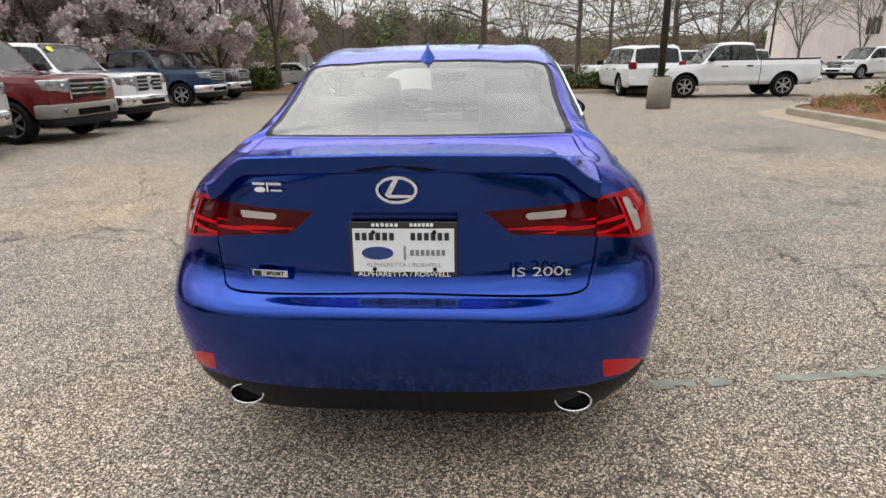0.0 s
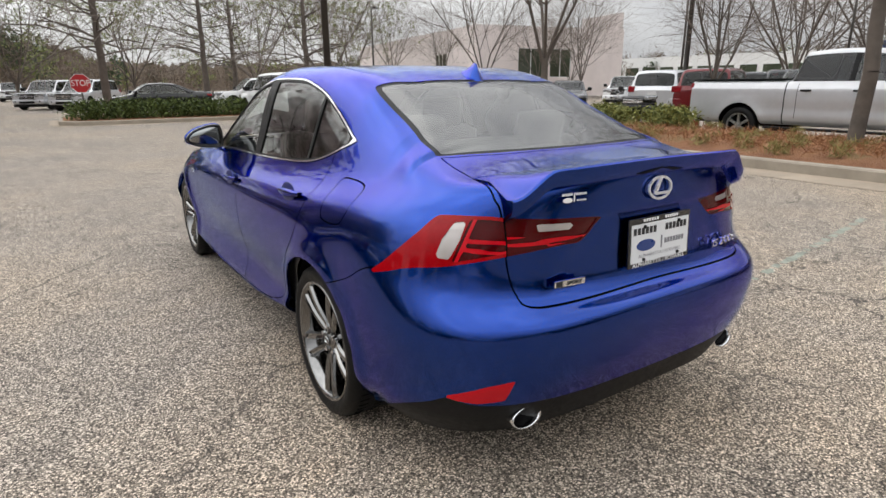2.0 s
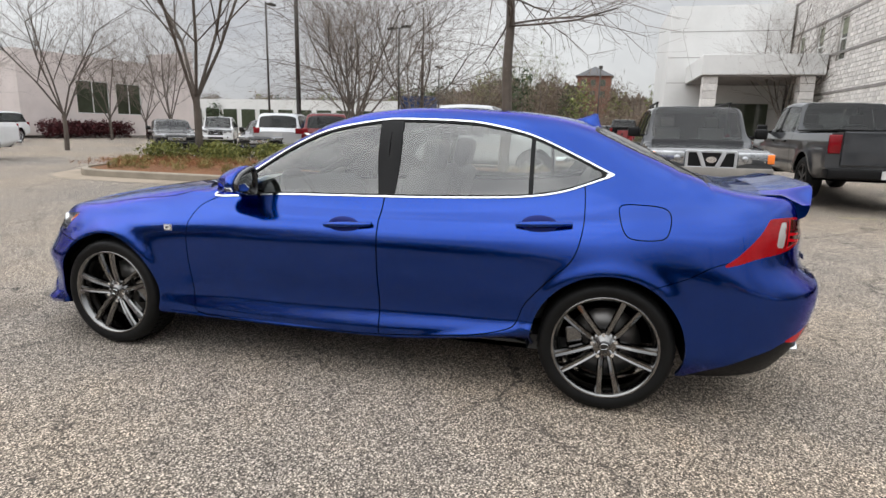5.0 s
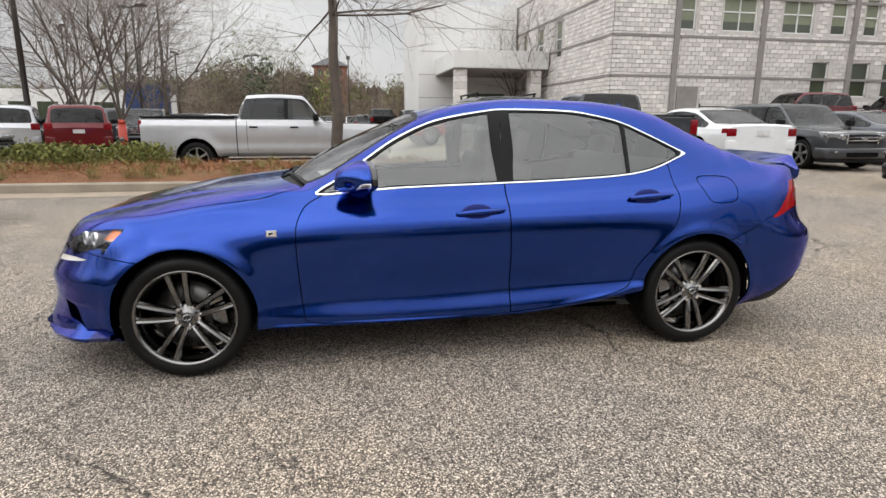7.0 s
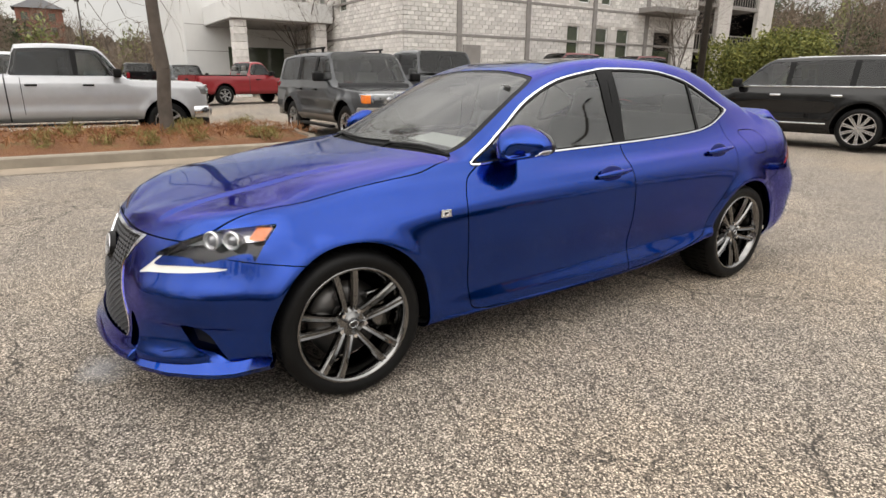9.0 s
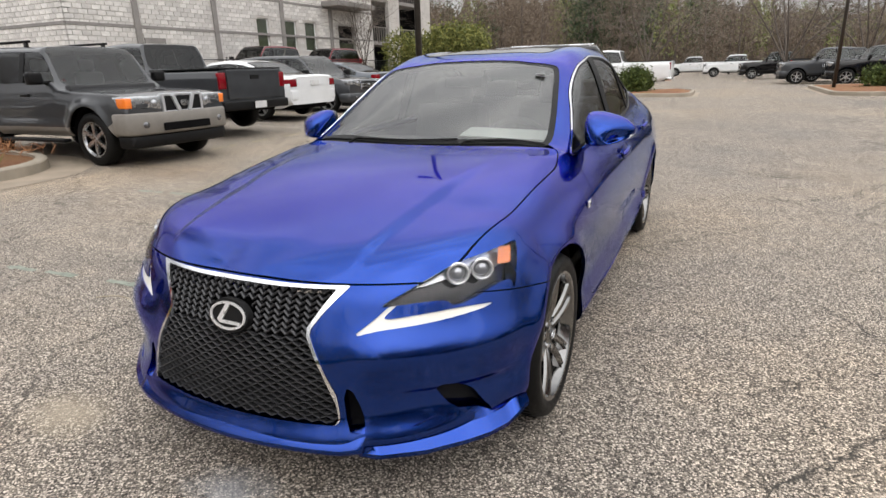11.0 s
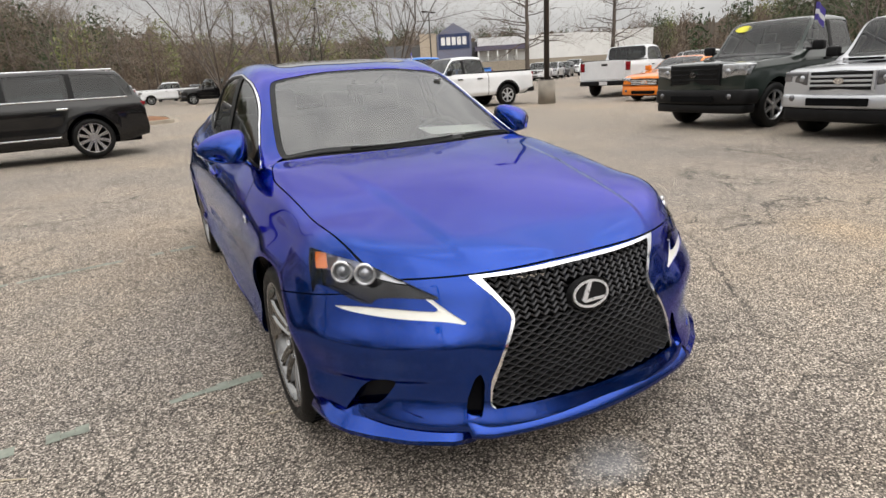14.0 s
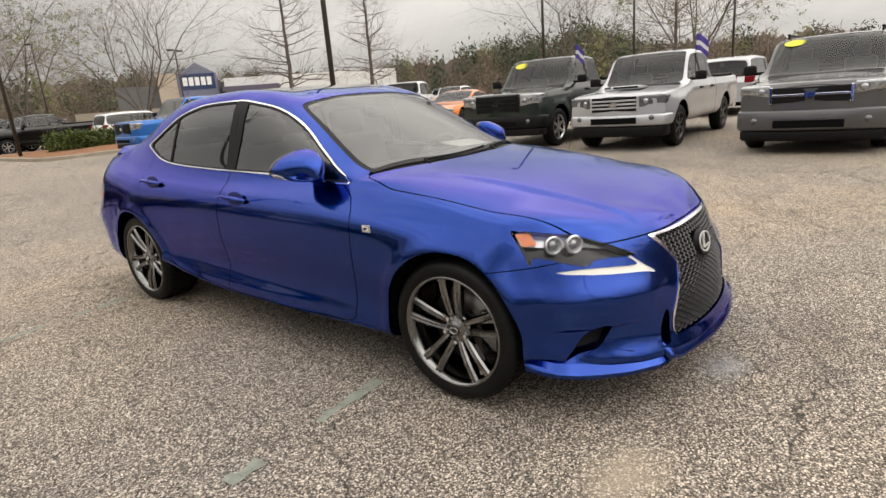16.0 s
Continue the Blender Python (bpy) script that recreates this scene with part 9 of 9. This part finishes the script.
for k in range(13):
    bm = bmesh.new()
    tube(bm, (0, -2.0 * k, 0), (0, -2.0 * k, 1.12), 0.03, 0.03, 6)
    part("post", bm, M_MATT_BLACK, rail)
bm = bmesh.new()
for k in range(180):
    tube(bm, (0, -0.13 * k, 0.12), (0, -0.13 * k, 1.0), 0.008, 0.008, 4)
tagged(part("balusters", bm, M_MATT_BLACK, rail), kind="stuff")

# white entrance tower and canopy
ent = thing("entrance_tower", "white panelled entrance tower with a flat canopy on stone columns", "building", "", pose(0, 0, 0))
bm = bmesh.new()
box(bm, 36, 44, -11.8, -5.05, 0, 8.9)
part("tower", bm, M_PANEL, ent, smooth=False)
for zz in (2.9, 4.4, 5.9, 7.4):
    bm = bmesh.new()
    box(bm, 35.985, 36.0, -11.7, -5.1, zz, zz + 0.03)
    part("panel_joint", bm, M_BAND, ent, smooth=False)
bm = bmesh.new()
box(bm, 29.8, 36, -11.9, -6.2, 4.35, 5.35, bevel=0.03)
part("canopy", bm, M_PANEL, ent, smooth=False)
bm = bmesh.new()
box(bm, 29.9, 36, -11.8, -6.3, 4.28, 4.34)
part("canopy_soffit", bm, M_BAND, ent, smooth=False)
for yy in (-6.7, -11.2):
    column = new("stone_column")
    column.parent = ent
    for k in range(11):
        bm = bmesh.new()
        box(bm, 30.0, 30.7, yy - 0.35, yy + 0.35, 0.1 + k * 0.385, 0.1 + k * 0.385 + 0.37, bevel=0.02)
        part("stone", bm, M_BLOCK, column, smooth=False)
bm = bmesh.new()
box(bm, 35.9, 35.95, -11.0, -7.5, 0.2, 3.2)
part("glass_front", bm, M_WINDOW, ent, smooth=False)

# pale building to the north-east
pale = thing("pale_building", "low pale pink rendered building with dark windows", "building", "", pose(0, 0, 0))
south_f = lambda u, d, z: (27.8 + u * 0.985, 36.7 - u * 0.17 - d, z)
PH = [(4.0, 6.6, 1.8, 4.2), (7.2, 9.4, 1.8, 4.2)]
pw = wall("wall_pale_south", "pale pink rendered wall with dark windows", M_PALE_WALL, 0, 15.0, 0.2, 5.95, PH, south_f)
for h in PH:
    window("window", *h, south_f, pw, 2, 1, 0)
bm = bmesh.new()
vs = box(bm, 0, 4.2, -0.3, 0.03, 5.9, 7.4)
for v in bm.verts:
    if v.co.z > 7 and v.co.x < 2:
        v.co.z = 6.7
    v.co = Vector(south_f(v.co.x + 10.6, v.co.y, v.co.z))
part("parapet", bm, M_PALE_WALL, pale, smooth=False)
bm = bmesh.new()
vs = [bm.verts.new(p) for p in ((27.8, 36.7, 0.2), (33.0, 70.0, 0.2), (33.0, 70.0, 5.95), (27.8, 36.7, 5.95), (28.2, 36.7, 0.2), (33.4, 70.0, 0.2), (33.4, 70.0, 5.95), (28.2, 36.7, 5.95))]
for f in ((0, 1, 2, 3), (7, 6, 5, 4), (3, 2, 6, 7), (0, 3, 7, 4), (1, 5, 6, 2)):
    bm.faces.new([vs[k] for k in f])
part("west_wall", bm, M_PALE_WALL, pale, smooth=False)
for k in range(3):
    bm = bmesh.new()
    box(bm, -0.06, 0.0, 0, 0.5, 2.7, 3.9)
    bmesh.ops.transform(bm, matrix=pose(27.78 + 0.153 * (6 + 0.8 * k), 36.7 + 0.985 * (6 + 0.8 * k), 0, 0, 0, -8.8), verts=bm.verts)
    part("slot_window", bm, M_WINDOW, pale, smooth=False)
bm = bmesh.new()
vs = [bm.verts.new(p) for p in ((27.9, 36.8, 5.6), (42.5, 34.3, 5.6), (50, 68, 5.6), (33.1, 70.0, 5.6))]
bm.faces.new(vs)
part("roof", bm, M_ROOF_FAR, pale, smooth=False)
# long white store to the east, brick house, store with a gable to the south-west
far = thing("far_store", "long white store front with a dark blue sign far off", "building", "", pose(0, 0, 0))
bm = bmesh.new()
box(bm, 72, 84, 22, 62, 0, 4.8)
part("front", bm, M_PANEL, far, smooth=False)
bm = bmesh.new()
box(bm, 71, 73, 20, 24.5, 0, 5.4)
part("blue_portal", bm, M_SIGN_BLUE, far, smooth=False)
for k in range(12):
    bm = bmesh.new()
    box(bm, 71.9, 72.0, 26 + 3 * k, 28.2 + 3 * k, 0.4, 3.4)
    part("shop_window", bm, M_WINDOW, far, smooth=False)
house = thing("brick_house", "far red brick house with a grey gabled roof", "house", "", pose(0, 0, 0))
bm = bmesh.new()
box(bm, 164, 172, -3.5, 5.5, 0, 16.4)
part("wall", bm, M_BRICK_FAR, house, smooth=False)
bm = bmesh.new()
vs = [bm.verts.new(p) for p in ((163.4, -4.1, 16.3), (172.6, -4.1, 16.3), (172.6, 6.1, 16.3), (163.4, 6.1, 16.3), (166.5, 1.0, 19.0), (169.5, 1.0, 19.0))]
for f in ((0, 1, 5, 4), (2, 3, 4, 5), (1, 2, 5), (3, 0, 4), (0, 3, 2, 1)):
    bm.faces.new([vs[k] for k in f])
part("roof", bm, M_ROOF_FAR, house, smooth=False)
for k in range(3):
    for zz in (10.6, 13.6):
        bm = bmesh.new()
        box(bm, 163.93, 164.0, -2.0 + 2.6 * k, -0.7 + 2.6 * k, zz, zz + 1.7)
        part("window", bm, M_WINDOW, house, smooth=False)
mart = thing("hardware_store", "tan and white far store with a grey gable and blue sign", "building", "", pose(-66.0, -115.6, 3.0, 0, 0, -28) @ Matrix.Scale(0.7, 4))
bm = bmesh.new()
box(bm, -60, 34, -30, 9, -4.2, -0.02)
part("plinth", bm, M_CONCRETE, mart, smooth=False)
bm = bmesh.new()
box(bm, -62, -6, -40, 0, 0, 7.4)
part("main_hall", bm, M_PANEL, mart, smooth=False)
bm = bmesh.new()
box(bm, -6, 24, -40, -2, 0, 6.6)
part("side_hall", bm, M_ROOF_FAR, mart, smooth=False)
bm = bmesh.new()
vs = [bm.verts.new(p) for p in ((-4, 0.8, 0), (7, 0.8, 0), (7, 0.8, 9.0), (1.5, 0.8, 12.4), (-4, 0.8, 9.0), (-4, -8, 0), (7, -8, 0), (7, -8, 9.0), (1.5, -8, 12.4), (-4, -8, 9.0))]
for f in ((0, 1, 2, 3, 4), (1, 6, 7, 2), (2, 7, 8, 3), (3, 8, 9, 4), (0, 4, 9, 5)):
    bm.faces.new([vs[k] for k in f])
bmesh.ops.recalc_face_normals(bm, faces=bm.faces)
part("gable", bm, plain("gable_grey_blue", (0.16, 0.17, 0.24), 0.7), mart, smooth=False)
bm = bmesh.new()
box(bm, -3.4, 6.4, 0.82, 1.0, 4.6, 9.2)
sg = part("sign_board", bm, M_SIGN_BLUE, mart, smooth=False)
for k in range(5):
    bars("sign_bar", [(-2.4 + 1.7 * k, -2.4 + 1.7 * k + 1.25, 5.8, 8.2)], 1.0, M_WHITE_INK, sg, Matrix(((1, 0, 0, 0), (0, 0, 1, 0.02), (0, 1, 0, 0), (0, 0, 0, 1))))
bm = bmesh.new()
box(bm, 7.2, 12.5, -4, 0.6, 0, 9.6)
part("tan_wing", bm, M_TAN, mart, smooth=False)
bm = bmesh.new()
box(bm, -22, -5, -2, 4, 3.4, 4.8)
part("porch_roof", bm, plain("porch_purple_grey", (0.1, 0.09, 0.13), 0.8), mart, smooth=False)
for k in range(6):
    bm = bmesh.new()
    tube(bm, (-21 + 3 * k, 3.5, 0), (-21 + 3 * k, 3.5, 3.4), 0.25, 0.25, 8)
    part("porch_post", bm, M_PANEL, mart)

# ---- rows of far cars ----
def template(name, label, cat, mat, **kw):
    return vehicle(name, label, cat, mat, park(-200, -200, 0), near=False, group="far parked cars", **kw)


SUV = dict(kind="suv", wb=2.75, fo=0.92, ro=1.0, W=1.88, H=1.72, r=0.36, z0=0.3, belt=1.08, hood=(0.95, 1.05), cowl=-0.35, roof0=-1.15, seams=(-0.45, -1.45), pillars=((-1.45, 0.05),), tail=(0.9, 1.12))
SED = dict(kind="sedan", wb=2.8, fo=0.93, ro=1.05, W=1.84, H=1.46, r=0.33, z0=0.24, belt=0.95, hood=(0.78, 0.95), cowl=-0.3, roof0=-1.15, roof1=-2.3, deck=(-3.2, 1.08), grille=(0.4, 0.48, 0.68), lamp=(0.62, 0.78), bumper=(0.22, 0.46), seams=(-0.45, -1.45),
           pillars=((-1.45, 0.05),), tail=(0.76, 0.94))
spots = {
    "dark_hatchback": (M_BLACK_PAINT, SED, "car", "black saloon car parked in a row", [(19.4, 17.6, 225), (21.2, 13.4, 225), (-12.3, 54.0, 180), (0.8, 27.2, 180), (41.5, 4.0, 180), (17.6, 11.8, 200), (52, 16, 90)]),
    "white_crossover": (M_WHITE_PAINT, SUV, "suv", "white family car parked in a row", [(27.2, 21.0, 210), (-5.0, 63.3, 270), (20.5, 31.5, 200), (56.5, 1.4, 180), (56.5, -1.4, 180), (6.5, 31.0, 180), (-14.2, -31.0, 180), (44, 12, 90), (-28, -21, 20), (60, 8, 180), (60, 12, 180), (-34, -44, 40), (-2.5, -70, 90)]),
    "silver_crossover": (M_SILVER_PAINT, SUV, "suv", "silver family car parked in a row", [(27.5, 17.2, 30), (-2.6, 38.7, 240), (-0.85, 35.8, 240), (20.6, 12.2, 20), (9.5, 33.0, 180), (13.0, 33.0, 180), (47, 10, 90), (60, 4, 180), (-31, -24, 20), (-38, -47, 40), (-6, -72, 90), (60, 16, 180)]),
    "grey_crossover": (M_GREY_PAINT, SUV, "suv", "dark grey family car parked in a row", [(28.6, 13.6, 30), (26.8, 11.2, 30), (-9.2, 60.0, 270), (33.4, -4.6, 180), (22.4, 8.4, 190), (-16, -70, 60), (-42, -50, 40), (41, 13, 90), (50, -2, 0)]),
    "white_saloon": (M_WHITE_PAINT, SED, "car", "white saloon car parked behind a straw bed", [(-10.7, 34.5, 0), (-10.2, 37.8, 0)]),
    "red_minivan": (M_RED_PAINT, SUV, "car", "dark red family car parked in a row", [(20.2, 9.9, 20), (19.7, -18.6, 90), (19.7, -24.2, 90), (-24, -62, 60)]),
    "black_pickup": (M_BLACK_PAINT, FULL_SIZE, "pickup truck", "black pickup truck parked in a row", [(-8.6, -45.2, 0), (-3.2, -49.0, 0), (-7.0, -30.4 - 4, 0), (-9.8, -40.0, 180), (-20, -66, 60), (44, -3, 0)]),
    "white_pickup": (M_WHITE_PAINT, FULL_SIZE, "pickup truck", "white pickup truck parked in a row", [(5.9, -27.6, 0), (-0.4, -58.0, 0), (19.6, 1.4, -90), (3.5, -66, 0), (-46, -53, 40)]),
    "grey_pickup": (M_GREY_PAINT, FULL_SIZE, "pickup truck", "grey pickup truck parked in a row", [(-7.4, -51.0, 0), (-5.0, -36.6, 0), (-12, -66, 60)]),
}
for key, (mt, spec, cat, lab, where) in spots.items():
    first = vehicle(key, lab, cat, mt, park(*where[0]), near=False, group="far parked cars", **spec)
    for x, y, h in where[1:]:
        dz = 0.66 if 17.5 < x < 22 and y < -13.5 else 0
        m = park(x, y, h)
        m.translation.z += dz
        copy_thing(first, m)
